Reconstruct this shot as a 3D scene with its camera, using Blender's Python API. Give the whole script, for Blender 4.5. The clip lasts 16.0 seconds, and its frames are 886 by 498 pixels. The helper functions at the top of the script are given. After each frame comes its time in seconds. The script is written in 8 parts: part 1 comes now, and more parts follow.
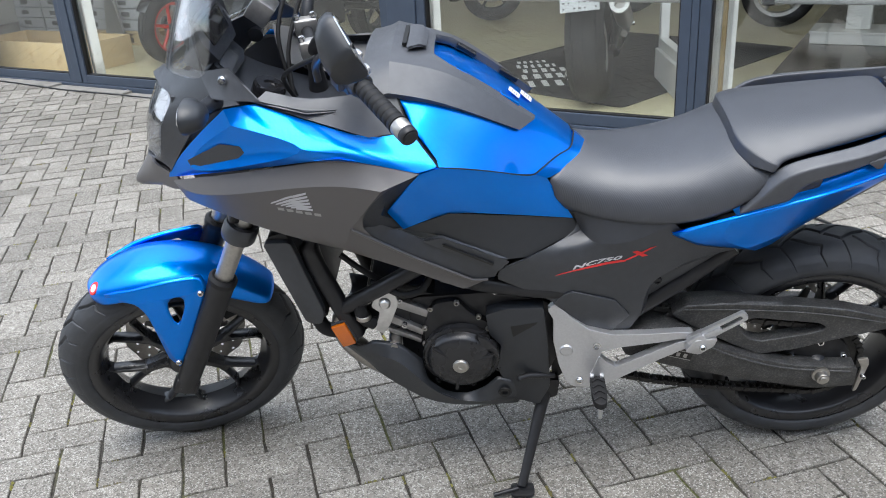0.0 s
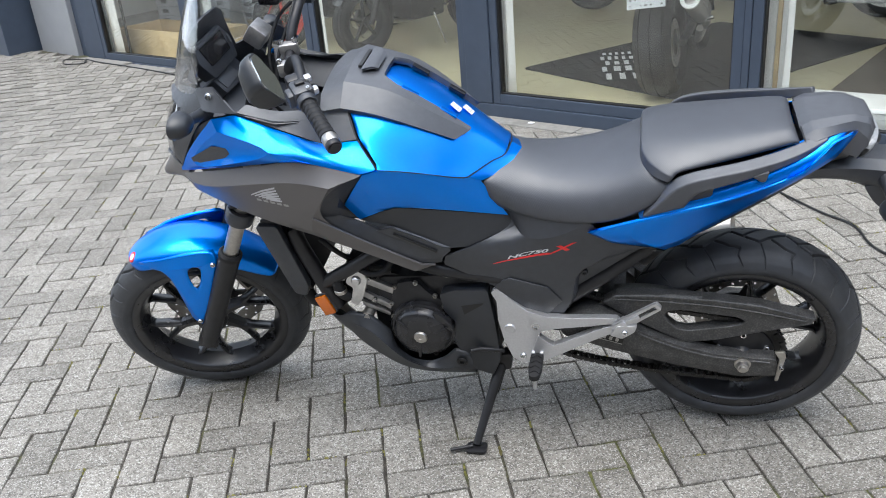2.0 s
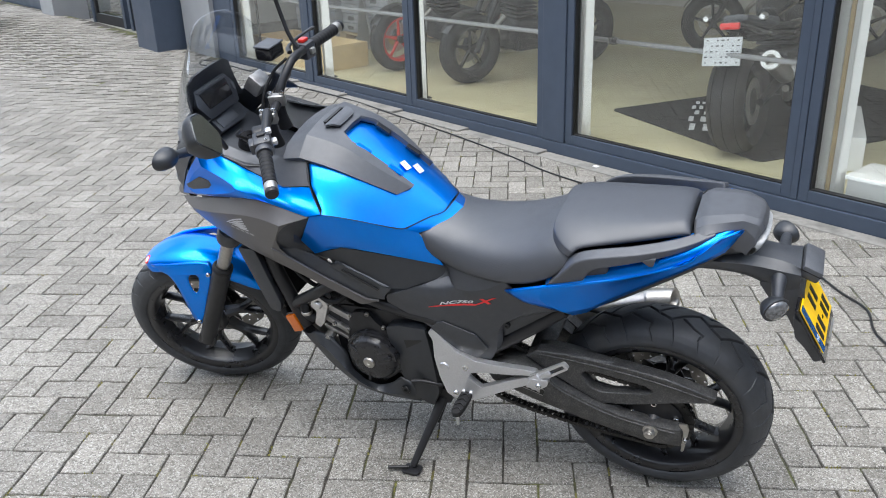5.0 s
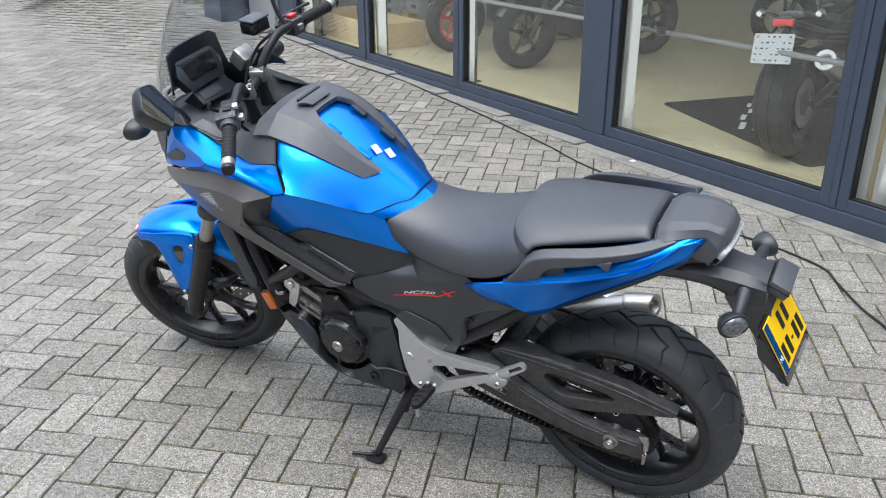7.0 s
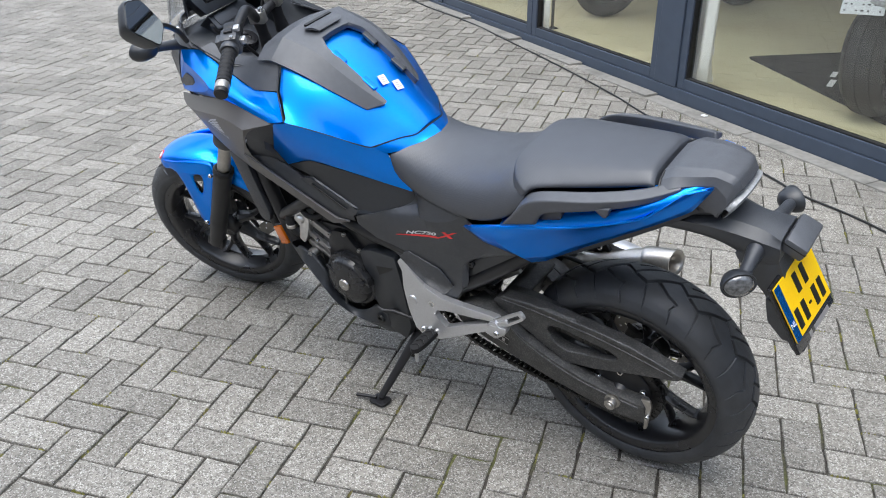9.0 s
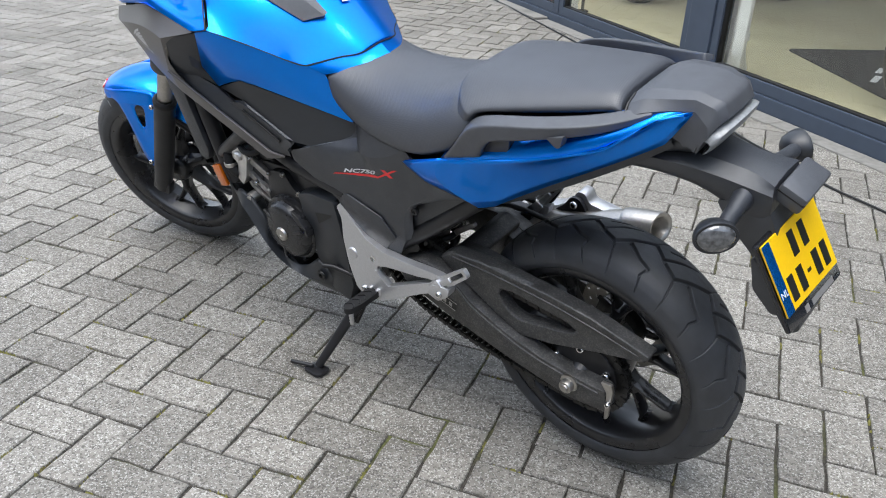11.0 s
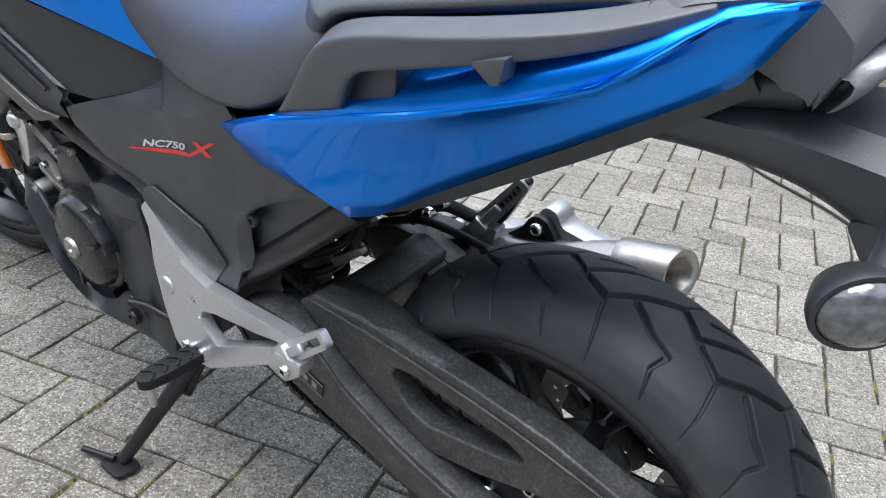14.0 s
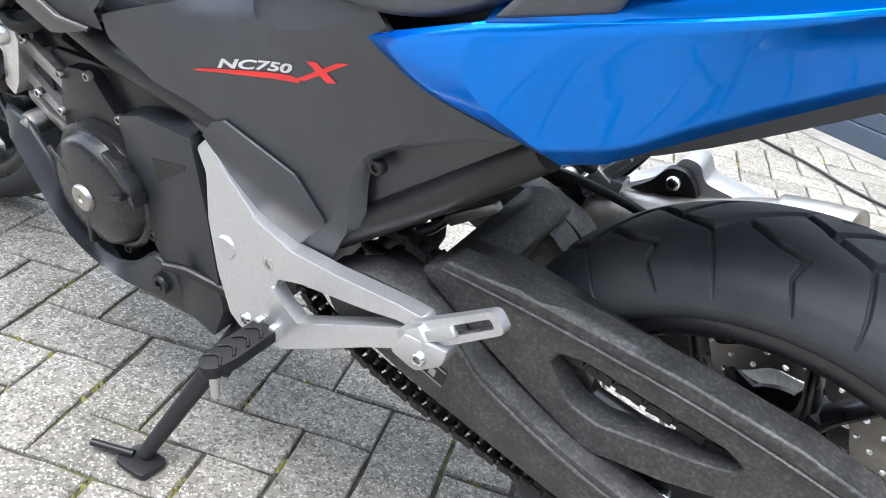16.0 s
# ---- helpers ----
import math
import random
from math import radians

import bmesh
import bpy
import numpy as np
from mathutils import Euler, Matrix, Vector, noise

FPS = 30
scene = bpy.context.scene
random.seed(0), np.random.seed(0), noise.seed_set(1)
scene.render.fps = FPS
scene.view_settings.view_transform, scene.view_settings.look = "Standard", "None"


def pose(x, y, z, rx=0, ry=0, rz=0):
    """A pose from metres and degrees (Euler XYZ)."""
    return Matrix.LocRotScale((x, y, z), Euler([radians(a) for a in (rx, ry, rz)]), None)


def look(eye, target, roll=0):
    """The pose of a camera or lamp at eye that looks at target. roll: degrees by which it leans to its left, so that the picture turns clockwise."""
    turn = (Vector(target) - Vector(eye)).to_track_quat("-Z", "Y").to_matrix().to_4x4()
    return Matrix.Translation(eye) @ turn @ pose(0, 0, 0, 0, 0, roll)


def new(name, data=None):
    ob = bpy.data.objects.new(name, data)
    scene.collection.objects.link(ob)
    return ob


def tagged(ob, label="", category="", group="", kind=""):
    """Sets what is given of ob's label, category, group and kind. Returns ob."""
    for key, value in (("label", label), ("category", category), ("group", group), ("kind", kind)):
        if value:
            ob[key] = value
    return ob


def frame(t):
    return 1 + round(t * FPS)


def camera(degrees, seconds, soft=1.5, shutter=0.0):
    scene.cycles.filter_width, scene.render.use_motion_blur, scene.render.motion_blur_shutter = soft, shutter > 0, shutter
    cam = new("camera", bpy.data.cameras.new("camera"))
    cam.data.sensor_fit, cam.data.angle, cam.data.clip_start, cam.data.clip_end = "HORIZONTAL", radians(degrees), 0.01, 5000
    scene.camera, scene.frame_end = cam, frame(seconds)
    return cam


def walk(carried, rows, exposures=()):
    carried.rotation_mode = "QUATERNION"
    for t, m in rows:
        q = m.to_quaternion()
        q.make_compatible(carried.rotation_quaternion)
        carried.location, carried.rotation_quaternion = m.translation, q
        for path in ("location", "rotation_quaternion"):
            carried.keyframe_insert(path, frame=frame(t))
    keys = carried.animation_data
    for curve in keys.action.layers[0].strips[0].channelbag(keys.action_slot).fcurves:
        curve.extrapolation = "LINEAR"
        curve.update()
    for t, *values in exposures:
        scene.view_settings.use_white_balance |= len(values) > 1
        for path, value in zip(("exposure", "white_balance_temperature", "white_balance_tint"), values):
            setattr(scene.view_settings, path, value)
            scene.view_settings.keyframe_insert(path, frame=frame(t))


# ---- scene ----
cam = camera(55.8, 16.0, 1.0)
PATH = [
    (0, (0.172, -1.708, 1.337), (-0.105, 0.107, 0.544), -3.5),
    (0.5, (0.248, -1.728, 1.343), (-0.113, 0.083, 0.576), -4.0),
    (1, (0.358, -1.778, 1.338), (-0.08, 0.018, 0.575), -4.3),
    (1.5, (0.506, -1.85, 1.37), (0.004, -0.077, 0.593), -4.5),
    (2, (0.64, -1.901, 1.453), (0.059, -0.169, 0.639), -5.1),
    (2.5, (0.734, -1.92, 1.507), (0.086, -0.21, 0.697), -5.1),
    (3, (0.81, -1.901, 1.531), (0.13, -0.201, 0.727), -3.9),
    (3.5, (0.891, -1.892, 1.559), (0.175, -0.206, 0.757), -3.2),
    (3.7, (0.921, -1.891, 1.57), (0.186, -0.21, 0.775), -3.1),
    (5.8, (1.299, -1.876, 1.601), (0.352, -0.288, 0.838), -1.1),
    (6, (1.309, -1.85, 1.59), (0.352, -0.27, 0.823), -0.9),
    (6.5, (1.341, -1.767, 1.582), (0.354, -0.214, 0.798), -0.6),
    (7, (1.391, -1.696, 1.588), (0.374, -0.172, 0.785), -0.2),
    (7.5, (1.458, -1.653, 1.584), (0.409, -0.164, 0.759), 0.3),
    (8, (1.518, -1.613, 1.57), (0.425, -0.174, 0.714), 0.3),
    (8.5, (1.526, -1.563, 1.539), (0.393, -0.173, 0.654), 0.2),
    (8.7, (1.517, -1.54, 1.531), (0.372, -0.166, 0.637), 0.0),
    (10.8, (1.538, -1.216, 1.29), (0.314, 0.077, 0.379), 2.1),
    (11, (1.525, -1.188, 1.267), (0.305, 0.116, 0.367), 2.7),
    (11.5, (1.449, -1.062, 1.237), (0.199, 0.229, 0.359), 3.3),
    (12, (1.381, -0.956, 1.224), (0.121, 0.359, 0.397), 3.6),
    (12.5, (1.318, -0.849, 1.175), (0.078, 0.493, 0.363), 3.8),
    (13, (1.267, -0.754, 1.096), (0.035, 0.591, 0.274), 4.5),
    (13.5, (1.213, -0.665, 1.014), (-0.009, 0.682, 0.184), 5.4),
    (14, (1.152, -0.584, 0.946), (-0.055, 0.779, 0.119), 6.9),
    (14.5, (1.094, -0.553, 0.9), (-0.065, 0.834, 0.044), 8.1),
    (15, (1.011, -0.56, 0.875), (-0.077, 0.859, -0.02), 9.1),
    (15.5, (0.916, -0.574, 0.848), (-0.109, 0.882, -0.064), 10.2),
    (16, (0.839, -0.617, 0.833), (-0.146, 0.874, -0.065), 10.9),
]
walk(cam, [(t, look(eye, target, roll)) for t, eye, target, roll in PATH], [(0, 0.84, 6330, 10), (3.5, 0.85, 6330, 10), (8.5, 0.70, 6330, 10), (11, 0.70, 6330, 10), (12.5, 0.70, 6330, 10), (14.5, 1.17, 6330, 10), (16, 1.74, 6330, 10)])

# ---- light ----
world = bpy.data.worlds.new("sky")
scene.world = world
world.use_nodes = True
wt = world.node_tree
wt.nodes.clear()
w_out = wt.nodes.new("ShaderNodeOutputWorld")
w_bg = wt.nodes.new("ShaderNodeBackground")
w_sky = wt.nodes.new("ShaderNodeTexSky")
w_sky.sky_type, w_sky.sun_disc = "NISHITA", False
w_sky.sun_elevation, w_sky.sun_rotation = radians(73), radians(174)
w_co = wt.nodes.new("ShaderNodeTexCoord")
w_map = wt.nodes.new("ShaderNodeMapping")
w_map.inputs["Scale"].default_value = (1.0, 1.0, 2.2)
w_noise = wt.nodes.new("ShaderNodeTexNoise")
w_noise.inputs["Scale"].default_value = 1.7
w_noise.inputs["Detail"].default_value = 7
w_noise.inputs["Roughness"].default_value = 0.55
w_ramp = wt.nodes.new("ShaderNodeValToRGB")
w_ramp.color_ramp.elements[0].position, w_ramp.color_ramp.elements[1].position = 0.36, 0.58
w_mix = wt.nodes.new("ShaderNodeMix")
w_mix.data_type = "RGBA"
w_cloud = wt.nodes.new("ShaderNodeRGB")
w_cloud.outputs[0].default_value = (8.2, 8.9, 10.0, 1)
wt.links.new(w_co.outputs["Generated"], w_map.inputs["Vector"])
wt.links.new(w_map.outputs["Vector"], w_noise.inputs["Vector"])
wt.links.new(w_noise.outputs["Fac"], w_ramp.inputs["Fac"])
wt.links.new(w_ramp.outputs["Color"], w_mix.inputs["Factor"])
wt.links.new(w_sky.outputs["Color"], w_mix.inputs["A"])
wt.links.new(w_cloud.outputs[0], w_mix.inputs["B"])
wt.links.new(w_mix.outputs["Result"], w_bg.inputs["Color"])
wt.links.new(w_bg.outputs["Background"], w_out.inputs["Surface"])
w_bg.inputs["Strength"].default_value = 0.15

sun_data = bpy.data.lights.new("sun", "SUN")
sun_data.energy, sun_data.angle, sun_data.color = 1.9, radians(45), (1.0, 0.955, 0.88)
sun = new("sun", sun_data)
sun.matrix_world = look((0.6, -2.4, 9), (0.3, 0.3, 0))

# ---- materials ----
def material(name, color, rough=0.5, metal=0.0, coat=0.0, spec=0.5, vary=0.0, scale=40.0, bump=0.0, bump_scale=300.0,
             rough_vary=0.0, random_obj=0.0, flake=0.0, second=None, second_at=0.62, second_scale=6.0, soft=0.08):
    """A procedural surface: base colour with grain, a second colour in patches, roughness variation and fine relief."""
    m = bpy.data.materials.new(name)
    m.use_nodes = True
    t = m.node_tree
    b = t.nodes["Principled BSDF"]
    b.inputs["Roughness"].default_value, b.inputs["Metallic"].default_value = rough, metal
    b.inputs["Coat Weight"].default_value, b.inputs["Coat Roughness"].default_value = coat, 0.03
    b.inputs["Specular IOR Level"].default_value = spec
    co = t.nodes.new("ShaderNodeTexCoord")
    rgb = t.nodes.new("ShaderNodeRGB")
    rgb.outputs[0].default_value = (*color, 1)
    col = rgb.outputs[0]

    def noise_at(sc, detail=4.0):
        n = t.nodes.new("ShaderNodeTexNoise")
        n.inputs["Scale"].default_value, n.inputs["Detail"].default_value = sc, detail
        t.links.new(co.outputs["Object"], n.inputs["Vector"])
        return n.outputs["Fac"]

    def ranged(fac, lo, hi):
        r = t.nodes.new("ShaderNodeMapRange")
        r.inputs["From Min"].default_value, r.inputs["From Max"].default_value = 0.3, 0.7
        r.inputs["To Min"].default_value, r.inputs["To Max"].default_value = lo, hi
        t.links.new(fac, r.inputs["Value"])
        return r.outputs["Result"]

    if second:
        mx = t.nodes.new("ShaderNodeMix")
        mx.data_type = "RGBA"
        mr = t.nodes.new("ShaderNodeMapRange")
        mr.inputs["From Min"].default_value, mr.inputs["From Max"].default_value = second_at - soft, second_at + soft
        t.links.new(noise_at(second_scale, 6), mr.inputs["Value"])
        t.links.new(mr.outputs["Result"], mx.inputs["Factor"])
        t.links.new(col, mx.inputs["A"])
        mx.inputs["B"].default_value = (*second, 1)
        col = mx.outputs["Result"]
    if vary or random_obj:
        hsv = t.nodes.new("ShaderNodeHueSaturation")
        t.links.new(col, hsv.inputs["Color"])
        val = ranged(noise_at(scale, 5), 1 - vary, 1 + vary)
        if random_obj:
            info = t.nodes.new("ShaderNodeObjectInfo")
            mr = t.nodes.new("ShaderNodeMapRange")
            mr.inputs["To Min"].default_value, mr.inputs["To Max"].default_value = 1 - random_obj, 1 + random_obj
            t.links.new(info.outputs["Random"], mr.inputs["Value"])
            mul = t.nodes.new("ShaderNodeMath")
            mul.operation = "MULTIPLY"
            t.links.new(val, mul.inputs[0])
            t.links.new(mr.outputs["Result"], mul.inputs[1])
            val = mul.outputs[0]
        t.links.new(val, hsv.inputs["Value"])
        col = hsv.outputs["Color"]
    t.links.new(col, b.inputs["Base Color"])
    if rough_vary:
        t.links.new(ranged(noise_at(scale * 0.35, 5), rough - rough_vary, rough + rough_vary), b.inputs["Roughness"])
    if bump or flake:
        bp = t.nodes.new("ShaderNodeBump")
        bp.inputs["Strength"].default_value = bump or flake
        bp.inputs["Distance"].default_value = 0.001
        t.links.new(noise_at(bump_scale, 3), bp.inputs["Height"])
        t.links.new(bp.outputs["Normal"], b.inputs["Normal"])
    return m


BLUE = material("blue metallic paint", (0.0, 0.235, 0.92), 0.31, 0.85, coat=0.5, spec=0.4, vary=0.05, scale=900)
GREY = material("matt grey bronze paint", (0.150, 0.142, 0.140), 0.40, 0.5, spec=0.6, vary=0.06, scale=700, bump=0.05, bump_scale=1500)
PLASTIC = material("textured black plastic", (0.023, 0.026, 0.033), 0.42, spec=0.9, vary=0.14, scale=60, bump=0.35, bump_scale=1100, rough_vary=0.06)
SATINPLASTIC = material("smooth black plastic", (0.020, 0.0225, 0.027), 0.42, spec=0.65, vary=0.08, scale=60, bump=0.08, bump_scale=1400)
GREYPLASTIC = material("satin dark grey plastic", (0.064, 0.068, 0.078), 0.45, spec=0.8, vary=0.10, scale=60, bump=0.3, bump_scale=1100, rough_vary=0.05)
GLOSS = material("gloss black plastic", (0.012, 0.012, 0.014), 0.16, coat=0.4, vary=0.1, scale=30)
WHEELBLACK = material("semi-gloss black wheel paint", (0.016, 0.016, 0.018), 0.30, 0.0, spec=0.7, vary=0.15, scale=50, rough_vary=0.06)
SATIN = material("satin black painted metal", (0.016, 0.016, 0.018), 0.40, 0.1, vary=0.15, scale=50, rough_vary=0.08)
ENGINE = material("dark painted engine metal", (0.022, 0.022, 0.024), 0.34, 0.3, vary=0.2, scale=45, bump=0.1, bump_scale=700, rough_vary=0.08)
BRIGHTCAST = material("bright bare alloy", (0.66, 0.65, 0.64), 0.30, 0.9, vary=0.12, scale=60, bump=0.2, bump_scale=900)
COVERBLACK = material("satin black engine cover paint", (0.026, 0.026, 0.028), 0.27, 0.25, spec=0.6, vary=0.15, scale=45, bump=0.12, bump_scale=900, rough_vary=0.05)
CASTING = material("bare grey casting", (0.42, 0.41, 0.40), 0.42, 0.85, vary=0.15, scale=60, bump=0.25, bump_scale=900)
SILVER = material("silver painted alloy", (0.58, 0.58, 0.59), 0.36, 0.75, vary=0.05, scale=200, bump=0.06, bump_scale=1800, rough_vary=0.05)
STEEL = material("brushed steel", (0.46, 0.44, 0.41), 0.40, 1.0, vary=0.1, scale=120, rough_vary=0.08)
CHROME = material("bright bolt steel", (0.7, 0.7, 0.7), 0.18, 1.0, vary=0.08, scale=200)
RUBBER = material("tyre rubber", (0.030, 0.033, 0.039), 0.52, vary=0.22, scale=25, bump=0.25, bump_scale=700, second=(0.042, 0.043, 0.045), second_at=0.62, second_scale=9, soft=0.15, spec=0.6, rough_vary=0.06)


def woven(m, pitch=0.0026, strength=0.16):
    """Adds the fine basket weave of moulded seat covers to a surface's relief."""
    t = m.node_tree
    bump = next(n for n in t.nodes if n.type == "BUMP")
    co = next(n for n in t.nodes if n.type == "TEX_COORD")
    waves = []
    for direction in ("X", "Y"):
        w = t.nodes.new("ShaderNodeTexWave")
        w.bands_direction = direction
        w.inputs["Scale"].default_value = 0.314 / pitch
        turn = t.nodes.new("ShaderNodeVectorRotate")
        turn.rotation_type = "Z_AXIS"
        turn.inputs["Angle"].default_value = radians(45)
        t.links.new(co.outputs["Object"], turn.inputs["Vector"])
        t.links.new(turn.outputs[0], w.inputs["Vector"])
        waves.append(w.outputs["Fac"])
    mul = t.nodes.new("ShaderNodeMath")
    mul.operation = "MULTIPLY"
    t.links.new(waves[0], mul.inputs[0])
    t.links.new(waves[1], mul.inputs[1])
    t.links.new(mul.outputs[0], bump.inputs["Height"])
    bump.inputs["Strength"].default_value = strength


GRIPRUB = material("grip rubber", (0.012, 0.012, 0.013), 0.6, vary=0.1, scale=80, spec=0.35)
SEATVINYL = material("black seat vinyl", (0.042, 0.046, 0.056), 0.46, spec=0.9, vary=0.07, scale=30, bump=0.5, bump_scale=650, rough_vary=0.05)
woven(SEATVINYL)
DIRTY = material("dusty black swingarm paint", (0.032, 0.032, 0.033), 0.48, 0.0, spec=0.7, vary=0.4, scale=35, bump=0.5, bump_scale=700,
                 second=(0.095, 0.091, 0.084), second_at=0.60, second_scale=230, soft=0.14, rough_vary=0.1)
CHAIN = material("oily chain steel", (0.040, 0.039, 0.038), 0.30, 0.6, vary=0.3, scale=90, bump=0.3, bump_scale=600)
ORANGE = material("orange reflector", (0.62, 0.14, 0.006), 0.2, coat=0.8, vary=0.08, scale=500)
RED = material("red plastic", (0.6, 0.02, 0.015), 0.3, coat=0.5)
REDINK = material("red decal", (0.72, 0.03, 0.03), 0.4)
WHITEINK = material("pale grey decal", (0.62, 0.62, 0.64), 0.4)
GREYINK = material("silver grey decal", (0.40, 0.39, 0.38), 0.35, 0.5)
YELLOW = material("yellow reflective plate", (0.95, 0.58, 0.0), 0.35, vary=0.03, scale=300)
PLATEBLUE = material("blue metallic paint", (0.0, 0.245, 0.92), 0.22, 0.88, coat=0.25, spec=0.4, vary=0.05, scale=900)
# for print and dark seams, and painted as the shade in slots and holes
FLATBLACK = material("flat black for ink and shaded openings", (0.01, 0.01, 0.01), 0.45)
STICKER = material("white paper sticker", (0.75, 0.75, 0.76), 0.45)
FRAME = material("blue grey window frame paint", (0.055, 0.073, 0.105), 0.38, 0.05, vary=0.06, scale=12, bump=0.05, bump_scale=900, rough_vary=0.06)
SEAL = material("black glazing seal", (0.012, 0.012, 0.013), 0.55)
BAND = material("pale concrete edging", (0.235, 0.225, 0.205), 0.85, vary=0.15, scale=30, bump=0.5, bump_scale=250, second=(0.16, 0.155, 0.14), second_at=0.6, second_scale=5)


def paver_material(name, island):
    """Grey concrete with pale and dark grit, stains and a tone of its own for every stone."""
    m = material(name, (0.246, 0.231, 0.204), 0.86, vary=0.17, scale=40, bump=0.9, bump_scale=330, second=(0.160, 0.149, 0.129), second_at=0.60, second_scale=3.2, soft=0.16, spec=0.3)
    t = m.node_tree
    b = t.nodes["Principled BSDF"]
    link = b.inputs["Base Color"].links[0].from_socket
    co = next(n for n in t.nodes if n.type == "TEX_COORD")
    for n in t.nodes:                                  # grit lies in the place, not in each stone
        if n.type == "TEX_NOISE":
            geo = t.nodes.new("ShaderNodeNewGeometry")
            t.links.new(geo.outputs["Position"], n.inputs["Vector"])
    geo = t.nodes.new("ShaderNodeNewGeometry")
    for size, least, colour, strength in ((330, 0.78, (0.52, 0.505, 0.470), 0.65), (250, 0.78, (0.070, 0.064, 0.058), 0.65), (130, 0.86, (0.11, 0.10, 0.090), 0.40)):
        v = t.nodes.new("ShaderNodeTexVoronoi")
        v.inputs["Scale"].default_value = size
        off = t.nodes.new("ShaderNodeVectorMath")
        off.operation = "ADD"
        off.inputs[1].default_value = (size, 0.3, 0.7)
        t.links.new(geo.outputs["Position"], off.inputs[0])
        t.links.new(off.outputs[0], v.inputs["Vector"])
        pick = t.nodes.new("ShaderNodeSeparateColor")
        t.links.new(v.outputs["Color"], pick.inputs[0])
        some = t.nodes.new("ShaderNodeMapRange")
        some.inputs["From Min"].default_value, some.inputs["From Max"].default_value = least, least + 0.06
        some.inputs["To Max"].default_value = strength
        t.links.new(pick.outputs[0], some.inputs["Value"])
        mx = t.nodes.new("ShaderNodeMix")
        mx.data_type = "RGBA"
        t.links.new(some.outputs["Result"], mx.inputs["Factor"])
        t.links.new(link, mx.inputs["A"])
        mx.inputs["B"].default_value = (*colour, 1)
        link = mx.outputs["Result"]
    hsv = t.nodes.new("ShaderNodeHueSaturation")
    mr = t.nodes.new("ShaderNodeMapRange")
    mr.inputs["To Min"].default_value, mr.inputs["To Max"].default_value = 0.84, 1.16
    if island:
        t.links.new(geo.outputs["Random Per Island"], mr.inputs["Value"])
    else:
        info = t.nodes.new("ShaderNodeObjectInfo")
        t.links.new(info.outputs["Random"], mr.inputs["Value"])
    t.links.new(link, hsv.inputs["Color"])
    t.links.new(mr.outputs["Result"], hsv.inputs["Value"])
    t.links.new(hsv.outputs["Color"], b.inputs["Base Color"])
    return m


BLUE.node_tree.nodes["Principled BSDF"].inputs["Specular Tint"].default_value = (0.08, 0.50, 1.0, 1)
PAVER, PAVERFAR = paver_material("concrete paver", False), paver_material("concrete paver field", True)
JOINT = material("sandy joint with moss", (0.050, 0.045, 0.037), 0.95, vary=0.5, scale=90, bump=0.9, bump_scale=260, second=(0.085, 0.090, 0.030), second_at=0.585, second_scale=3.2, soft=0.05)


def glass_material(name, tint=(1, 1, 1), rough=0.0, mix=0.88):
    """A thin pane: clear, with a mirror's gloss that grows at a slant."""
    m = bpy.data.materials.new(name)
    m.use_nodes = True
    t = m.node_tree
    t.nodes.clear()
    out = t.nodes.new("ShaderNodeOutputMaterial")
    clear, gloss, mx, lw = (t.nodes.new(k) for k in ("ShaderNodeBsdfTransparent", "ShaderNodeBsdfGlossy", "ShaderNodeMixShader", "ShaderNodeLayerWeight"))
    clear.inputs["Color"].default_value = (*tint, 1)
    gloss.inputs["Roughness"].default_value = rough
    lw.inputs["Blend"].default_value = 0.5
    bend = t.nodes.new("ShaderNodeMath")
    bend.operation = "POWER"
    bend.inputs[1].default_value = 4.2
    boost = t.nodes.new("ShaderNodeMath")
    boost.operation, boost.use_clamp = "MULTIPLY_ADD", True
    boost.inputs[1].default_value, boost.inputs[2].default_value = 0.9, 0.11
    t.links.new(lw.outputs["Facing"], bend.inputs[0])
    t.links.new(bend.outputs[0], boost.inputs[0])
    t.links.new(boost.outputs[0], mx.inputs[0])
    t.links.new(clear.outputs[0], mx.inputs[1])
    t.links.new(gloss.outputs[0], mx.inputs[2])
    t.links.new(mx.outputs[0], out.inputs["Surface"])
    return m


GLASS = glass_material("window glass", (0.86, 0.88, 0.87))
SCREEN = glass_material("clear windscreen plastic", (0.93, 0.945, 0.96), 0.02)
LENS = glass_material("clear lamp lens", (0.85, 0.87, 0.9), 0.02)
FROSTED = material("dark clear lamp lens", (0.085, 0.088, 0.094), 0.12, 0.0, coat=1.0, spec=0.8, vary=0.5, scale=120, bump=0.6, bump_scale=180)
TAILLENS = material("milky clear lamp lens", (0.26, 0.27, 0.28), 0.32, 0.0, coat=0.25, spec=0.6, vary=0.25, scale=140, bump=0.5, bump_scale=200)
SHOWRUBBER = material("new tyre rubber", (0.010, 0.010, 0.011), 0.6, vary=0.2, scale=25, spec=0.3)
MIRROR = material("mirror glass", (0.62, 0.65, 0.68), 0.02, 1.0)

# ---- building helpers ----
def part(name, bm, mat, parent=None, label="", smooth=None, m=None):
    """Links a bmesh as one mesh object, under a thing or a part."""
    if m is not None:
        bm.transform(m)
    me = bpy.data.meshes.new(name)
    bm.normal_update()
    bm.to_mesh(me)
    bm.free()
    for k in (mat if isinstance(mat, (list, tuple)) else [mat]):
        me.materials.append(k)
    if smooth is not None:
        me.shade_smooth()
        if smooth < 180:
            me.set_sharp_from_angle(angle=radians(smooth))
    ob = new(name, me)
    if parent is not None:
        ob.parent = parent
    if label:
        ob["label"] = label
    return ob


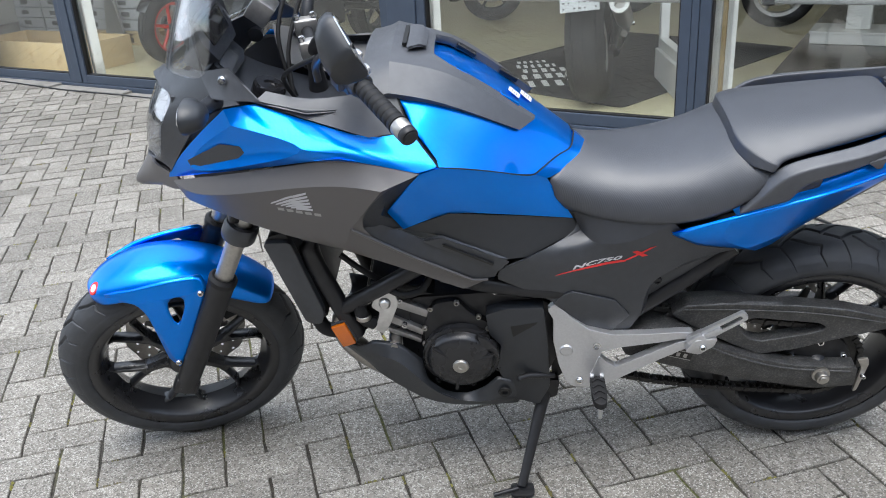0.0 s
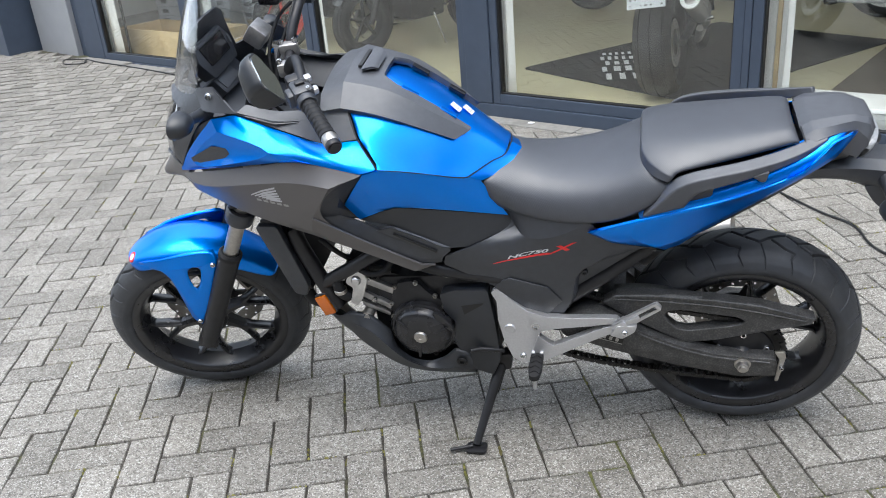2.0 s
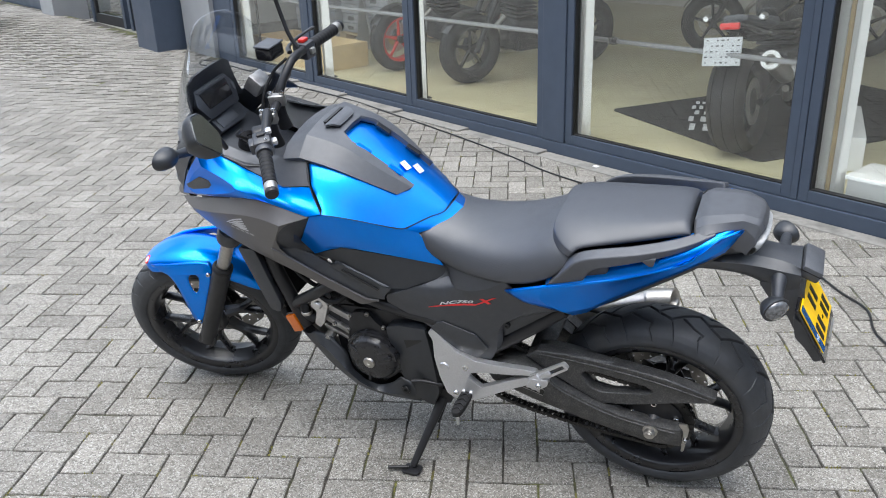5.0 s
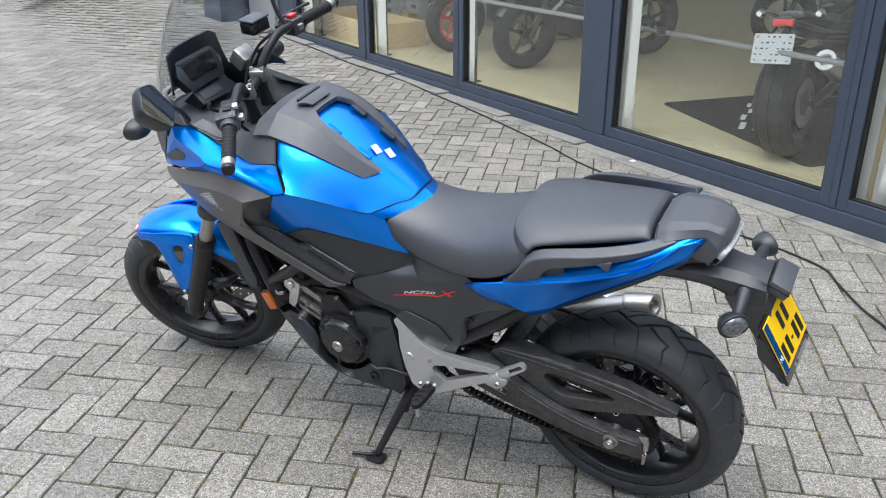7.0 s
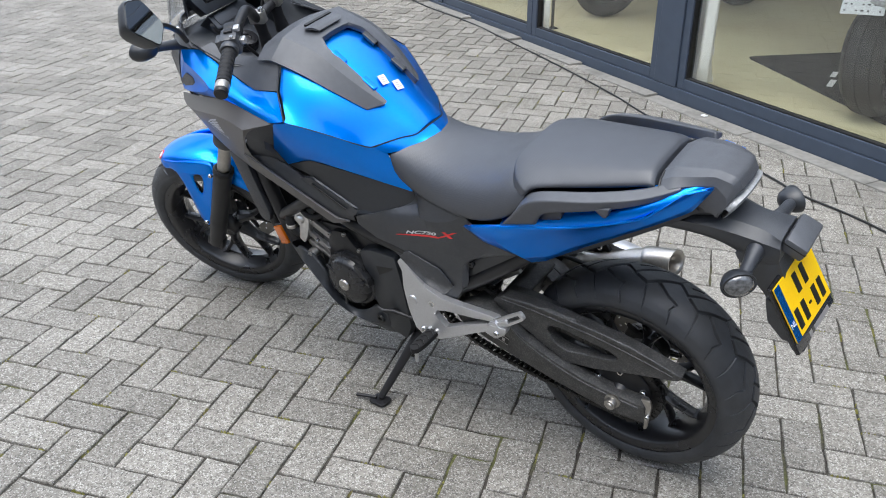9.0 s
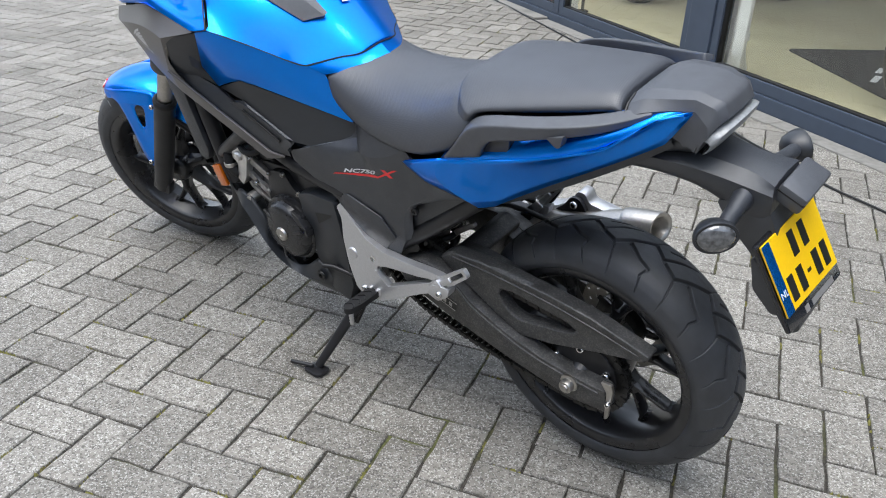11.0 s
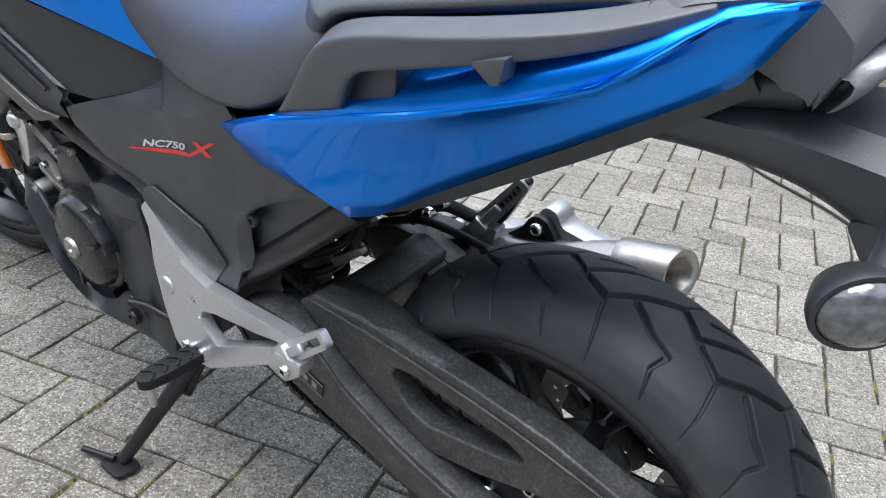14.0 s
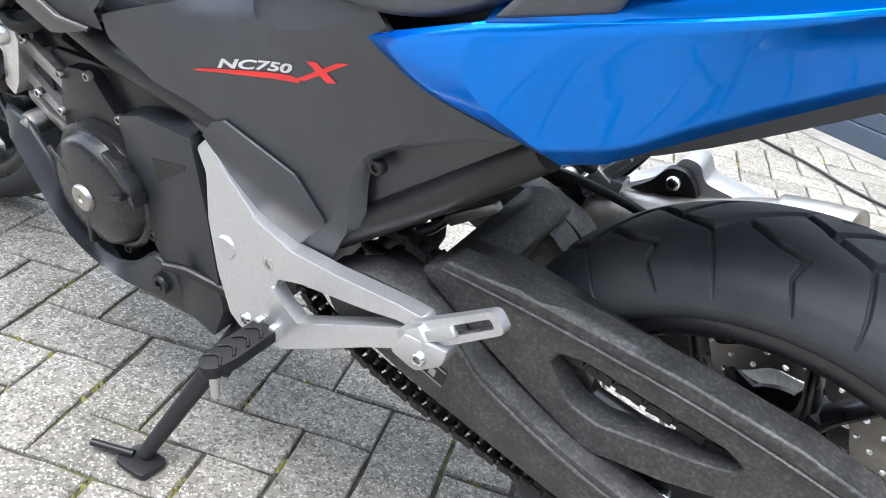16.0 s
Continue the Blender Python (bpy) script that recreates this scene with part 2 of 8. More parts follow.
def thing(name, label, category, m=None, group="", kind=""):
    ob = new(name)
    ob.empty_display_size = 0.1
    if m is not None:
        ob.matrix_world = m
    return tagged(ob, label, category, group, kind)


def box(bm, x0, x1, y0, y1, z0, z1, bevel=0.0, seg=2):
    vs = [bm.verts.new((x, y, z)) for x in (x0, x1) for y in (y0, y1) for z in (z0, z1)]
    fs = [bm.faces.new([vs[i] for i in q]) for q in ((0, 1, 3, 2), (4, 6, 7, 5), (0, 4, 5, 1), (2, 3, 7, 6), (0, 2, 6, 4), (1, 5, 7, 3))]
    if bevel:
        es = list({e for f in fs for e in f.edges})
        bmesh.ops.bevel(bm, geom=es, offset=bevel, segments=seg, profile=0.5, affect="EDGES")
    return bm


def box_bm(*a, **k):
    return box(bmesh.new(), *a, **k)


def prism(outline, y0, y1, bevel=0.0, seg=2, bm=None, grow=0.0):
    """A plate cut from an outline in x and z, from y0 to y1, its edges rounded."""
    bm = bm or bmesh.new()
    n = len(outline)
    a = [bm.verts.new((x, y0, z)) for x, z in outline]
    b = [bm.verts.new((x, y1, z)) for x, z in outline]
    fs = [bm.faces.new(a), bm.faces.new(b[::-1])]
    fs += [bm.faces.new((a[i], b[i], b[(i + 1) % n], a[(i + 1) % n])) for i in range(n)]
    bmesh.ops.recalc_face_normals(bm, faces=fs)
    if bevel:
        es = [e for e in {e for f in fs for e in f.edges}]
        bmesh.ops.bevel(bm, geom=es, offset=bevel, segments=seg, profile=0.5, affect="EDGES", clamp_overlap=True)
    return bm


def rounded(pts, r=0.01, seg=4):
    """An outline with its corners rounded."""
    out, n = [], len(pts)
    for i in range(n):
        p, a, b = (Vector(pts[k % n]) for k in (i, i - 1, i + 1))
        u, v = (a - p), (b - p)
        d = min(r, u.length * 0.45, v.length * 0.45)
        s, e = p + u.normalized() * d, p + v.normalized() * d
        for k in range(seg + 1):
            t = k / seg
            out.append(tuple((1 - t) ** 2 * s + 2 * t * (1 - t) * p + t * t * e))
    return out


def lathe(profile, n=48, axis="y", centre=(0, 0, 0), bm=None, arc=(0, 360)):
    """A surface of revolution; profile: radius and place along the axis."""
    bm = bm or bmesh.new()
    full = abs(arc[1] - arc[0]) >= 360
    steps = n if full else n + 1
    rings = []
    for k in range(steps):
        a = radians(arc[0] + (arc[1] - arc[0]) * k / n)
        c, s = math.cos(a), math.sin(a)
        ring = []
        for r, h in profile:
            p = {"y": (r * c, h, r * s), "z": (r * c, r * s, h), "x": (h, r * c, r * s)}[axis]
            ring.append(bm.verts.new(Vector(p) + Vector(centre)))
        rings.append(ring)
    fs = []
    for k in range(n):
        p, q = rings[k], rings[(k + 1) % steps]
        for i in range(len(profile) - 1):
            fs.append(bm.faces.new((p[i], p[i + 1], q[i + 1], q[i])))
    bmesh.ops.remove_doubles(bm, verts=[v for r in rings for v in r], dist=1e-6)
    bmesh.ops.recalc_face_normals(bm, faces=[f for f in bm.faces])
    return bm


def smooth_path(pts, per=6):
    """A curve through the points."""
    pts = [Vector(p) for p in pts]
    ext = [2 * pts[0] - pts[1]] + pts + [2 * pts[-1] - pts[-2]]
    out = []
    for i in range(1, len(ext) - 2):
        p0, p1, p2, p3 = ext[i - 1:i + 3]
        for k in range(per):
            t = k / per
            out.append(0.5 * ((2 * p1) + (p2 - p0) * t + (2 * p0 - 5 * p1 + 4 * p2 - p3) * t * t + (3 * p1 - p0 - 3 * p2 + p3) * t ** 3))
    return out + [pts[-1]]


def tube(pts, r, n=12, bm=None, curve=0, flat=1.0):
    """A round bar along points, closed at both ends; r: one radius or one for each point."""
    bm = bm or bmesh.new()
    pts = smooth_path(pts, curve) if curve else [Vector(p) for p in pts]
    rs = r if isinstance(r, (list, tuple)) else [r] * len(pts)
    if len(rs) != len(pts):
        rs = [rs[min(len(rs) - 1, int(i * len(rs) / len(pts)))] for i in range(len(pts))]
    up = Vector((0.13, 0.2, 1)).normalized()
    rings = []
    for i, p in enumerate(pts):
        d = (pts[min(i + 1, len(pts) - 1)] - pts[max(i - 1, 0)]).normalized()
        s = d.cross(up)
        if s.length < 0.05:
            s = d.cross(Vector((1, 0, 0.1)))
        s.normalize()
        w = s.cross(d)
        rings.append([bm.verts.new(p + rs[i] * (math.cos(2 * math.pi * k / n) * s + flat * math.sin(2 * math.pi * k / n) * w)) for k in range(n)])
    fs = []
    for a, b in zip(rings, rings[1:]):
        for k in range(n):
            fs.append(bm.faces.new((a[k], a[(k + 1) % n], b[(k + 1) % n], b[k])))
    fs += [bm.faces.new(rings[0][::-1]), bm.faces.new(rings[-1])]
    bmesh.ops.recalc_face_normals(bm, faces=fs)
    return bm


def bolt(bm, p, axis="y", r=0.007, h=0.006, side=-1):
    """A domed bolt head with a hexagon hollow."""
    prof = [(0.0, -h * 0.2), (r * 0.45, -h * 0.2), (r * 0.5, h * 0.95), (r * 0.8, h), (r, h * 0.6), (r, -0.002)]
    return lathe([(a, side * b) for a, b in prof], 12, axis, p, bm)


def shell(name, P, F, mat, parent, thick=0.004, sub=2, sharp=(), label="", side=0, edge=1.0, bevel=0.0, crisp=36):
    """A moulded panel: a cage of points and faces, given a thickness and smoothed, its rim and chosen edges kept crisp.
    side -1 or 1: the points' widths are taken outwards on that side of the thing."""
    bm = bmesh.new()
    cr, vc = bm.edges.layers.float.new("crease_edge"), bm.verts.layers.float.new("crease_vert")
    vs = [bm.verts.new((x, side * y if side else y, z)) for x, y, z in P]
    for f in F:
        bm.faces.new([vs[i] for i in f])
    bmesh.ops.recalc_face_normals(bm, faces=bm.faces[:])
    mid = sum((v.co for v in vs), Vector()) / len(vs)
    hint = sum((f.normal.dot(f.calc_center_median() - Vector((mid.x, 0, mid.z - 0.12))) * f.calc_area() for f in bm.faces))
    if hint < 0:
        bmesh.ops.reverse_faces(bm, faces=bm.faces[:])
    sharp = {frozenset(e) for e in sharp}
    for v in vs:
        rim = [e.other_vert(v).co - v.co for e in v.link_edges if e.is_boundary]
        if len(rim) == 2 and edge > 0.6 and rim[0].angle(-rim[1]) > radians(14):
            v[vc] = edge
    for e in bm.edges:
        if e.is_boundary:
            e[cr] = edge
        elif frozenset((vs.index(e.verts[0]), vs.index(e.verts[1]))) in sharp:
            e[cr] = 1.0
    ob = part(name, bm, mat, parent, label, smooth=180)
    for e in ob.data.edges:
        if frozenset(e.vertices) in sharp:
            e.use_edge_sharp = True
    so = ob.modifiers.new("thickness", "SOLIDIFY")
    so.thickness, so.offset = thick, -1
    so.edge_crease_rim = 0.0
    so.edge_crease_inner = so.edge_crease_outer = edge
    if sub:
        ss = ob.modifiers.new("smooth", "SUBSURF")
        ss.levels = ss.render_levels = sub
    if bevel:
        bv = ob.modifiers.new("edges", "BEVEL")
        bv.width, bv.segments, bv.limit_method = bevel, 2, "ANGLE"
    if crisp:
        ob.modifiers.new("crisp edges", "EDGE_SPLIT").split_angle = radians(crisp)
    return ob


def loft(name, sections, mat, parent, sub=2, label="", mirror=True, sharp_rows=(), caps=True, crease_ends=0.6, hem=0.0, sharp_sections=()):
    """A smooth body through half sections (lists of x, y, z from the crown outwards), mirrored to both sides."""
    bm = bmesh.new()
    cr, vc = bm.edges.layers.float.new("crease_edge"), bm.verts.layers.float.new("crease_vert")
    rows = []
    for sec in sections:
        half = [Vector(p) for p in sec]
        ring = half
        if mirror:
            ring = [Vector((p.x, -p.y, p.z)) for p in half[::-1] if abs(p.y) > 1e-5] + half
        rows.append([bm.verts.new(p) for p in ring])
    fs = []
    for a, b in zip(rows, rows[1:]):
        for i in range(len(a) - 1):
            fs.append(bm.faces.new((a[i], a[i + 1], b[i + 1], b[i])))
    if caps:
        for r in (rows[0], rows[-1]):
            if len({tuple(v.co) for v in r}) > 2:
                bm.faces.new(r)
        under = [r[0] for r in rows] + [r[-1] for r in rows[::-1]]
        for i in range(len(rows) - 1):
            bm.faces.new((rows[i][0], rows[i + 1][0], rows[i + 1][-1], rows[i][-1]))
    bmesh.ops.recalc_face_normals(bm, faces=bm.faces[:])
    n, crisp = len(rows[0]), set()
    idx = {v: (i, j) for i, r in enumerate(rows) for j, v in enumerate(r)}
    for e in bm.edges:
        (i, j), (k, l) = idx[e.verts[0]], idx[e.verts[1]]
        if i == k and i in (0, len(rows) - 1):
            e[cr] = crease_ends
        elif i == k and i in sharp_sections:
            e[cr] = 0.9
        if j == l and (j in sharp_rows or n - 1 - j in sharp_rows):
            e[cr] = 1.0
            crisp.add(frozenset((i * n + j, k * n + l)))
        if j == l and j in (0, n - 1) and hem:
            e[cr] = hem
    if hem:
        for r in rows:
            r[0][vc] = r[-1][vc] = 1.0
    ob = part(name, bm, mat, parent, label, smooth=180)
    for e in ob.data.edges:
        if frozenset(e.vertices) in crisp:
            e.use_edge_sharp = True
    if sub:
        ss = ob.modifiers.new("smooth", "SUBSURF")
        ss.levels = ss.render_levels = sub
    ob.modifiers.new("crisp edges", "EDGE_SPLIT").split_angle = radians(44)
    return ob


def words(name, text, size, mat, parent, m, depth=0.0006, shear=0.0, squash=1.0, label="", bold=0.0):
    """Raised lettering in the built-in font, as a mesh."""
    cu = bpy.data.curves.new(name, "FONT")
    cu.body, cu.size, cu.extrude, cu.shear, cu.offset = text, size, depth, shear, bold
    cu.align_x, cu.align_y = "CENTER", "CENTER"
    tmp = bpy.data.objects.new(name, cu)
    scene.collection.objects.link(tmp)
    me = bpy.data.meshes.new_from_object(tmp.evaluated_get(bpy.context.evaluated_depsgraph_get()))
    bpy.data.objects.remove(tmp)
    me.transform(m @ Matrix.Diagonal((squash, 1, 1, 1)))
    me.materials.clear()
    me.materials.append(mat)
    me.name = name
    ob = new(name, me)
    ob.parent = parent
    if label:
        ob["label"] = label
    return ob

# ---- ground ----
def rise(u, v):
    """The yard climbs a little towards the entrance, along the shop front."""
    if v < -0.1:
        return 0.0
    w = min(max((2.2 - v) / 2.0, 0.0), 1.0)
    return 0.019 * min(max(0.3 - u, 0.0), 9.0) * w * w * (3 - 2 * w)


FRONT = Matrix.Translation((-0.83, 3.325, 0)) @ Matrix.Rotation(radians(-22), 4, "Z")
ground_bm = bmesh.new()
us = [-60, -30, -16] + [-13 + 0.5 * k for k in range(34)] + [8, 30, 60]
vs_ = [-60, -20, -8, -0.11] + [-0.05 + 0.25 * k for k in range(12)] + [4, 6, 12, 30, 60]
grid = [[ground_bm.verts.new((u, -v, rise(u, v) - 0.0085)) for v in vs_] for u in us]
for r0, r1 in zip(grid, grid[1:]):
    for k in range(len(vs_) - 1):
        ground_bm.faces.new((r0[k], r0[k + 1], r1[k + 1], r1[k]))
bmesh.ops.recalc_face_normals(ground_bm, faces=ground_bm.faces[:])
if ground_bm.faces[0].normal.z < 0:
    bmesh.ops.reverse_faces(ground_bm, faces=ground_bm.faces[:])
ground = tagged(part("ground", ground_bm, JOINT, m=FRONT), "sandy mossy joint bed under the grey concrete pavers", "ground", kind="structure")

# ---- shop front ----
# its own frame: u along the front, v out of it towards the yard

def front_box(bm, u0, u1, v0, v1, z0, z1, bevel=0.0):
    """A box on the shop front; v grows towards the yard."""
    return box(bm, u0, u1, -v1, -v0, z0, z1, bevel)


def front_part(name, bm, mat, parent=None, label="", smooth=None):
    return part(name, bm, mat, parent, label, smooth, m=FRONT)


TOP = 2.75
OPENINGS = [(-4.38, -3.06), (-2.86, -1.52), (-1.39, -0.07), (0.24, 1.72), (1.87, 3.6), (3.85, 5.4)]
windows = []
for k, (u0, u1) in enumerate(OPENINGS):
    w = tagged(thing(f"window_{k + 1}", "", "window"), "tall shop window in a dark blue-grey metal frame", "window", kind="structure")
    edge = 0.055
    f = bmesh.new()
    front_box(f, u0 - edge, u0, -0.07, 0.0, 0.085, TOP, 0.003)
    front_box(f, u1, u1 + edge, -0.07, 0.0, 0.085, TOP, 0.003)
    front_box(f, u0, u1, -0.07, 0.0, 0.085, 0.148, 0.003)
    front_box(f, u0, u1, -0.07, 0.0, TOP - 0.06, TOP, 0.003)
    front_part("window_frame", f, FRAME, w)
    s = bmesh.new()
    for a in ((u0, u0 + 0.008, 0.148, TOP - 0.06), (u1 - 0.008, u1, 0.148, TOP - 0.06)):
        front_box(s, a[0], a[1], -0.05, -0.012, a[2], a[3])
    for z in (0.148, TOP - 0.068):
        front_box(s, u0 + 0.008, u1 - 0.008, -0.05, -0.012, z, z + 0.008)
    front_part("glazing_seal", s, SEAL, w)
    p = front_part("pane", front_box(bmesh.new(), u0 + 0.004, u1 - 0.004, -0.036, -0.030, 0.152, TOP - 0.064), GLASS, w, "clear shop window glass")
    p.visible_shadow = False

sill = bmesh.new()
front_box(sill, -4.75, 6.0, -0.10, 0.012, 0.0, 0.083, 0.004)
tagged(front_part("threshold_rail", sill, FRAME), "dark blue-grey painted base rail under the shop windows", "base rail", kind="structure")
for u0, u1, v in ((-4.75, -4.437, 0.004), (-3.003, -2.917, 0.01), (-1.463, -1.447, 0.004), (-0.013, 0.183, 0.012), (1.777, 1.813, 0.006), (3.657, 3.793, 0.012), (5.457, 6.0, 0.0)):
    tagged(front_part("window_post", front_box(bmesh.new(), u0, u1, -0.10, v, 0.086, TOP, 0.004), FRAME), "dark blue-grey painted metal window post", "post", kind="structure")
tagged(front_part("wall_front", front_box(bmesh.new(), -14, 6.0, -0.3, 0.0, TOP + 0.002, 4.2), FRAME), "dark blue-grey fascia above the shop windows", "wall", kind="structure")

# ---- the motorcycle ----
# its own frame: x to the rear, y to its right, z up, origin on the ground between the wheels

BIKE = Matrix.Translation((-0.0161, 0.1722, 0.002)) @ Matrix.Rotation(radians(4), 4, "Z") @ Matrix.Rotation(radians(12.0), 4, "X")
bike = thing("motorcycle", "blue and dark grey adventure motorcycle parked on its side stand", "motorcycle", BIKE)
RAKE, STEERED = 27.0, 18.0
AXIS_FOOT = Vector((-0.8775, 0, 0))
AXIS = Vector((math.sin(radians(RAKE)), 0, math.cos(radians(RAKE))))
STEER = Matrix.Translation((0.0, 0.004, -0.006)) @ Matrix.Translation(AXIS_FOOT) @ Matrix.Rotation(radians(STEERED), 4, AXIS) @ Matrix.Translation(-AXIS_FOOT)
FRONT_HUB, REAR_HUB = (-0.7675, 0, 0.300), (0.7655, 0, 0.302)


# grooves of one tread block: turn in degrees and distance across the tread, with half width and depth
TREAD = [([(12.9, 0.0190), (6.2, -0.0095), (0.0, -0.0244), (-5.4, -0.0045), (-12.8, 0.0190)], 0.0040, 0.0040, 0.0070),
         ([(7.6, -0.0060), (0.8, 0.0233), (-4.8, 0.0441)], 0.0036, 0.0018, 0.0065),
         ([(0.0, -0.0244), (-2.6, -0.0680), (-3.4, -0.0930)], 0.0020, 0.0010, 0.0036),
         ([(-5.8, -0.0140), (-11.6, -0.0340), (-16.6, -0.0415), (-15.4, -0.0600), (-17.6, -0.0900)], 0.0036, 0.0011, 0.0065),
         ([(-12.8, 0.0190), (-16.4, 0.0640), (-17.2, 0.0900)], 0.0017, 0.0008, 0.0030),
         ([(-18.6, 0.0290), (-24.4, 0.0480), (-23.6, 0.0660), (-25.8, 0.0900)], 0.0026, 0.0009, 0.0055)]


def tyre(name, hub, radius, width, rim, pitch, m=None):
    """A radial tyre with its tread cut in: a zigzag round the crown, kinked and thin straight grooves to the shoulders."""
    nt, ns = (2100, 250) if width > 0.14 else (1100, 140)
    k = width / 0.160
    prof = np.array([(0.0, 0.0), (0.016, 0.0013), (0.030, 0.0048), (0.046, 0.0125), (0.060, 0.0225), (0.071, 0.0345), (0.0785, 0.0480), (0.0805, 0.0545), (0.0795, 0.0630), (0.0770, 0.0700), (0.0720, 0.0745)])
    prof[:, 0] *= k
    prof[:, 1] *= (radius - rim) / 0.0745
    d = np.concatenate([[0], np.cumsum(np.hypot(*np.diff(prof, axis=0).T))])
    smooth = np.linspace(0, d[-1], 400)
    py, pr = np.interp(smooth, d, prof[:, 0]), np.interp(smooth, d, prof[:, 1])
    for _ in range(3):
        kern = np.ones(17) / 17
        py = np.convolve(np.concatenate([-py[8:0:-1], py, 2 * py[-1] - py[-2:-10:-1]]), kern, "valid")
        pr = np.convolve(np.concatenate([pr[8:0:-1], pr, 2 * pr[-1] - pr[-2:-10:-1]]), kern, "valid")
    s = np.linspace(-d[-1], d[-1], ns)
    y = np.sign(s) * np.interp(np.abs(s), smooth, py)
    r = radius - np.interp(np.abs(s), smooth, pr)
    shoulder = 0.100 * k
    r = r - 0.0010 * np.exp(-((np.abs(s) - shoulder) / 0.0012) ** 2)          # fine line where the tread meets the sidewall
    th = np.linspace(0, 2 * math.pi, nt, endpoint=False)
    T, S = np.meshgrid(th, s, indexing="ij")
    step = 2 * math.pi / pitch
    wall = 0.0011 if width > 0.14 else 0.0019
    cut = np.zeros_like(T)
    for pts, w0, w1, deep in TREAD:
        total = len(pts) - 1
        for i, (a, b) in enumerate(zip(pts, pts[1:])):
            for turn in (0, 1):
                ax, bx = radians(a[0]) * step / radians(25.7) * radius, radians(b[0]) * step / radians(25.7) * radius
                x = (np.mod(T - radians(7.8), step) - turn * step) * radius
                dx, dy = bx - ax, (b[1] - a[1]) * k
                f = np.clip(((x - ax) * dx + (S - a[1] * k) * dy) / (dx * dx + dy * dy), 0, 1)
                dist = np.hypot(x - ax - f * dx, S - a[1] * k - f * dy)
                w = w0 + (w1 - w0) * ((i + f) / total) ** 1.5
                cut = np.maximum(cut, np.clip((w - dist) / wall + 0.5, 0, 1) * (deep * (0.55 + 0.45 * w / w0)))
    R = r[None, :] - cut
    Y = np.broadcast_to(y[None, :], R.shape)
    X, Z = hub[0] + R * np.cos(T), hub[2] + R * np.sin(T)
    co = np.stack([X, Y + hub[1], Z], -1).reshape(-1, 3)
    i, j = np.meshgrid(np.arange(nt), np.arange(ns - 1), indexing="ij")
    n = (i + 1) % nt
    quads = np.stack([i * ns + j, i * ns + j + 1, n * ns + j + 1, n * ns + j], -1).reshape(-1, 4)
    me = bpy.data.meshes.new(name)
    me.from_pydata(co.tolist(), [], quads.tolist())
    me.materials.append(RUBBER)
    me.shade_smooth()
    if m is not None:
        me.transform(m)
    return new(name, me)


def wheel(name, hub, radius, width, rim_r, m=None, spokes=6, label="", phase=0.25):
    """A cast wheel with forked spokes, its tyre, brake disc and hub."""
    hw = width * 0.440
    prof = [(rim_r + 0.010, -hw), (rim_r + 0.012, -hw + 0.004), (rim_r - 0.004, -hw + 0.010), (rim_r - 0.016, -hw * 0.55), (rim_r - 0.022, 0),
            (rim_r - 0.016, hw * 0.55), (rim_r - 0.004, hw - 0.010), (rim_r + 0.012, hw - 0.004), (rim_r + 0.010, hw),
            (rim_r + 0.002, hw + 0.0015), (rim_r - 0.010, hw - 0.001), (rim_r - 0.016, hw - 0.008), (rim_r - 0.022, hw * 0.6), (rim_r - 0.034, 0.0), (rim_r - 0.022, -hw * 0.6), (rim_r - 0.016, -hw + 0.008), (rim_r - 0.010, -hw + 0.001), (rim_r + 0.002, -hw - 0.0015), (rim_r + 0.010, -hw)]
    w = part(name, lathe(prof, 96, "y", hub), WHEELBLACK, bike, label or "satin black cast wheel", smooth=40, m=m)
    t = tyre("tyre", hub, radius, width, rim_r + 0.009, 14, m)
    t.parent = w
    hubm = lathe([(0.0, -0.055), (0.03, -0.055), (0.042, -0.045), (0.048, -0.03), (0.044, 0.0), (0.048, 0.03), (0.042, 0.045), (0.0, 0.055)], 40, "y", hub)
    part("hub", hubm, WHEELBLACK, w, smooth=40, m=m)
    if width > 0.14:
        part("hub_drum", lathe([(0.030, -0.082), (0.066, -0.080), (0.078, -0.070), (0.083, -0.040), (0.076, 0.000), (0.058, 0.030), (0.040, 0.044)], 48, "y", hub), WHEELBLACK, w, "glossy black drive hub", smooth=40, m=m)
    for k in range(spokes):
        a = 2 * math.pi * k / spokes + phase
        part("spoke", spoke_mesh(hub, a, rim_r), WHEELBLACK, w, smooth=30, m=m)
    return w


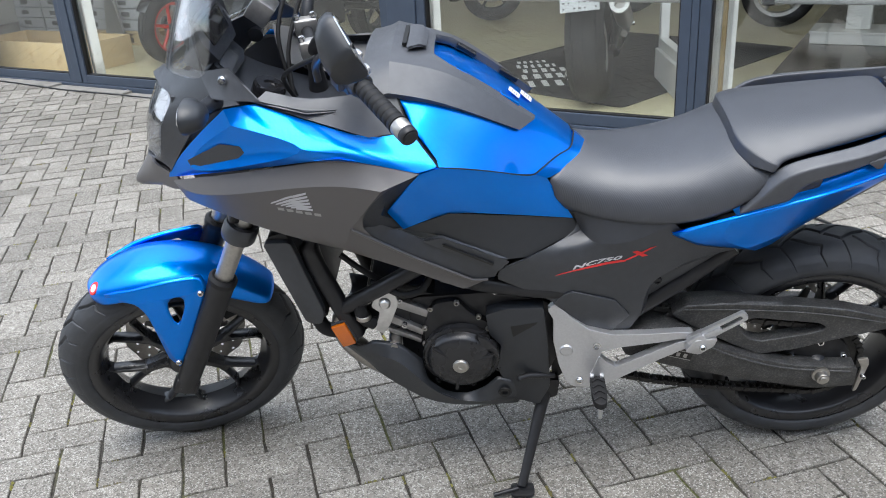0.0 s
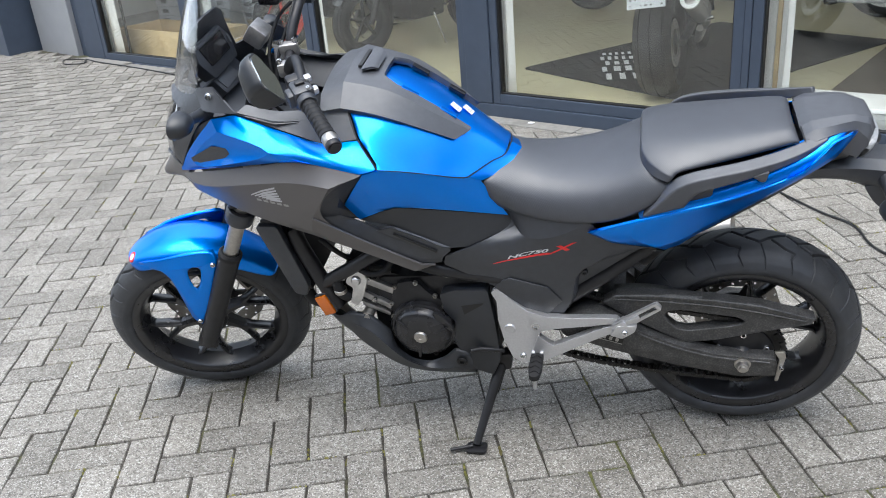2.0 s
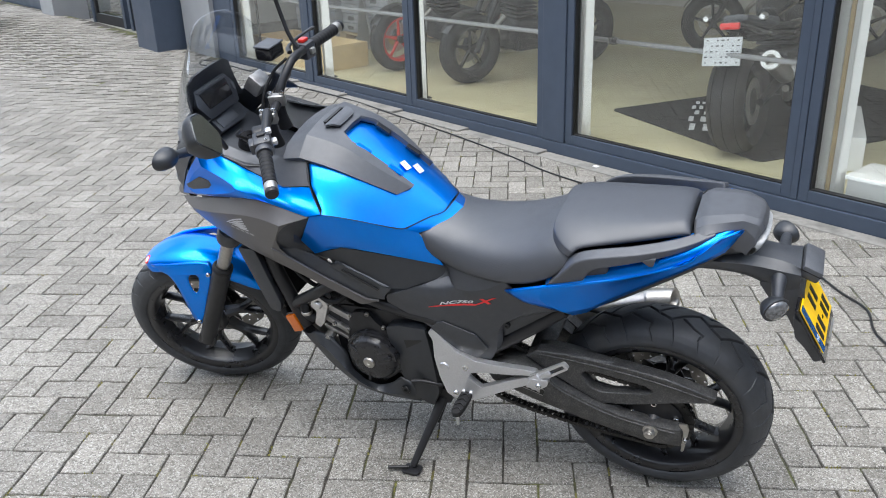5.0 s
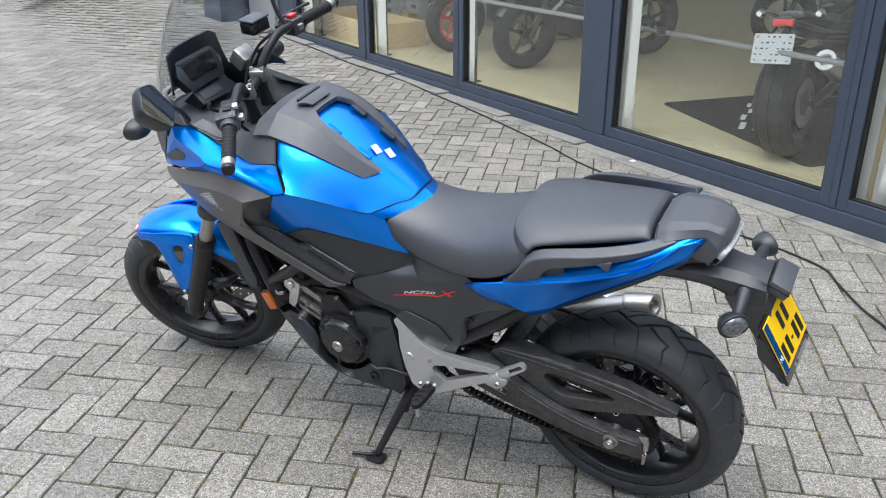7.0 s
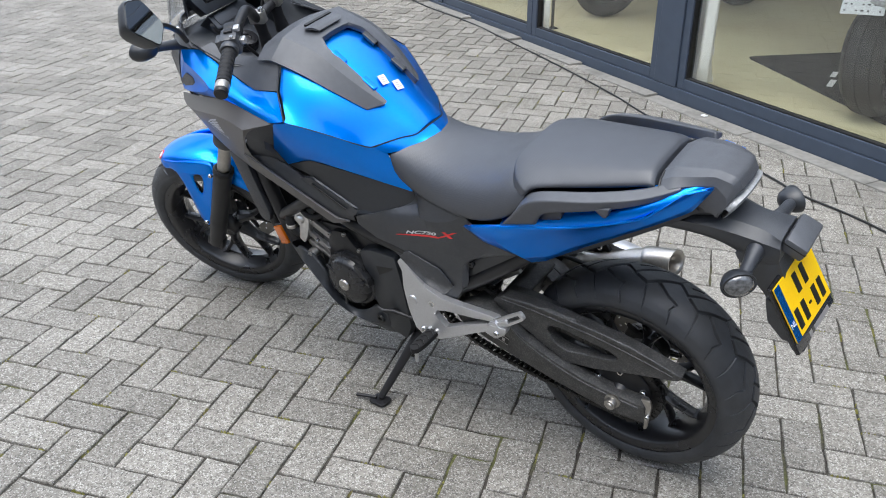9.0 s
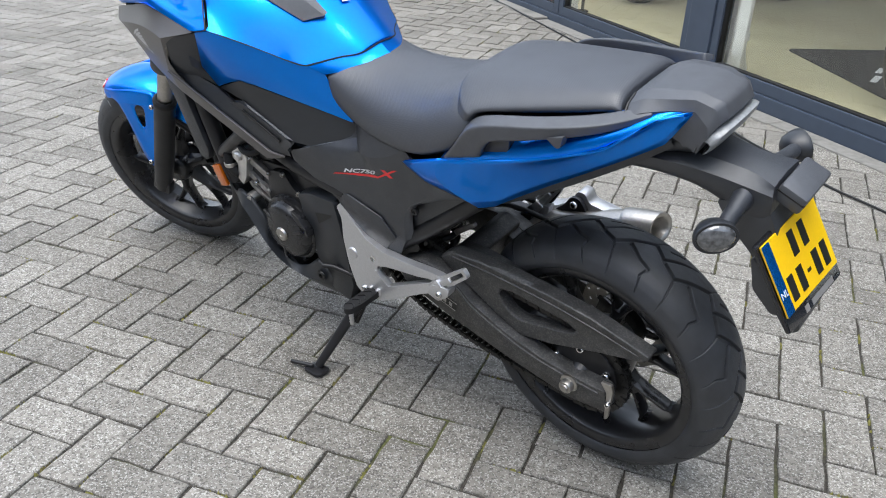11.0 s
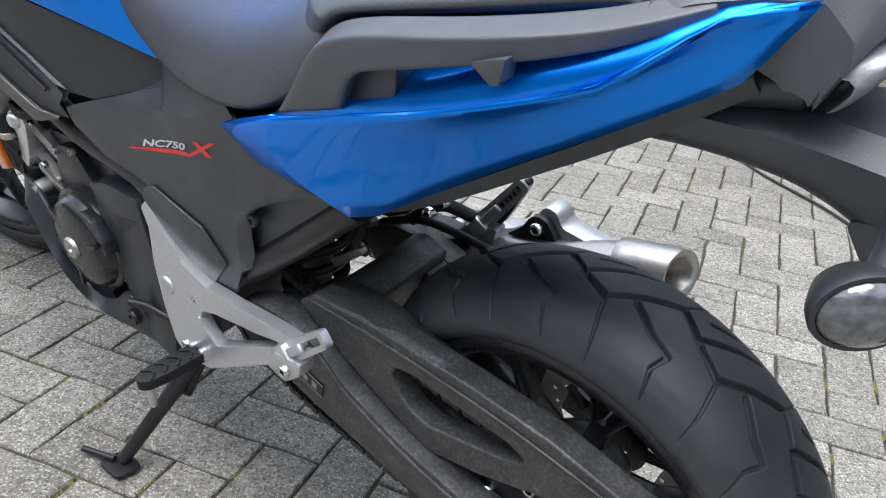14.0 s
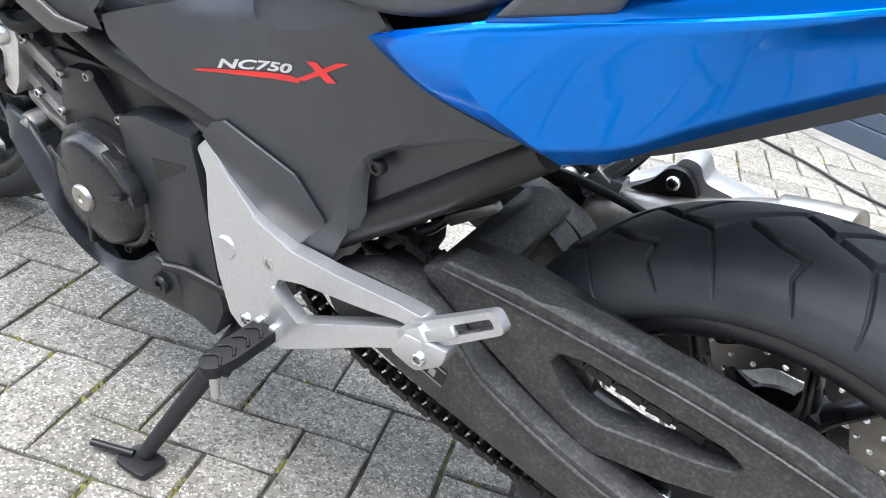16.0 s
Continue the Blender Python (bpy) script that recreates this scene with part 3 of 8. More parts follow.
def spoke_mesh(hub, a, rim_r):
    """One Y-shaped spoke: a tapered web with a raised spine on either face, flared where it meets hub and rim."""
    bm = bmesh.new()
    c, s_ = math.cos(a), math.sin(a)
    fork = rim_r * 0.52

    def limb(line):
        rows = []
        for (u, v, half, high) in line:
            rows.append([bm.verts.new((hub[0] + c * u - s_ * (v + o * half), hub[1] + h * high, hub[2] + s_ * u + c * (v + o * half))) for o, h in ((-1, 0.45), (-0.45, 0.92), (0, 1), (0.45, 0.92), (1, 0.45), (1, -0.45), (0.45, -0.92), (0, -1), (-0.45, -0.92), (-1, -0.45))])
        for p, q in zip(rows, rows[1:]):
            for i in range(10):
                j = (i + 1) % 10
                bm.faces.new((p[i], p[j], q[j], q[i]))
        bm.faces.new(rows[0])
        bm.faces.new(rows[-1][::-1])

    limb([(0.034, 0, 0.022, 0.030), (0.055, 0, 0.0155, 0.026), (fork * 0.8, 0, 0.0130, 0.021), (fork + 0.006, 0, 0.0150, 0.019)])
    for sg in (-1, 1):
        limb([(fork * 0.90, sg * 0.004, 0.0105, 0.0185), (fork * 1.10, sg * 0.012, 0.0085, 0.0175), (rim_r * 0.80, sg * 0.036, 0.0078, 0.0165), (rim_r - 0.034, sg * 0.052, 0.0088, 0.0175), (rim_r - 0.018, sg * 0.060, 0.0150, 0.0210)])
    bmesh.ops.recalc_face_normals(bm, faces=bm.faces[:])
    return bm


def brake_disc(hub, r, y, parent, m=None, inner=0.66, petals=10):
    """A steel disc with a wavy edge and rows of holes drilled through it."""
    bm = bmesh.new()
    n, rings = petals * 6, 3

    def put(rad, a, h):
        rad *= 1 + 0.022 * math.cos(petals * a)
        return bm.verts.new((hub[0] + rad * math.cos(a), h, hub[2] + rad * math.sin(a)))

    da, dr = 2 * math.pi / n, r * (1 - inner) / rings
    for i in range(n):
        for j in range(rings):
            a0, r0 = i * da, r * inner + j * dr
            ring = [(r0, a0), (r0, a0 + da / 2), (r0, a0 + da), (r0 + dr / 2, a0 + da), (r0 + dr, a0 + da), (r0 + dr, a0 + da / 2), (r0 + dr, a0), (r0 + dr / 2, a0)]
            faces = []
            for h in (y - 0.0022, y + 0.0022):
                out = [put(q, a, h) for q, a in ring]
                if (i + 2 * j) % 4 == 0:
                    rh = 0.0038
                    cy, ca = r0 + dr / 2, a0 + da / 2
                    hole = [put(cy + rh * math.sin(-math.pi * 0.75 + k * math.pi / 4), ca + rh / cy * math.cos(-math.pi * 0.75 + k * math.pi / 4), h) for k in range(8)]
                    for k in range(8):
                        bm.faces.new((out[k], out[(k + 1) % 8], hole[(k + 1) % 8], hole[k]))
                    faces.append((out, hole))
                else:
                    bm.faces.new(out)
                    faces.append((out, None))
            (o1, h1), (o2, h2) = faces
            if h1:
                for k in range(8):
                    bm.faces.new((h1[k], h1[(k + 1) % 8], h2[(k + 1) % 8], h2[k]))
            for edge, here in (((0, 1, 2), j == 0), ((4, 5, 6), j == rings - 1)):
                if here:
                    for p, q in zip(edge, edge[1:]):
                        bm.faces.new((o1[p], o1[q], o2[q], o2[p]))
    bmesh.ops.remove_doubles(bm, verts=bm.verts[:], dist=1e-5)
    bmesh.ops.recalc_face_normals(bm, faces=bm.faces[:])
    d = part("brake_disc", bm, STEEL, parent, "steel wave brake disc with drilled holes", m=m)
    car = lathe([(0.03, y - 0.003), (r * 0.46, y - 0.003), (r * 0.46, y + 0.003), (0.03, y + 0.003)], 40, "y", hub)
    part("disc_carrier", car, WHEELBLACK, d, smooth=40, m=m)
    for k in range(petals // 2):
        a = 2 * math.pi * k / (petals // 2)
        arm = prism(rounded([(r * 0.40, -0.012), (r * 0.72, -0.007), (r * 0.72, 0.007), (r * 0.40, 0.012)], 0.004), y - 0.0032, y + 0.0032, 0.0008)
        part("carrier_arm", arm, WHEELBLACK, d, smooth=40, m=(m or Matrix.Identity(4)) @ Matrix.Translation((hub[0], 0, hub[2])) @ Matrix.Rotation(a, 4, "Y"))
    return d


front_wheel = wheel("front_wheel", FRONT_HUB, 0.300, 0.120, 0.2200, STEER)
rear_wheel = wheel("rear_wheel", REAR_HUB, 0.299, 0.160, 0.2205)
brake_disc(FRONT_HUB, 0.150, 0.066, front_wheel, STEER)
brake_disc(REAR_HUB, 0.115, 0.078, rear_wheel)

# ---- bodywork ----
def both(fn):
    """Left and right."""
    for sd in (-1, 1):
        fn(sd)


# tank, under the lid
loft("tank", [
    [(-0.152, 0, 1.072), (-0.152, 0.080, 1.066), (-0.137, 0.149, 1.037), (-0.110, 0.196, 0.990), (-0.061, 0.241, 0.937)],
    [(-0.105, 0, 1.075), (-0.103, 0.077, 1.068), (-0.088, 0.141, 1.034), (-0.058, 0.187, 0.986), (-0.014, 0.217, 0.917)],
    [(-0.020, 0, 1.044), (-0.020, 0.070, 1.036), (-0.008, 0.123, 1.004), (0.014, 0.160, 0.958), (0.045, 0.184, 0.890)],
    [(0.060, 0, 0.991), (0.060, 0.055, 0.985), (0.064, 0.096, 0.961), (0.072, 0.128, 0.922), (0.084, 0.160, 0.869)],
    [(0.125, 0, 0.936), (0.125, 0.040, 0.931), (0.124, 0.071, 0.915), (0.121, 0.098, 0.891), (0.116, 0.141, 0.857)],
    [(0.172, 0, 0.898), (0.172, 0.032, 0.895), (0.170, 0.052, 0.888), (0.168, 0.066, 0.879), (0.164, 0.083, 0.864)],
    [(0.199, 0, 0.874), (0.199, 0.022, 0.873), (0.197, 0.036, 0.871), (0.195, 0.046, 0.868), (0.192, 0.056, 0.863)],
], BLUE, bike, 3, "metallic blue tank shell", crease_ends=0.9, hem=1.0)


def tank_sides(sd):
    shell("tank_side", [(-0.098, 0.247, 0.926), (-0.060, 0.238, 0.933), (0.045, 0.181, 0.887), (0.116, 0.138, 0.854), (0.140, 0.119, 0.838), (0.198, 0.109, 0.729),
                        (0.075, 0.155, 0.772), (-0.053, 0.198, 0.811), (-0.146, 0.194, 0.771), (-0.172, 0.207, 0.820), (-0.085, 0.230, 0.872), (0.040, 0.184, 0.835)],
          [(0, 1, 10), (0, 10, 9), (9, 10, 7, 8), (1, 2, 11, 10), (10, 11, 7), (2, 3, 11), (3, 4, 5, 11), (11, 5, 6, 7)], BLUE, bike, 0.004, 2, side=sd, edge=1.0)
    shell("tank_tail", [(0.119, 0.138, 0.853), (0.166, 0.080, 0.861), (0.194, 0.050, 0.864), (0.203, 0.0, 0.872),
                        (0.146, 0.121, 0.834), (0.194, 0.080, 0.838), (0.222, 0.044, 0.846), (0.231, 0.0, 0.850)],
          [(0, 1, 5, 4), (1, 2, 6, 5), (2, 3, 7, 6)], BLUE, bike, 0.006, 2, side=sd, edge=0.9)
    shell("front_side_panel", [(-0.632, 0.112, 0.862), (-0.600, 0.130, 0.908), (-0.520, 0.170, 0.988), (-0.450, 0.200, 1.050), (-0.396, 0.180, 1.050), (-0.290, 0.194, 1.012),
                               (-0.190, 0.203, 0.980), (-0.110, 0.197, 0.988), (-0.064, 0.242, 0.938), (-0.100, 0.255, 0.933), (-0.240, 0.260, 0.974), (-0.425, 0.208, 0.927),
                               (-0.245, 0.268, 0.994), (-0.440, 0.210, 1.022), (-0.580, 0.148, 0.884), (-0.420, 0.226, 0.946), (-0.540, 0.166, 0.952), (-0.455, 0.188, 0.966), (-0.160, 0.240, 0.972)],
          [(3, 4, 13), (4, 5, 12, 13), (5, 6, 18, 12), (6, 7, 8, 18), (18, 8, 9), (12, 18, 9, 10), (11, 10, 12, 15), (0, 11, 15, 14), (0, 14, 16, 1), (1, 16, 2), (2, 16, 13, 3),
           (16, 14, 17), (14, 15, 17), (15, 12, 17), (12, 13, 17), (13, 16, 17)],
          BLUE, bike, 0.004, 2, [(12, 13), (12, 15), (14, 15), (13, 16), (14, 16), (3, 13)], "metallic blue fairing panel", side=sd, edge=0.95)
    shell("fairing_vent", [(-0.560, 0.160, 0.926), (-0.478, 0.190, 0.974), (-0.436, 0.201, 0.974), (-0.428, 0.205, 0.962), (-0.442, 0.205, 0.951), (-0.556, 0.158, 0.908)],
          [(0, 1, 5), (1, 2, 4, 5), (2, 3, 4)], PLASTIC, bike, 0.012, 1, side=sd, edge=1.0, crisp=24)
    shell("fairing_lower_panel", [(-0.614, 0.130, 0.864), (-0.430, 0.207, 0.921), (-0.245, 0.252, 0.968), (-0.170, 0.258, 0.955), (-0.094, 0.252, 0.930),
                                  (-0.566, 0.170, 0.845), (-0.410, 0.234, 0.892), (-0.255, 0.274, 0.929), (-0.165, 0.290, 0.918), (-0.592, 0.134, 0.820),
                                  (-0.430, 0.196, 0.781), (-0.265, 0.222, 0.744), (-0.240, 0.252, 0.812), (-0.131, 0.214, 0.715), (-0.138, 0.206, 0.676),
                                  (-0.033, 0.188, 0.610), (0.016, 0.172, 0.622), (-0.012, 0.188, 0.633)],
          [(0, 1, 6, 5), (1, 2, 7, 6), (2, 3, 8, 7), (3, 4, 8), (0, 5, 9), (5, 6, 10, 9), (6, 12, 11, 10), (6, 7, 12), (7, 8, 12), (12, 13, 14, 11), (13, 17, 16, 15, 14)],
          GREY, bike, 0.004, 2, [(5, 6), (6, 7), (7, 8), (4, 8), (0, 5), (8, 12), (11, 12)], "matt bronze-grey lower fairing panel", side=sd, edge=0.97)
    part("arm_edge", tube([(-0.238, sd * 0.2535, 0.8135), (-0.131, sd * 0.216, 0.718), (-0.014, sd * 0.1895, 0.6345), (0.016, sd * 0.174, 0.624)], 0.0035, 8), GREY, bike, smooth=60)
    shell("fairing_recess", [(-0.100, 0.245, 0.925), (-0.167, 0.280, 0.912), (-0.238, 0.242, 0.808), (-0.150, 0.186, 0.768), (-0.176, 0.198, 0.820), (-0.120, 0.216, 0.880)],
          [(0, 1, 5), (1, 4, 5), (1, 2, 3, 4)], PLASTIC, bike, 0.004, 1, side=sd)
    shell("knee_panel", [(-0.228, 0.238, 0.830), (-0.155, 0.197, 0.772), (-0.106, 0.193, 0.744), (0.040, 0.178, 0.650), (0.032, 0.168, 0.626), (-0.022, 0.187, 0.634), (-0.131, 0.211, 0.712), (-0.234, 0.240, 0.806)],
          [(0, 1, 7), (1, 2, 6, 7), (2, 3, 5, 6), (3, 4, 5)], PLASTIC, bike, 0.012, 1, side=sd, edge=1.0, crisp=24)
    shell("knee_insert", [(-0.110, 0.199, 0.742), (-0.071, 0.197, 0.749), (0.064, 0.181, 0.674), (0.040, 0.181, 0.650), (-0.030, 0.190, 0.694)],
          [(0, 1, 4), (1, 2, 3, 4)], PLASTIC, bike, 0.010, 1, side=sd, edge=1.0, crisp=24)
    # no slot is cut: a black strip paints its shade
    part("insert_slot", box_bm(-0.058, 0.058, sd * 0.0040, -sd * 0.001, -0.0026, 0.0026, 0.0008), FLATBLACK, bike,
         m=Matrix.Translation((-0.020, sd * 0.1905, 0.702)) @ Matrix.Rotation(radians(sd * -6), 4, "Z") @ Matrix.Rotation(radians(31), 4, "Y"))
    shell("knee_patch", [(-0.053, 0.196, 0.806), (0.075, 0.152, 0.768), (0.198, 0.106, 0.727), (0.214, 0.112, 0.703), (0.100, 0.158, 0.668), (0.062, 0.172, 0.674), (-0.071, 0.188, 0.750), (-0.148, 0.190, 0.767)],
          [(0, 6, 7), (0, 1, 5, 6), (1, 2, 3, 4), (1, 4, 5)], SATINPLASTIC, bike, 0.004, 1, side=sd, edge=1.0)
    shell("side_cover", [(0.196, 0.104, 0.742), (0.245, 0.131, 0.744), (0.310, 0.145, 0.744), (0.392, 0.157, 0.742), (0.445, 0.160, 0.686), (0.528, 0.148, 0.666),
                         (0.500, 0.144, 0.656), (0.448, 0.148, 0.640), (0.384, 0.150, 0.606), (0.354, 0.148, 0.578), (0.346, 0.146, 0.494), (0.322, 0.145, 0.448),
                         (0.279, 0.147, 0.446), (0.160, 0.154, 0.545), (0.036, 0.166, 0.618), (0.044, 0.174, 0.648), (0.100, 0.165, 0.668), (0.214, 0.115, 0.702),
                         (0.240, 0.156, 0.684), (0.330, 0.161, 0.702), (0.312, 0.154, 0.610), (0.300, 0.150, 0.545), (0.455, 0.138, 0.634), (0.391, 0.136, 0.601),
                         (0.366, 0.134, 0.574), (0.358, 0.130, 0.500)],
          [(0, 1, 18, 17), (1, 2, 19, 18), (2, 3, 19), (16, 17, 18), (3, 4, 7, 19), (4, 5, 6, 7), (19, 7, 8), (19, 8, 20), (18, 19, 20), (20, 8, 9), (20, 9, 10, 21), (21, 10, 11, 12), (18, 20, 21),
           (16, 18, 21, 13), (21, 12, 13), (15, 16, 13, 14), (7, 8, 23, 22), (8, 9, 24, 23), (9, 10, 25, 24), (6, 7, 22)],
          PLASTIC, bike, 0.005, 2, [(7, 8), (8, 9), (9, 10), (22, 23), (23, 24), (24, 25), (17, 18), (16, 17), (18, 19), (3, 19)], "matt black plastic side cover", side=sd, edge=0.95)
    shell("side_cover_flap", [(0.176, 0.1590, 0.564), (0.196, 0.1595, 0.573), (0.288, 0.1555, 0.543), (0.322, 0.1515, 0.498), (0.279, 0.1500, 0.447), (0.240, 0.1500, 0.445), (0.155, 0.1560, 0.540)],
          [(0, 1, 2, 6), (2, 3, 4), (2, 4, 5, 6)], PLASTIC, bike, 0.004, 0, side=sd, edge=1.0, bevel=0.0012, crisp=0)
    part("cover_screw", lathe([(0.0, sd * 0.1385), (0.0035, sd * 0.1385), (0.004, sd * 0.141), (0.0075, sd * 0.141), (0.009, sd * 0.139), (0.009, sd * 0.132)], 20, "y", (0.378, 0, 0.580)), SATIN, bike, smooth=40)
    shell("tail_panel", [(0.386, 0.164, 0.719), (0.508, 0.182, 0.768), (0.647, 0.186, 0.806), (0.757, 0.176, 0.838), (0.843, 0.158, 0.869), (0.902, 0.116, 0.920), (0.954, 0.082, 0.932),
                         (0.915, 0.094, 0.872), (0.846, 0.112, 0.828), (0.750, 0.122, 0.770), (0.632, 0.134, 0.694), (0.600, 0.142, 0.672), (0.566, 0.150, 0.662), (0.528, 0.149, 0.668), (0.445, 0.162, 0.688),
                         (0.620, 0.168, 0.760), (0.740, 0.156, 0.815), (0.880, 0.110, 0.892), (0.470, 0.180, 0.712)],
          [(0, 1, 18), (0, 18, 14), (1, 2, 15, 18), (2, 3, 16, 15), (3, 4, 17, 16), (4, 5, 17), (5, 6, 17), (6, 7, 17), (17, 7, 8, 16), (16, 8, 9), (16, 9, 10, 15), (15, 10, 11), (15, 11, 12, 18), (18, 12, 13, 14)],
          BLUE, bike, 0.004, 2, [(1, 18), (12, 18)], "metallic blue tail panel", side=sd, edge=0.95, crisp=0)
    shell("tail_ledge", [(0.508, 0.181, 0.7685), (0.647, 0.185, 0.8065), (0.757, 0.175, 0.8385), (0.843, 0.157, 0.8695), (0.902, 0.114, 0.9205), (0.950, 0.058, 0.929), (0.900, 0.070, 0.932), (0.840, 0.095, 0.914), (0.714, 0.124, 0.872), (0.600, 0.140, 0.828), (0.500, 0.140, 0.776)],
          [(0, 1, 9, 10), (1, 2, 8, 9), (2, 3, 7, 8), (3, 4, 6, 7), (4, 5, 6)], BLUE, bike, 0.004, 1, side=sd, crisp=0)
    shell("tail_under_trim", [(0.560, 0.130, 0.654), (0.632, 0.128, 0.692), (0.750, 0.116, 0.768), (0.846, 0.106, 0.826), (0.915, 0.078, 0.872), (0.920, 0.070, 0.858), (0.846, 0.096, 0.808), (0.750, 0.106, 0.750), (0.66, 0.116, 0.694), (0.60, 0.115, 0.664)],
          [(0, 1, 8, 9), (1, 2, 7, 8), (2, 3, 6, 7), (3, 4, 5, 6)], PLASTIC, bike, 0.01, 1, side=sd)
    outer = [(0.512, 0.180, 0.771), (0.545, 0.184, 0.806), (0.577, 0.187, 0.850), (0.618, 0.188, 0.872), (0.712, 0.176, 0.884), (0.764, 0.162, 0.892), (0.811, 0.146, 0.899), (0.853, 0.126, 0.909), (0.892, 0.100, 0.922)]
    lower = [(0.604, 0.180, 0.799), (0.616, 0.185, 0.824), (0.632, 0.187, 0.842), (0.652, 0.186, 0.847), (0.711, 0.175, 0.860), (0.763, 0.161, 0.871), (0.812, 0.144, 0.883), (0.852, 0.125, 0.895), (0.894, 0.099, 0.914)]
    inner = [(0.512, 0.150, 0.771), (0.535, 0.152, 0.802), (0.564, 0.158, 0.852), (0.600, 0.161, 0.878), (0.694, 0.150, 0.891), (0.748, 0.136, 0.899), (0.797, 0.121, 0.907), (0.841, 0.104, 0.917), (0.883, 0.082, 0.930)]
    under = [(x - 0.006, y - 0.028, z) for x, y, z in lower]
    if sd > 0:
        outer, lower, under, inner = ([(x, y + 0.010, z + 0.018) for x, y, z in row] for row in (outer, lower, under, inner))
    rail = bmesh.new()
    cl = rail.edges.layers.float.new("crease_edge")
    rows = [[rail.verts.new((x, sd * y, z)) for x, y, z in row] for row in (outer, lower, under, inner)]
    for a, b in zip(rows, rows[1:] + rows[:1]):
        for q in range(8):
            rail.faces.new((a[q], a[q + 1], b[q + 1], b[q]))
    for q in (0, 8):
        rail.faces.new([r[q] for r in rows])
    bmesh.ops.recalc_face_normals(rail, faces=rail.faces[:])
    for r in rows:
        for q in range(8):
            rail.edges.get((r[q], r[q + 1]))[cl] = 0.62
    for q in (0, 8):
        for a, b in zip(rows, rows[1:] + rows[:1]):
            rail.edges.get((a[q], b[q]))[cl] = 0.75
    rail_ob = part("grab_rail", rail, GREYPLASTIC, bike, "dark grey moulded grab rail", smooth=180)
    ss = rail_ob.modifiers.new("smooth", "SUBSURF")
    ss.levels = ss.render_levels = 3
    part("rail_lug", prism(rounded([(0.738, 0.870), (0.772, 0.880), (0.766, 0.858), (0.758, 0.856)], 0.003), sd * 0.150, sd * 0.168, 0.002), GREYPLASTIC, rail_ob, smooth=40)
    part("rail_boss", prism(rounded([(0.608, 0.838), (0.664, 0.852), (0.660, 0.822), (0.640, 0.812), (0.600, 0.800)], 0.006), sd * 0.142, sd * 0.168, 0.004), PLASTIC, rail_ob, smooth=40)
    shell("cockpit_side_trim", [(-0.398, 0.180, 1.052), (-0.290, 0.193, 1.015), (-0.190, 0.203, 0.983), (-0.112, 0.196, 0.990), (-0.140, 0.142, 1.046), (-0.200, 0.155, 1.050), (-0.30, 0.160, 1.042), (-0.38, 0.150, 1.060)],
          [(0, 1, 6, 7), (1, 2, 5, 6), (2, 3, 4, 5)], GREYPLASTIC, bike, 0.004, 1, side=sd)


both(tank_sides)
# dark joints between the lid, the tank sides and the fairing
for sd in (-1, 1):
    part("tank_seam", tube([(-0.062, sd * 0.2400, 0.9355), (-0.012, sd * 0.2155, 0.916), (0.045, sd * 0.1830, 0.8885), (0.084, sd * 0.160, 0.8675), (0.116, sd * 0.1405, 0.8555), (0.142, sd * 0.110, 0.860), (0.165, sd * 0.082, 0.8632), (0.194, sd * 0.052, 0.8655), (0.204, 0, 0.873)], 0.0014, 6, curve=4), FLATBLACK, bike)
    part("tank_seam", tube([(-0.152, sd * 0.10, 1.064), (-0.1365, sd * 0.150, 1.0375), (-0.1095, sd * 0.1975, 0.990), (-0.0620, sd * 0.2420, 0.9375)], 0.0015, 6, curve=4), FLATBLACK, bike)

# the lid's matt cover with two arms round a blue window
cov = [(-0.205, 0, 1.084), (-0.204, 0.070, 1.079), (-0.203, 0.125, 1.068), (-0.196, 0.166, 1.046),
       (-0.150, 0, 1.100), (-0.148, 0.050, 1.098), (-0.150, 0.105, 1.089), (-0.150, 0.160, 1.050),
       (-0.072, 0, 1.079), (-0.070, 0.050, 1.077), (-0.072, 0.098, 1.069), (-0.084, 0.156, 1.035),
       (-0.040, 0.067, 1.062), (-0.025, 0.100, 1.050), (-0.025, 0.146, 1.008), (0.035, 0.066, 1.014), (0.040, 0.096, 1.003), (0.038, 0.126, 0.970),
       (0.122, 0.062, 0.944), (0.120, 0.070, 0.940), (0.090, 0.104, 0.935)]
cov_f = [(0, 1, 5, 4), (1, 2, 6, 5), (2, 3, 7, 6), (4, 5, 9, 8), (5, 6, 10, 9), (6, 7, 11, 10), (9, 10, 13, 12), (10, 11, 14, 13), (12, 13, 16, 15), (13, 14, 17, 16), (15, 16, 19, 18), (16, 17, 20, 19)]
n_c = len(cov)
centre = {0, 4, 8}
full = cov + [(x, -y, z) for x, y, z in cov]
flip = [i if i in centre else i + n_c for i in range(n_c)]
crest = [(6, 10), (10, 13), (13, 16), (16, 19), (4, 5), (5, 6), (6, 7)]
shell("tank_cover", full, cov_f + [tuple(flip[i] for i in f[::-1]) for f in cov_f], GREYPLASTIC, bike, 0.016, 2,
      crest + [(flip[a], flip[b]) for a, b in crest], "matt dark grey tank cover with two arms", edge=1.0, crisp=24)
shell("cover_handle", [(-0.120, 0.062, 1.0975), (-0.120, -0.062, 1.0975), (-0.096, -0.050, 1.098), (-0.096, 0.050, 1.098), (-0.084, 0.040, 1.089), (-0.084, -0.040, 1.089)],
      [(0, 1, 2, 3), (3, 2, 5, 4)], GREYPLASTIC, bike, 0.005, 1, label="raised lip of the tank cover", edge=1.0)
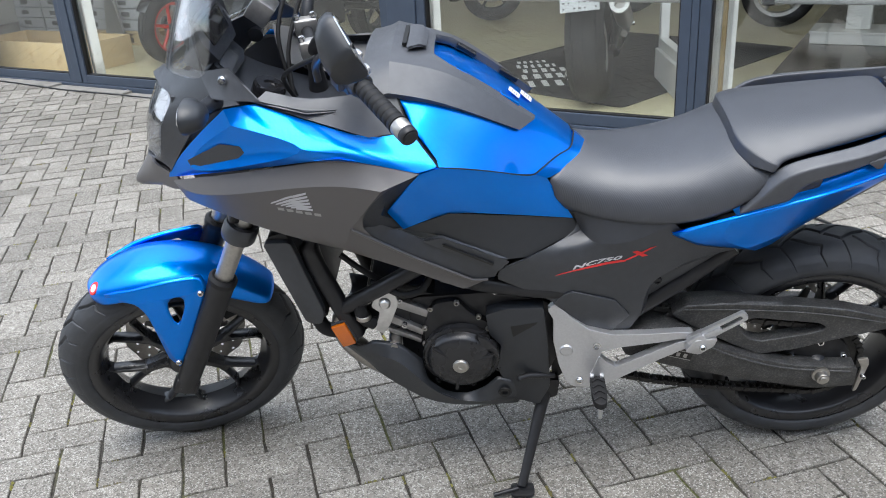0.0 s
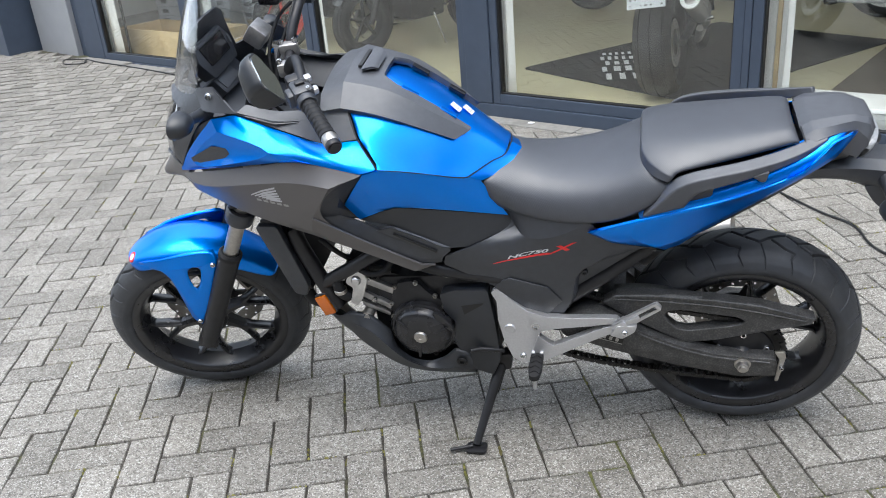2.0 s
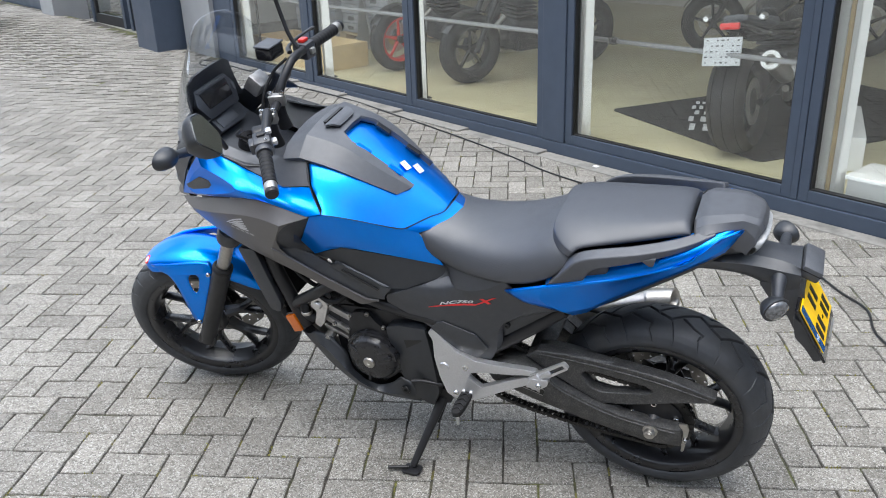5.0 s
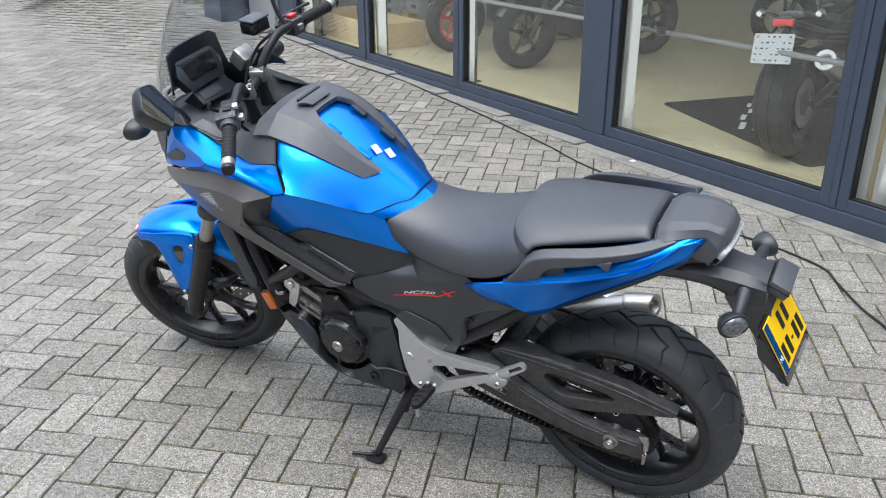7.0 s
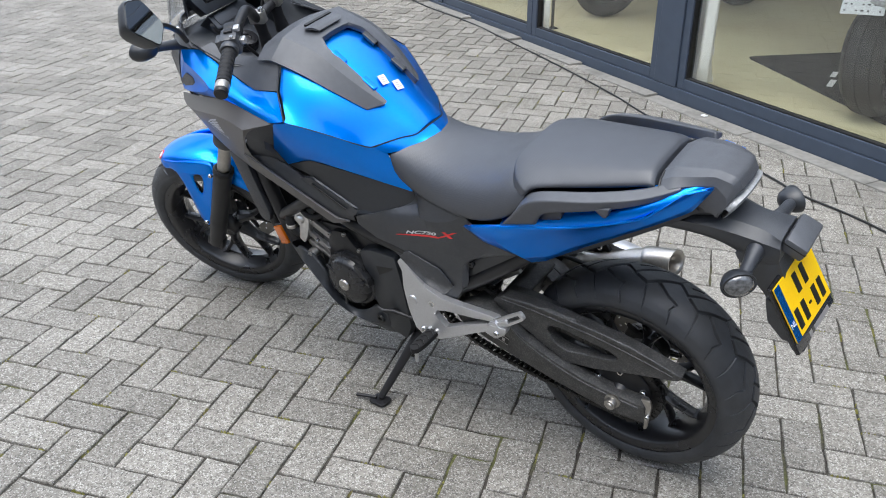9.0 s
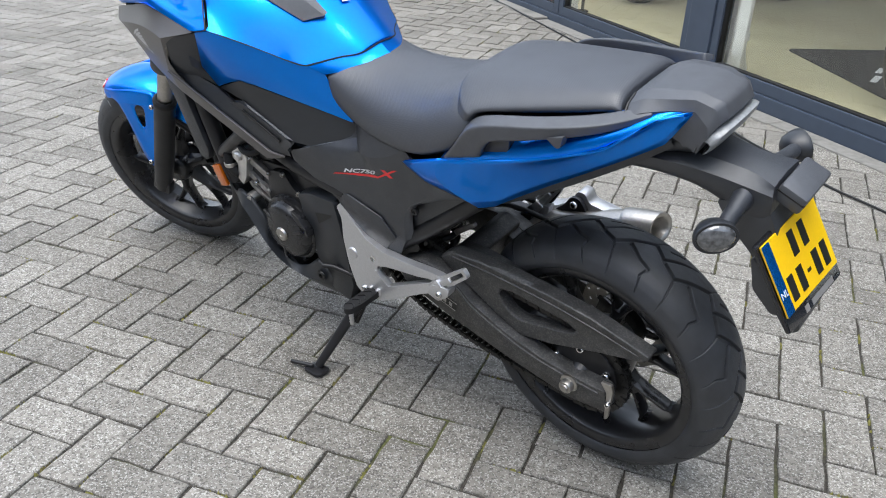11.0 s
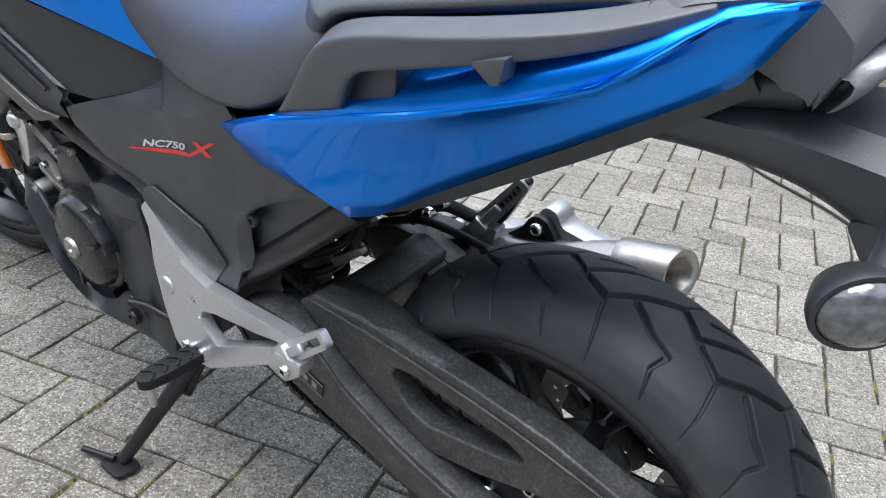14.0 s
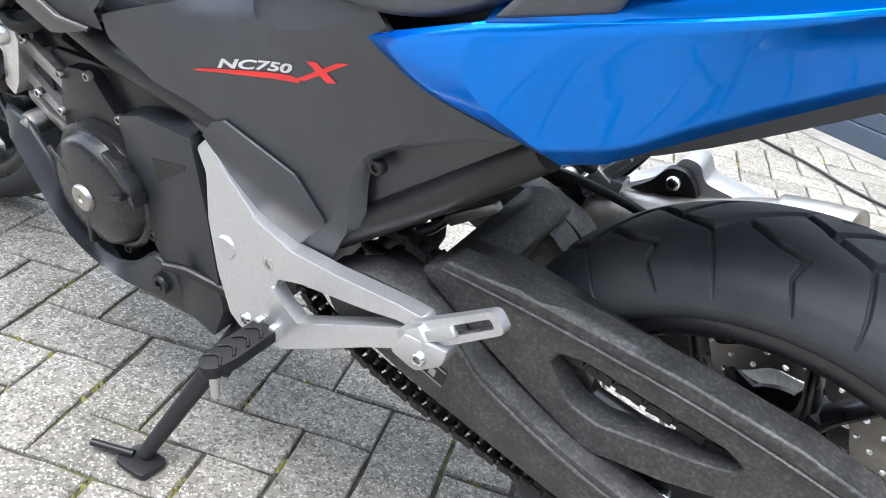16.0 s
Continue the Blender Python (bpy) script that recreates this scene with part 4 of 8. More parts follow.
# black bar painted as the shadow in the notch before the lip
part("cover_slot", box_bm(-0.004, 0.004, -0.046, 0.046, -0.002, 0.004), FLATBLACK, bike, m=Matrix.Translation((-0.126, 0, 1.0965)) @ Matrix.Rotation(radians(8), 4, "Y"))
for sd in (-1, 1):
    for x, z, y in ((-0.012, 1.041, 0.060), (0.072, 0.984, 0.058)):
        part("lid_cleat", box_bm(-0.022, 0.022, -0.010, 0.006, -0.006, 0.004, 0.002), BLUE if sd < 0 else GLOSS, bike,
             m=Matrix.Translation((x, sd * y, z - 0.002)) @ Matrix.Rotation(radians(34), 4, "Y"))
for x, y, z in ((0.082, -0.020, 0.9755), (0.106, 0.004, 0.9555)):
    SM = Matrix.Translation((x, y, z)) @ Matrix.Rotation(radians(40), 4, "Y") @ Matrix.Rotation(radians(-12), 4, "Z") @ Matrix.Diagonal((0.82, 0.82, 1, 1))
    st = part("sticker", box_bm(-0.017, 0.017, -0.013, 0.013, 0, 0.0012), STICKER, bike, "small white paper sticker", m=SM)
    for k in range(3):
        part("sticker_print", box_bm(-0.008 + 0.007 * k, -0.0055 + 0.007 * k, -0.009, 0.009 - 0.004 * (k % 2), 0.0012, 0.0016), GREYINK, st, m=SM)

# seats
loft("rider_seat", [
    [(0.224, 0, 0.856), (0.216, 0.040, 0.852), (0.176, 0.084, 0.845), (0.136, 0.121, 0.836), (0.156, 0.122, 0.788), (0.188, 0.117, 0.732)],
    [(0.262, 0, 0.843), (0.258, 0.055, 0.839), (0.240, 0.100, 0.823), (0.222, 0.128, 0.793), (0.226, 0.134, 0.756), (0.240, 0.133, 0.722)],
    [(0.330, 0, 0.832), (0.330, 0.082, 0.828), (0.325, 0.126, 0.811), (0.318, 0.150, 0.776), (0.318, 0.156, 0.744), (0.320, 0.150, 0.718)],
    [(0.415, 0, 0.843), (0.415, 0.092, 0.840), (0.415, 0.138, 0.821), (0.417, 0.163, 0.784), (0.424, 0.170, 0.748), (0.426, 0.164, 0.728)],
    [(0.475, 0, 0.866), (0.477, 0.097, 0.863), (0.484, 0.142, 0.845), (0.494, 0.168, 0.808), (0.504, 0.174, 0.776), (0.506, 0.166, 0.762)],
    [(0.512, 0, 0.888), (0.516, 0.099, 0.885), (0.530, 0.140, 0.869), (0.551, 0.168, 0.839), (0.563, 0.172, 0.818), (0.560, 0.150, 0.805)],
    [(0.540, 0, 0.882), (0.545, 0.090, 0.878), (0.555, 0.128, 0.866), (0.570, 0.158, 0.848), (0.578, 0.160, 0.835), (0.570, 0.13, 0.825)],
], SEATVINYL, bike, 3, "black vinyl rider seat", crease_ends=0.5)
loft("pillion_seat", [
    [(0.506, 0, 0.880), (0.504, 0.070, 0.878), (0.507, 0.112, 0.868), (0.534, 0.153, 0.857), (0.571, 0.177, 0.858), (0.575, 0.150, 0.850)],
    [(0.509, 0, 0.905), (0.507, 0.070, 0.903), (0.511, 0.110, 0.893), (0.541, 0.150, 0.879), (0.579, 0.174, 0.870), (0.583, 0.150, 0.860)],
    [(0.530, 0, 0.913), (0.530, 0.072, 0.911), (0.533, 0.106, 0.903), (0.556, 0.142, 0.890), (0.588, 0.166, 0.876), (0.590, 0.140, 0.866)],
    [(0.600, 0, 0.919), (0.600, 0.074, 0.917), (0.602, 0.108, 0.909), (0.612, 0.136, 0.896), (0.626, 0.156, 0.881), (0.626, 0.13, 0.870)],
    [(0.700, 0, 0.929), (0.700, 0.072, 0.927), (0.700, 0.100, 0.920), (0.702, 0.122, 0.908), (0.706, 0.138, 0.893), (0.705, 0.11, 0.880)],
    [(0.785, 0, 0.937), (0.785, 0.070, 0.935), (0.786, 0.090, 0.930), (0.788, 0.106, 0.919), (0.792, 0.116, 0.907), (0.79, 0.09, 0.892)],
    [(0.818, 0, 0.940), (0.819, 0.068, 0.938), (0.822, 0.084, 0.933), (0.826, 0.098, 0.923), (0.829, 0.105, 0.913), (0.825, 0.08, 0.897)],
    [(0.828, 0, 0.930), (0.829, 0.066, 0.929), (0.832, 0.082, 0.924), (0.836, 0.094, 0.915), (0.838, 0.100, 0.907), (0.83, 0.08, 0.89)],
], SEATVINYL, bike, 3, "black vinyl pillion seat", crease_ends=0.9, sharp_sections=(1,))

# tail
loft("tail_cover", [
    [(0.838, 0, 0.930), (0.838, 0.060, 0.928), (0.842, 0.088, 0.922), (0.848, 0.114, 0.909), (0.846, 0.10, 0.885)],
    [(0.862, 0, 0.943), (0.860, 0.058, 0.942), (0.866, 0.086, 0.936), (0.874, 0.104, 0.921), (0.872, 0.09, 0.885)],
    [(0.905, 0, 0.949), (0.903, 0.052, 0.948), (0.906, 0.079, 0.942), (0.910, 0.088, 0.928), (0.907, 0.080, 0.88)],
    [(0.948, 0, 0.951), (0.944, 0.046, 0.950), (0.946, 0.066, 0.945), (0.950, 0.072, 0.928), (0.938, 0.080, 0.868)],
    [(0.986, 0, 0.940), (0.983, 0.042, 0.939), (0.978, 0.060, 0.933), (0.974, 0.076, 0.908), (0.956, 0.080, 0.862)],
    [(0.998, 0, 0.918), (0.994, 0.044, 0.916), (0.986, 0.062, 0.910), (0.976, 0.080, 0.892), (0.958, 0.078, 0.858)],
], GREYPLASTIC, bike, 2, "matt dark grey tail cover", sharp_rows=(2, 3, 6, 7), hem=0.9, crease_ends=0.95, sharp_sections=(1, 3, 4))
for sd in (-1, 1):
    part("cover_joint", tube([(0.8405, sd * 0.060, 0.9300), (0.8435, sd * 0.088, 0.9240), (0.849, sd * 0.113, 0.9115)], 0.002, 6), FLATBLACK, bike)
tail_lamp = loft("tail_lamp", [
    [(0.968, 0, 0.898), (0.966, 0.050, 0.897), (0.958, 0.076, 0.890), (0.950, 0.082, 0.872)],
    [(1.004, 0, 0.914), (1.001, 0.050, 0.911), (0.990, 0.078, 0.898), (0.972, 0.088, 0.876)],
    [(1.010, 0, 0.904), (1.006, 0.050, 0.901), (0.993, 0.079, 0.888), (0.972, 0.087, 0.864)],
    [(0.984, 0, 0.868), (0.982, 0.050, 0.866), (0.972, 0.070, 0.858), (0.956, 0.076, 0.850)],
], TAILLENS, bike, 1, "milky clear tail lamp lens", crease_ends=0.8)
loft("under_tail", [
    [(0.36, 0, 0.74), (0.36, 0.10, 0.74), (0.36, 0.115, 0.70), (0.36, 0.10, 0.62)],
    [(0.54, 0, 0.80), (0.54, 0.10, 0.80), (0.54, 0.112, 0.76), (0.54, 0.09, 0.705)],
    [(0.75, 0, 0.87), (0.75, 0.09, 0.86), (0.75, 0.100, 0.83), (0.75, 0.080, 0.795)],
    [(0.955, 0, 0.89), (0.955, 0.06, 0.885), (0.955, 0.066, 0.87), (0.945, 0.06, 0.835)],
], PLASTIC, bike, 1)
hanger = loft("plate_hanger", [
    [(0.780, 0, 0.838), (0.780, 0.050, 0.836), (0.780, 0.085, 0.826), (0.780, 0.095, 0.800), (0.780, 0.05, 0.785)],
    [(0.860, 0, 0.850), (0.860, 0.052, 0.848), (0.860, 0.088, 0.838), (0.862, 0.090, 0.815), (0.862, 0.05, 0.795)],
    [(0.940, 0, 0.848), (0.940, 0.046, 0.845), (0.942, 0.072, 0.832), (0.946, 0.070, 0.802), (0.946, 0.045, 0.790)],
    [(1.000, 0, 0.838), (1.000, 0.034, 0.834), (1.002, 0.056, 0.818), (1.006, 0.058, 0.786), (1.004, 0.045, 0.764)],
    [(1.045, 0, 0.834), (1.045, 0.034, 0.829), (1.046, 0.056, 0.812), (1.050, 0.062, 0.778), (1.048, 0.05, 0.740)],
    [(1.078, 0, 0.828), (1.078, 0.048, 0.822), (1.080, 0.056, 0.808), (1.082, 0.058, 0.784), (1.080, 0.05, 0.745)],
], PLASTIC, bike, 2, "black plastic number plate hanger", sharp_rows=(2, 3, 5, 6), crease_ends=0.9, hem=0.8)
part("hanger_leg", prism(rounded([(0.990, 0.775), (1.075, 0.790), (1.150, 0.610), (1.158, 0.570), (1.136, 0.556), (1.095, 0.620), (1.060, 0.690), (1.015, 0.735)], 0.01, 3), -0.055, 0.045, 0.006), PLASTIC, hanger, smooth=40)
part("hanger_flap", prism(rounded([(1.075, 0.720), (1.105, 0.700), (1.140, 0.630), (1.120, 0.622), (1.085, 0.660)], 0.008, 3), -0.100, -0.056, 0.004), PLASTIC, hanger, smooth=40)
lamp_box = part("plate_lamp", box_bm(-0.022, 0.026, -0.052, 0.052, -0.017, 0.017, 0.006), GREYPLASTIC, hanger, "dark grey plate lamp housing", smooth=40, m=Matrix.Translation((1.098, 0.012, 0.802)) @ Matrix.Rotation(radians(24), 4, "Y"))
# groove's shade as a thin black band round the uncut housing
part("lamp_groove", box_bm(-0.0225, 0.0262, -0.0525, 0.0525, -0.0012, 0.0012), FLATBLACK, lamp_box, m=Matrix.Translation((1.098, 0.012, 0.802)) @ Matrix.Rotation(radians(24), 4, "Y") @ Matrix.Translation((0, 0, 0.004)))
# plate: its own frame, x down the plate, y across, z out
PLATE = Matrix.Translation((1.1205, -0.014, 0.6875)) @ Matrix.Rotation(radians(-3), 4, "Z") @ Matrix.Rotation(radians(61.2), 4, "Y") @ Matrix.Diagonal((0.89, 0.89, 1, 1))
holder = part("plate_holder", prism(rounded([(-0.078, -0.110), (-0.078, 0.110), (0.102, 0.110), (0.102, -0.110)], 0.008), 0, 0.006, 0.0015), GLOSS, hanger,
              "black number plate holder", smooth=40, m=PLATE @ Matrix.Rotation(radians(90), 4, "X") @ Matrix.Translation((0, -0.006, 0)))


def plate_bar(name, x0, x1, y0, y1, mat, parent, z=0.0, h=0.0012, bevel=0.0, label=""):
    return part(name, box_bm(x0, x1, y0, y1, z, z + h, bevel), mat, parent, label, m=PLATE)


plate = plate_bar("number_plate", -0.0715, 0.0715, -0.103, 0.103, YELLOW, holder, 0.002, 0.0035, 0.001, "yellow number plate with black characters as plain bars")
plate_bar("plate_band", -0.0705, 0.0705, -0.1025, -0.078, PLATEBLUE, plate, 0.0056, label="blue country band")
words("plate_letters", "NL", 0.019, STICKER, plate, PLATE @ Matrix.Translation((0.030, -0.090, 0.0072)) @ Matrix.Rotation(radians(90), 4, "Z"), 0.0003)
for y in (-0.020, 0.020):
    plate_bar("character", -0.056, -0.008, y, y + 0.020, FLATBLACK, plate, 0.0056)
for y in (-0.068, -0.032, 0.030, 0.064):
    plate_bar("character", 0.010, 0.058, y, y + 0.020, FLATBLACK, plate, 0.0056)
plate_bar("character", 0.031, 0.037, 0.002, 0.014, FLATBLACK, plate, 0.0056)
plate_bar("holder_print", 0.081, 0.092, -0.020, 0.066, GREYINK, holder, 0.0062)
plate_bar("holder_emblem", 0.080, 0.093, -0.048, -0.034, GREYINK, holder, 0.0062)
part("rear_reflector", box_bm(-0.030, 0.020, -0.040, 0.030, -0.004, 0.006, 0.003), RED, hanger, "red reflector under the plate lamp", m=Matrix.Translation((1.078, 0.004, 0.752)) @ Matrix.Rotation(radians(61), 4, "Y"))


def indicator(x, y, z, sd, root, m=None, yaw=0.0, wide=1.25, stalk=0.019):
    """A turn signal: a rubber stalk, a dark bowl, a clear lens and a faceted reflector inside."""
    q = (m or Matrix.Identity(4))
    st = part("indicator", tube([root, (root[0] * 0.6 + x * 0.4, root[1] * 0.6 + y * 0.4, root[2] * 0.6 + z * 0.4), (root[0] * 0.25 + x * 0.75, root[1] * 0.25 + y * 0.75, root[2] * 0.25 + z * 0.75), (x, y - sd * 0.012, z)], [stalk, stalk * 0.75, stalk * 0.67, stalk * 0.92], 18), PLASTIC, bike, "black turn signal with a clear lens", smooth=60, m=q)
    turn = Matrix.Translation((x, y, z)) @ Matrix.Rotation(radians(yaw), 4, "Z") @ Matrix.Diagonal((1.0, wide, 0.92, 1))
    part("lamp_body", lathe([(0.0, -0.036), (0.012, -0.034), (0.022, -0.026), (0.0295, -0.010), (0.0315, 0.000), (0.0310, 0.003), (0.0275, 0.003), (0.0262, -0.002)], 28, "x"), SATINPLASTIC, st, smooth=60, m=q @ turn)
    part("lamp_lens", lathe([(0.0272, -0.002), (0.0266, 0.004), (0.0225, 0.009), (0.0130, 0.012), (0.0, 0.013)], 28, "x"), FROSTED, st, "frosted clear lens", smooth=60, m=q @ turn)
    return st


for sd in (-1, 1):
    indicator(1.038, sd * 0.155 + 0.020 * (sd > 0), 0.776, sd, (1.034, sd * 0.050, 0.792), None, sd * 50, 1.12)
    indicator(-0.485, sd * 0.285, 1.080, sd, (-0.475, sd * 0.165, 1.050), None, 180, 1.35, 0.017)

# decals
SIDE = Matrix.Rotation(radians(90), 4, "X")


def on_side(x, y, z, turn=0, lean=0, yaw=0):
    """The frame of lettering on the left flank: reads towards the rear, faces out."""
    return Matrix.Translation((x, y, z)) @ Matrix.Rotation(radians(yaw), 4, "Z") @ Matrix.Rotation(radians(lean), 4, "X") @ Matrix.Rotation(radians(-turn), 4, "Y") @ SIDE


def lay_on(obs, target, lift=0.0007):
    """Lays flat lettering onto the left flank of a panel."""
    bpy.context.view_layer.update()
    panel = target.evaluated_get(bpy.context.evaluated_depsgraph_get())
    for ob in obs:
        for v in ob.data.vertices:
            hit, place, _, _ = panel.ray_cast((v.co.x, -1.0, v.co.z), (0, 1, 0))
            if hit:
                v.co.y = place.y - lift


lettering = [words("model_letters", "NC750", 0.0125, WHITEINK, bike, on_side(0.242, -0.162, 0.6455, 14), 0.0, 0.35, 2.75, "pale model lettering", 0.0004),
             words("model_letter", "X", 0.0255, REDINK, bike, on_side(0.322, -0.162, 0.6640, 14), 0.0, 0.45, 2.5, "red model letter", 0.0008)]
for pts in ([(0.159, 0.6170), (0.168, 0.6215), (0.292, 0.6520), (0.304, 0.6520), (0.304, 0.6480)],):
    b = bmesh.new()
    b.faces.new([b.verts.new((x, -0.162, z)) for x, z in pts])
    bmesh.ops.triangulate(b, faces=b.faces[:])
    bmesh.ops.subdivide_edges(b, edges=b.edges[:], cuts=3)
    lettering.append(part("model_stripe", b, REDINK, bike, "red stripe under the lettering"))
lay_on(lettering, bpy.data.objects["side_cover"])

# ---- front end, turned with the steering ----
def along(s, y=0.0, off=0.0):
    """A point on the fork line, s metres up from the wheel's axle."""
    return Vector((FRONT_HUB[0], y, FRONT_HUB[2])) + AXIS * s + Vector((math.cos(radians(RAKE)), 0, -math.sin(radians(RAKE)))) * off


for sd in (-1, 1):
    y = sd * 0.104
    leg = part("fork_leg", tube([along(-0.02, y), along(0.03, y), along(0.10, y), along(0.325, y), along(0.343, y)], [0.024, 0.028, 0.029, 0.030, 0.0315], 24), SATIN, bike, "black lower fork leg", smooth=50, m=STEER)
    part("stanchion", tube([along(0.33, y), along(0.74, y)], 0.0205, 24), STEEL, leg, "bright steel fork tube", smooth=50, m=STEER)
    part("dust_seal", lathe([(0.0215, -0.008), (0.031, -0.008), (0.0325, -0.004), (0.0325, 0.006), (0.027, 0.012), (0.0215, 0.012)], 24, "z"), GRIPRUB, leg, smooth=40,
         m=STEER @ Matrix.Translation(along(0.350, y)) @ Matrix.Rotation(radians(RAKE), 4, "Y"))
    part("fork_collar", lathe([(0.0215, -0.02), (0.036, -0.02), (0.038, -0.014), (0.038, 0.014), (0.034, 0.02), (0.0215, 0.02)], 24, "z"), PLASTIC, leg, smooth=40,
         m=STEER @ Matrix.Translation(along(0.50, y)) @ Matrix.Rotation(radians(RAKE), 4, "Y"))
    lug = box_bm(-0.030, 0.030, -0.016, 0.016, -0.030, 0.018, 0.008)
    part("axle_lug", lug, SATIN, leg, smooth=40, m=STEER @ Matrix.Translation(along(-0.002, y)) @ Matrix.Rotation(radians(RAKE), 4, "Y"))
    b = bolt(bmesh.new(), (FRONT_HUB[0] - 0.005, y + sd * 0.016, FRONT_HUB[2]), "y", 0.012, 0.006, sd)
    part("axle_bolt", b, SATIN, leg, smooth=40, m=STEER)
part("lower_clamp", prism(rounded([(-0.035, -0.13), (0.055, -0.09), (0.055, 0.09), (-0.035, 0.13)], 0.02), -0.018, 0.018, 0.004), SATIN, bike, smooth=40,
     m=STEER @ Matrix.Translation(along(0.545)) @ Matrix.Rotation(radians(RAKE), 4, "Y") @ Matrix.Rotation(radians(90), 4, "X") @ Matrix.Identity(4))
part("upper_clamp", prism(rounded([(-0.035, -0.13), (0.060, -0.07), (0.060, 0.07), (-0.035, 0.13)], 0.02), -0.012, 0.012, 0.004), SATIN, bike, smooth=40,
     m=STEER @ Matrix.Translation(along(0.755)) @ Matrix.Rotation(radians(RAKE), 4, "Y") @ Matrix.Rotation(radians(90), 4, "X"))
part("headstock", tube([along(0.53, 0, 0.038), along(0.76, 0, 0.038)], 0.034, 20), SATIN, bike, smooth=50)

# front mudguard
secs = []
for a, w, lift, drop in ((35, 0.056, 0.014, 0.030), (42, 0.064, 0.018, 0.044), (56, 0.072, 0.025, 0.050), (72, 0.078, 0.031, 0.050), (86, 0.082, 0.035, 0.048), (98, 0.080, 0.036, 0.046), (108, 0.070, 0.034, 0.042), (114, 0.056, 0.030, 0.038), (117.5, 0.036, 0.024, 0.030)):
    c, s_ = math.cos(radians(a)), math.sin(radians(a))
    ring = []
    for r, yy in ((0.300 + lift, 0.0), (0.2985 + lift, w * 0.42), (0.290 + lift, w * 0.76), (0.300 + lift - drop * 0.55, w * 0.97), (0.300 + lift - drop, w * 1.04)):
        ring.append((FRONT_HUB[0] + r * c, yy, FRONT_HUB[2] + r * s_))
    secs.append(ring)
guard = loft("front_mudguard", secs, BLUE, bike, 2, "metallic blue front mudguard", caps=False, crease_ends=0.7)
guard.data.transform(STEER)
so = guard.modifiers.new("thickness", "SOLIDIFY")
so.thickness, so.offset = 0.004, 0
guard.modifiers.move(1, 0)
for sd in (-1, 1):
    P = [(-0.872, 0.064, 0.586), (-0.810, 0.092, 0.580), (-0.793, 0.101, 0.545), (-0.784, 0.110, 0.400), (-0.767, 0.113, 0.368), (-0.744, 0.111, 0.392), (-0.668, 0.109, 0.555), (-0.648, 0.107, 0.602),
         (-0.655, 0.088, 0.628), (-0.743, 0.088, 0.628), (-0.812, 0.085, 0.616), (-0.876, 0.060, 0.602), (-0.750, 0.104, 0.589), (-0.690, 0.107, 0.591), (-0.741, 0.110, 0.478)]
    sh = shell("guard_stay", P, [(11, 0, 1, 10), (10, 1, 12, 9), (9, 12, 13, 8), (8, 13, 7), (7, 13, 6), (6, 13, 14, 5), (5, 14, 3, 4), (3, 14, 12, 2), (2, 12, 1)], BLUE, guard, 0.007, 2, [(1, 12), (12, 13), (13, 7)], "blue mudguard stay with a three-cornered opening", side=sd, edge=0.9, crisp=0)
    sh.data.transform(STEER)
    for x, z, y in ((-0.664, 0.590, 0.109), (-0.766, 0.386, 0.1135)):
        part("stay_bolt", bolt(bmesh.new(), (x, sd * y, z), "y", 0.0075, 0.005, sd), CHROME, sh, smooth=40, m=STEER)
SPOT = STEER @ Matrix.Translation((-0.8985, -0.031, 0.5985)) @ Vector((-0.50, -0.42, 0.76)).to_track_quat("Z", "Y").to_matrix().to_4x4() @ Matrix.Diagonal((1.0, 1.4, 1, 1))
mark = part("mark_sticker", lathe([(0.0, 0.0014), (0.0105, 0.0014), (0.0115, 0.0), (0.0115, -0.003)], 28, "z"), REDINK, guard, "red oval sticker with a pale centre", m=SPOT)
part("sticker_centre", lathe([(0.0, 0.0020), (0.0070, 0.0020), (0.0070, 0.0012)], 24, "z"), STICKER, mark, m=SPOT)

# front brake
part("brake_caliper", box_bm(-0.035, 0.03, -0.022, 0.022, -0.05, 0.05, 0.012), SATIN, bike, smooth=40, m=STEER @ Matrix.Translation((-0.650, 0.085, 0.36)) @ Matrix.Rotation(radians(-20), 4, "Y"))

# handlebar
BAR = [(-0.318, 0.0, 1.105), (-0.318, 0.045, 1.105), (-0.308, 0.075, 1.135), (-0.288, 0.115, 1.168), (-0.275, 0.160, 1.178), (-0.254, 0.285, 1.150), (-0.204, 0.425, 1.131)]
bar_pts = [Vector((x, -y, z)) for x, y, z in BAR[:0:-1]] + [Vector(p) for p in BAR]
handlebar = part("handlebar", tube(bar_pts, 0.0125, 14, curve=5), SATIN, bike, "black tubular handlebar", smooth=60, m=STEER)
for sd in (-1, 1):
    riser = part("bar_clamp", box_bm(-0.342, -0.296, sd * 0.045 - 0.013, sd * 0.045 + 0.013, 1.092, 1.127, 0.005), CASTING, bike, "silver handlebar clamp", smooth=40, m=STEER)
    part("bar_riser", tube([(-0.319, sd * 0.045, 1.020), (-0.319, sd * 0.045, 1.060), (-0.319, sd * 0.045, 1.093)], [0.020, 0.015, 0.017], 18), SATIN, riser, "black handlebar riser", smooth=40, m=STEER)
    for x in (-0.335, -0.302):
        part("clamp_bolt", bolt(bmesh.new(), (x, sd * 0.045, 1.127), "z", 0.0075, 0.008, 1), CHROME, riser, smooth=40, m=STEER)


def bar_at(t):
    """A point and direction along the grip part of the handlebar, t from 0 at its inner end to 1 at the tip (right side)."""
    a, b = Vector(BAR[5]), Vector(BAR[6])
    return a + (b - a) * t, (b - a).normalized()


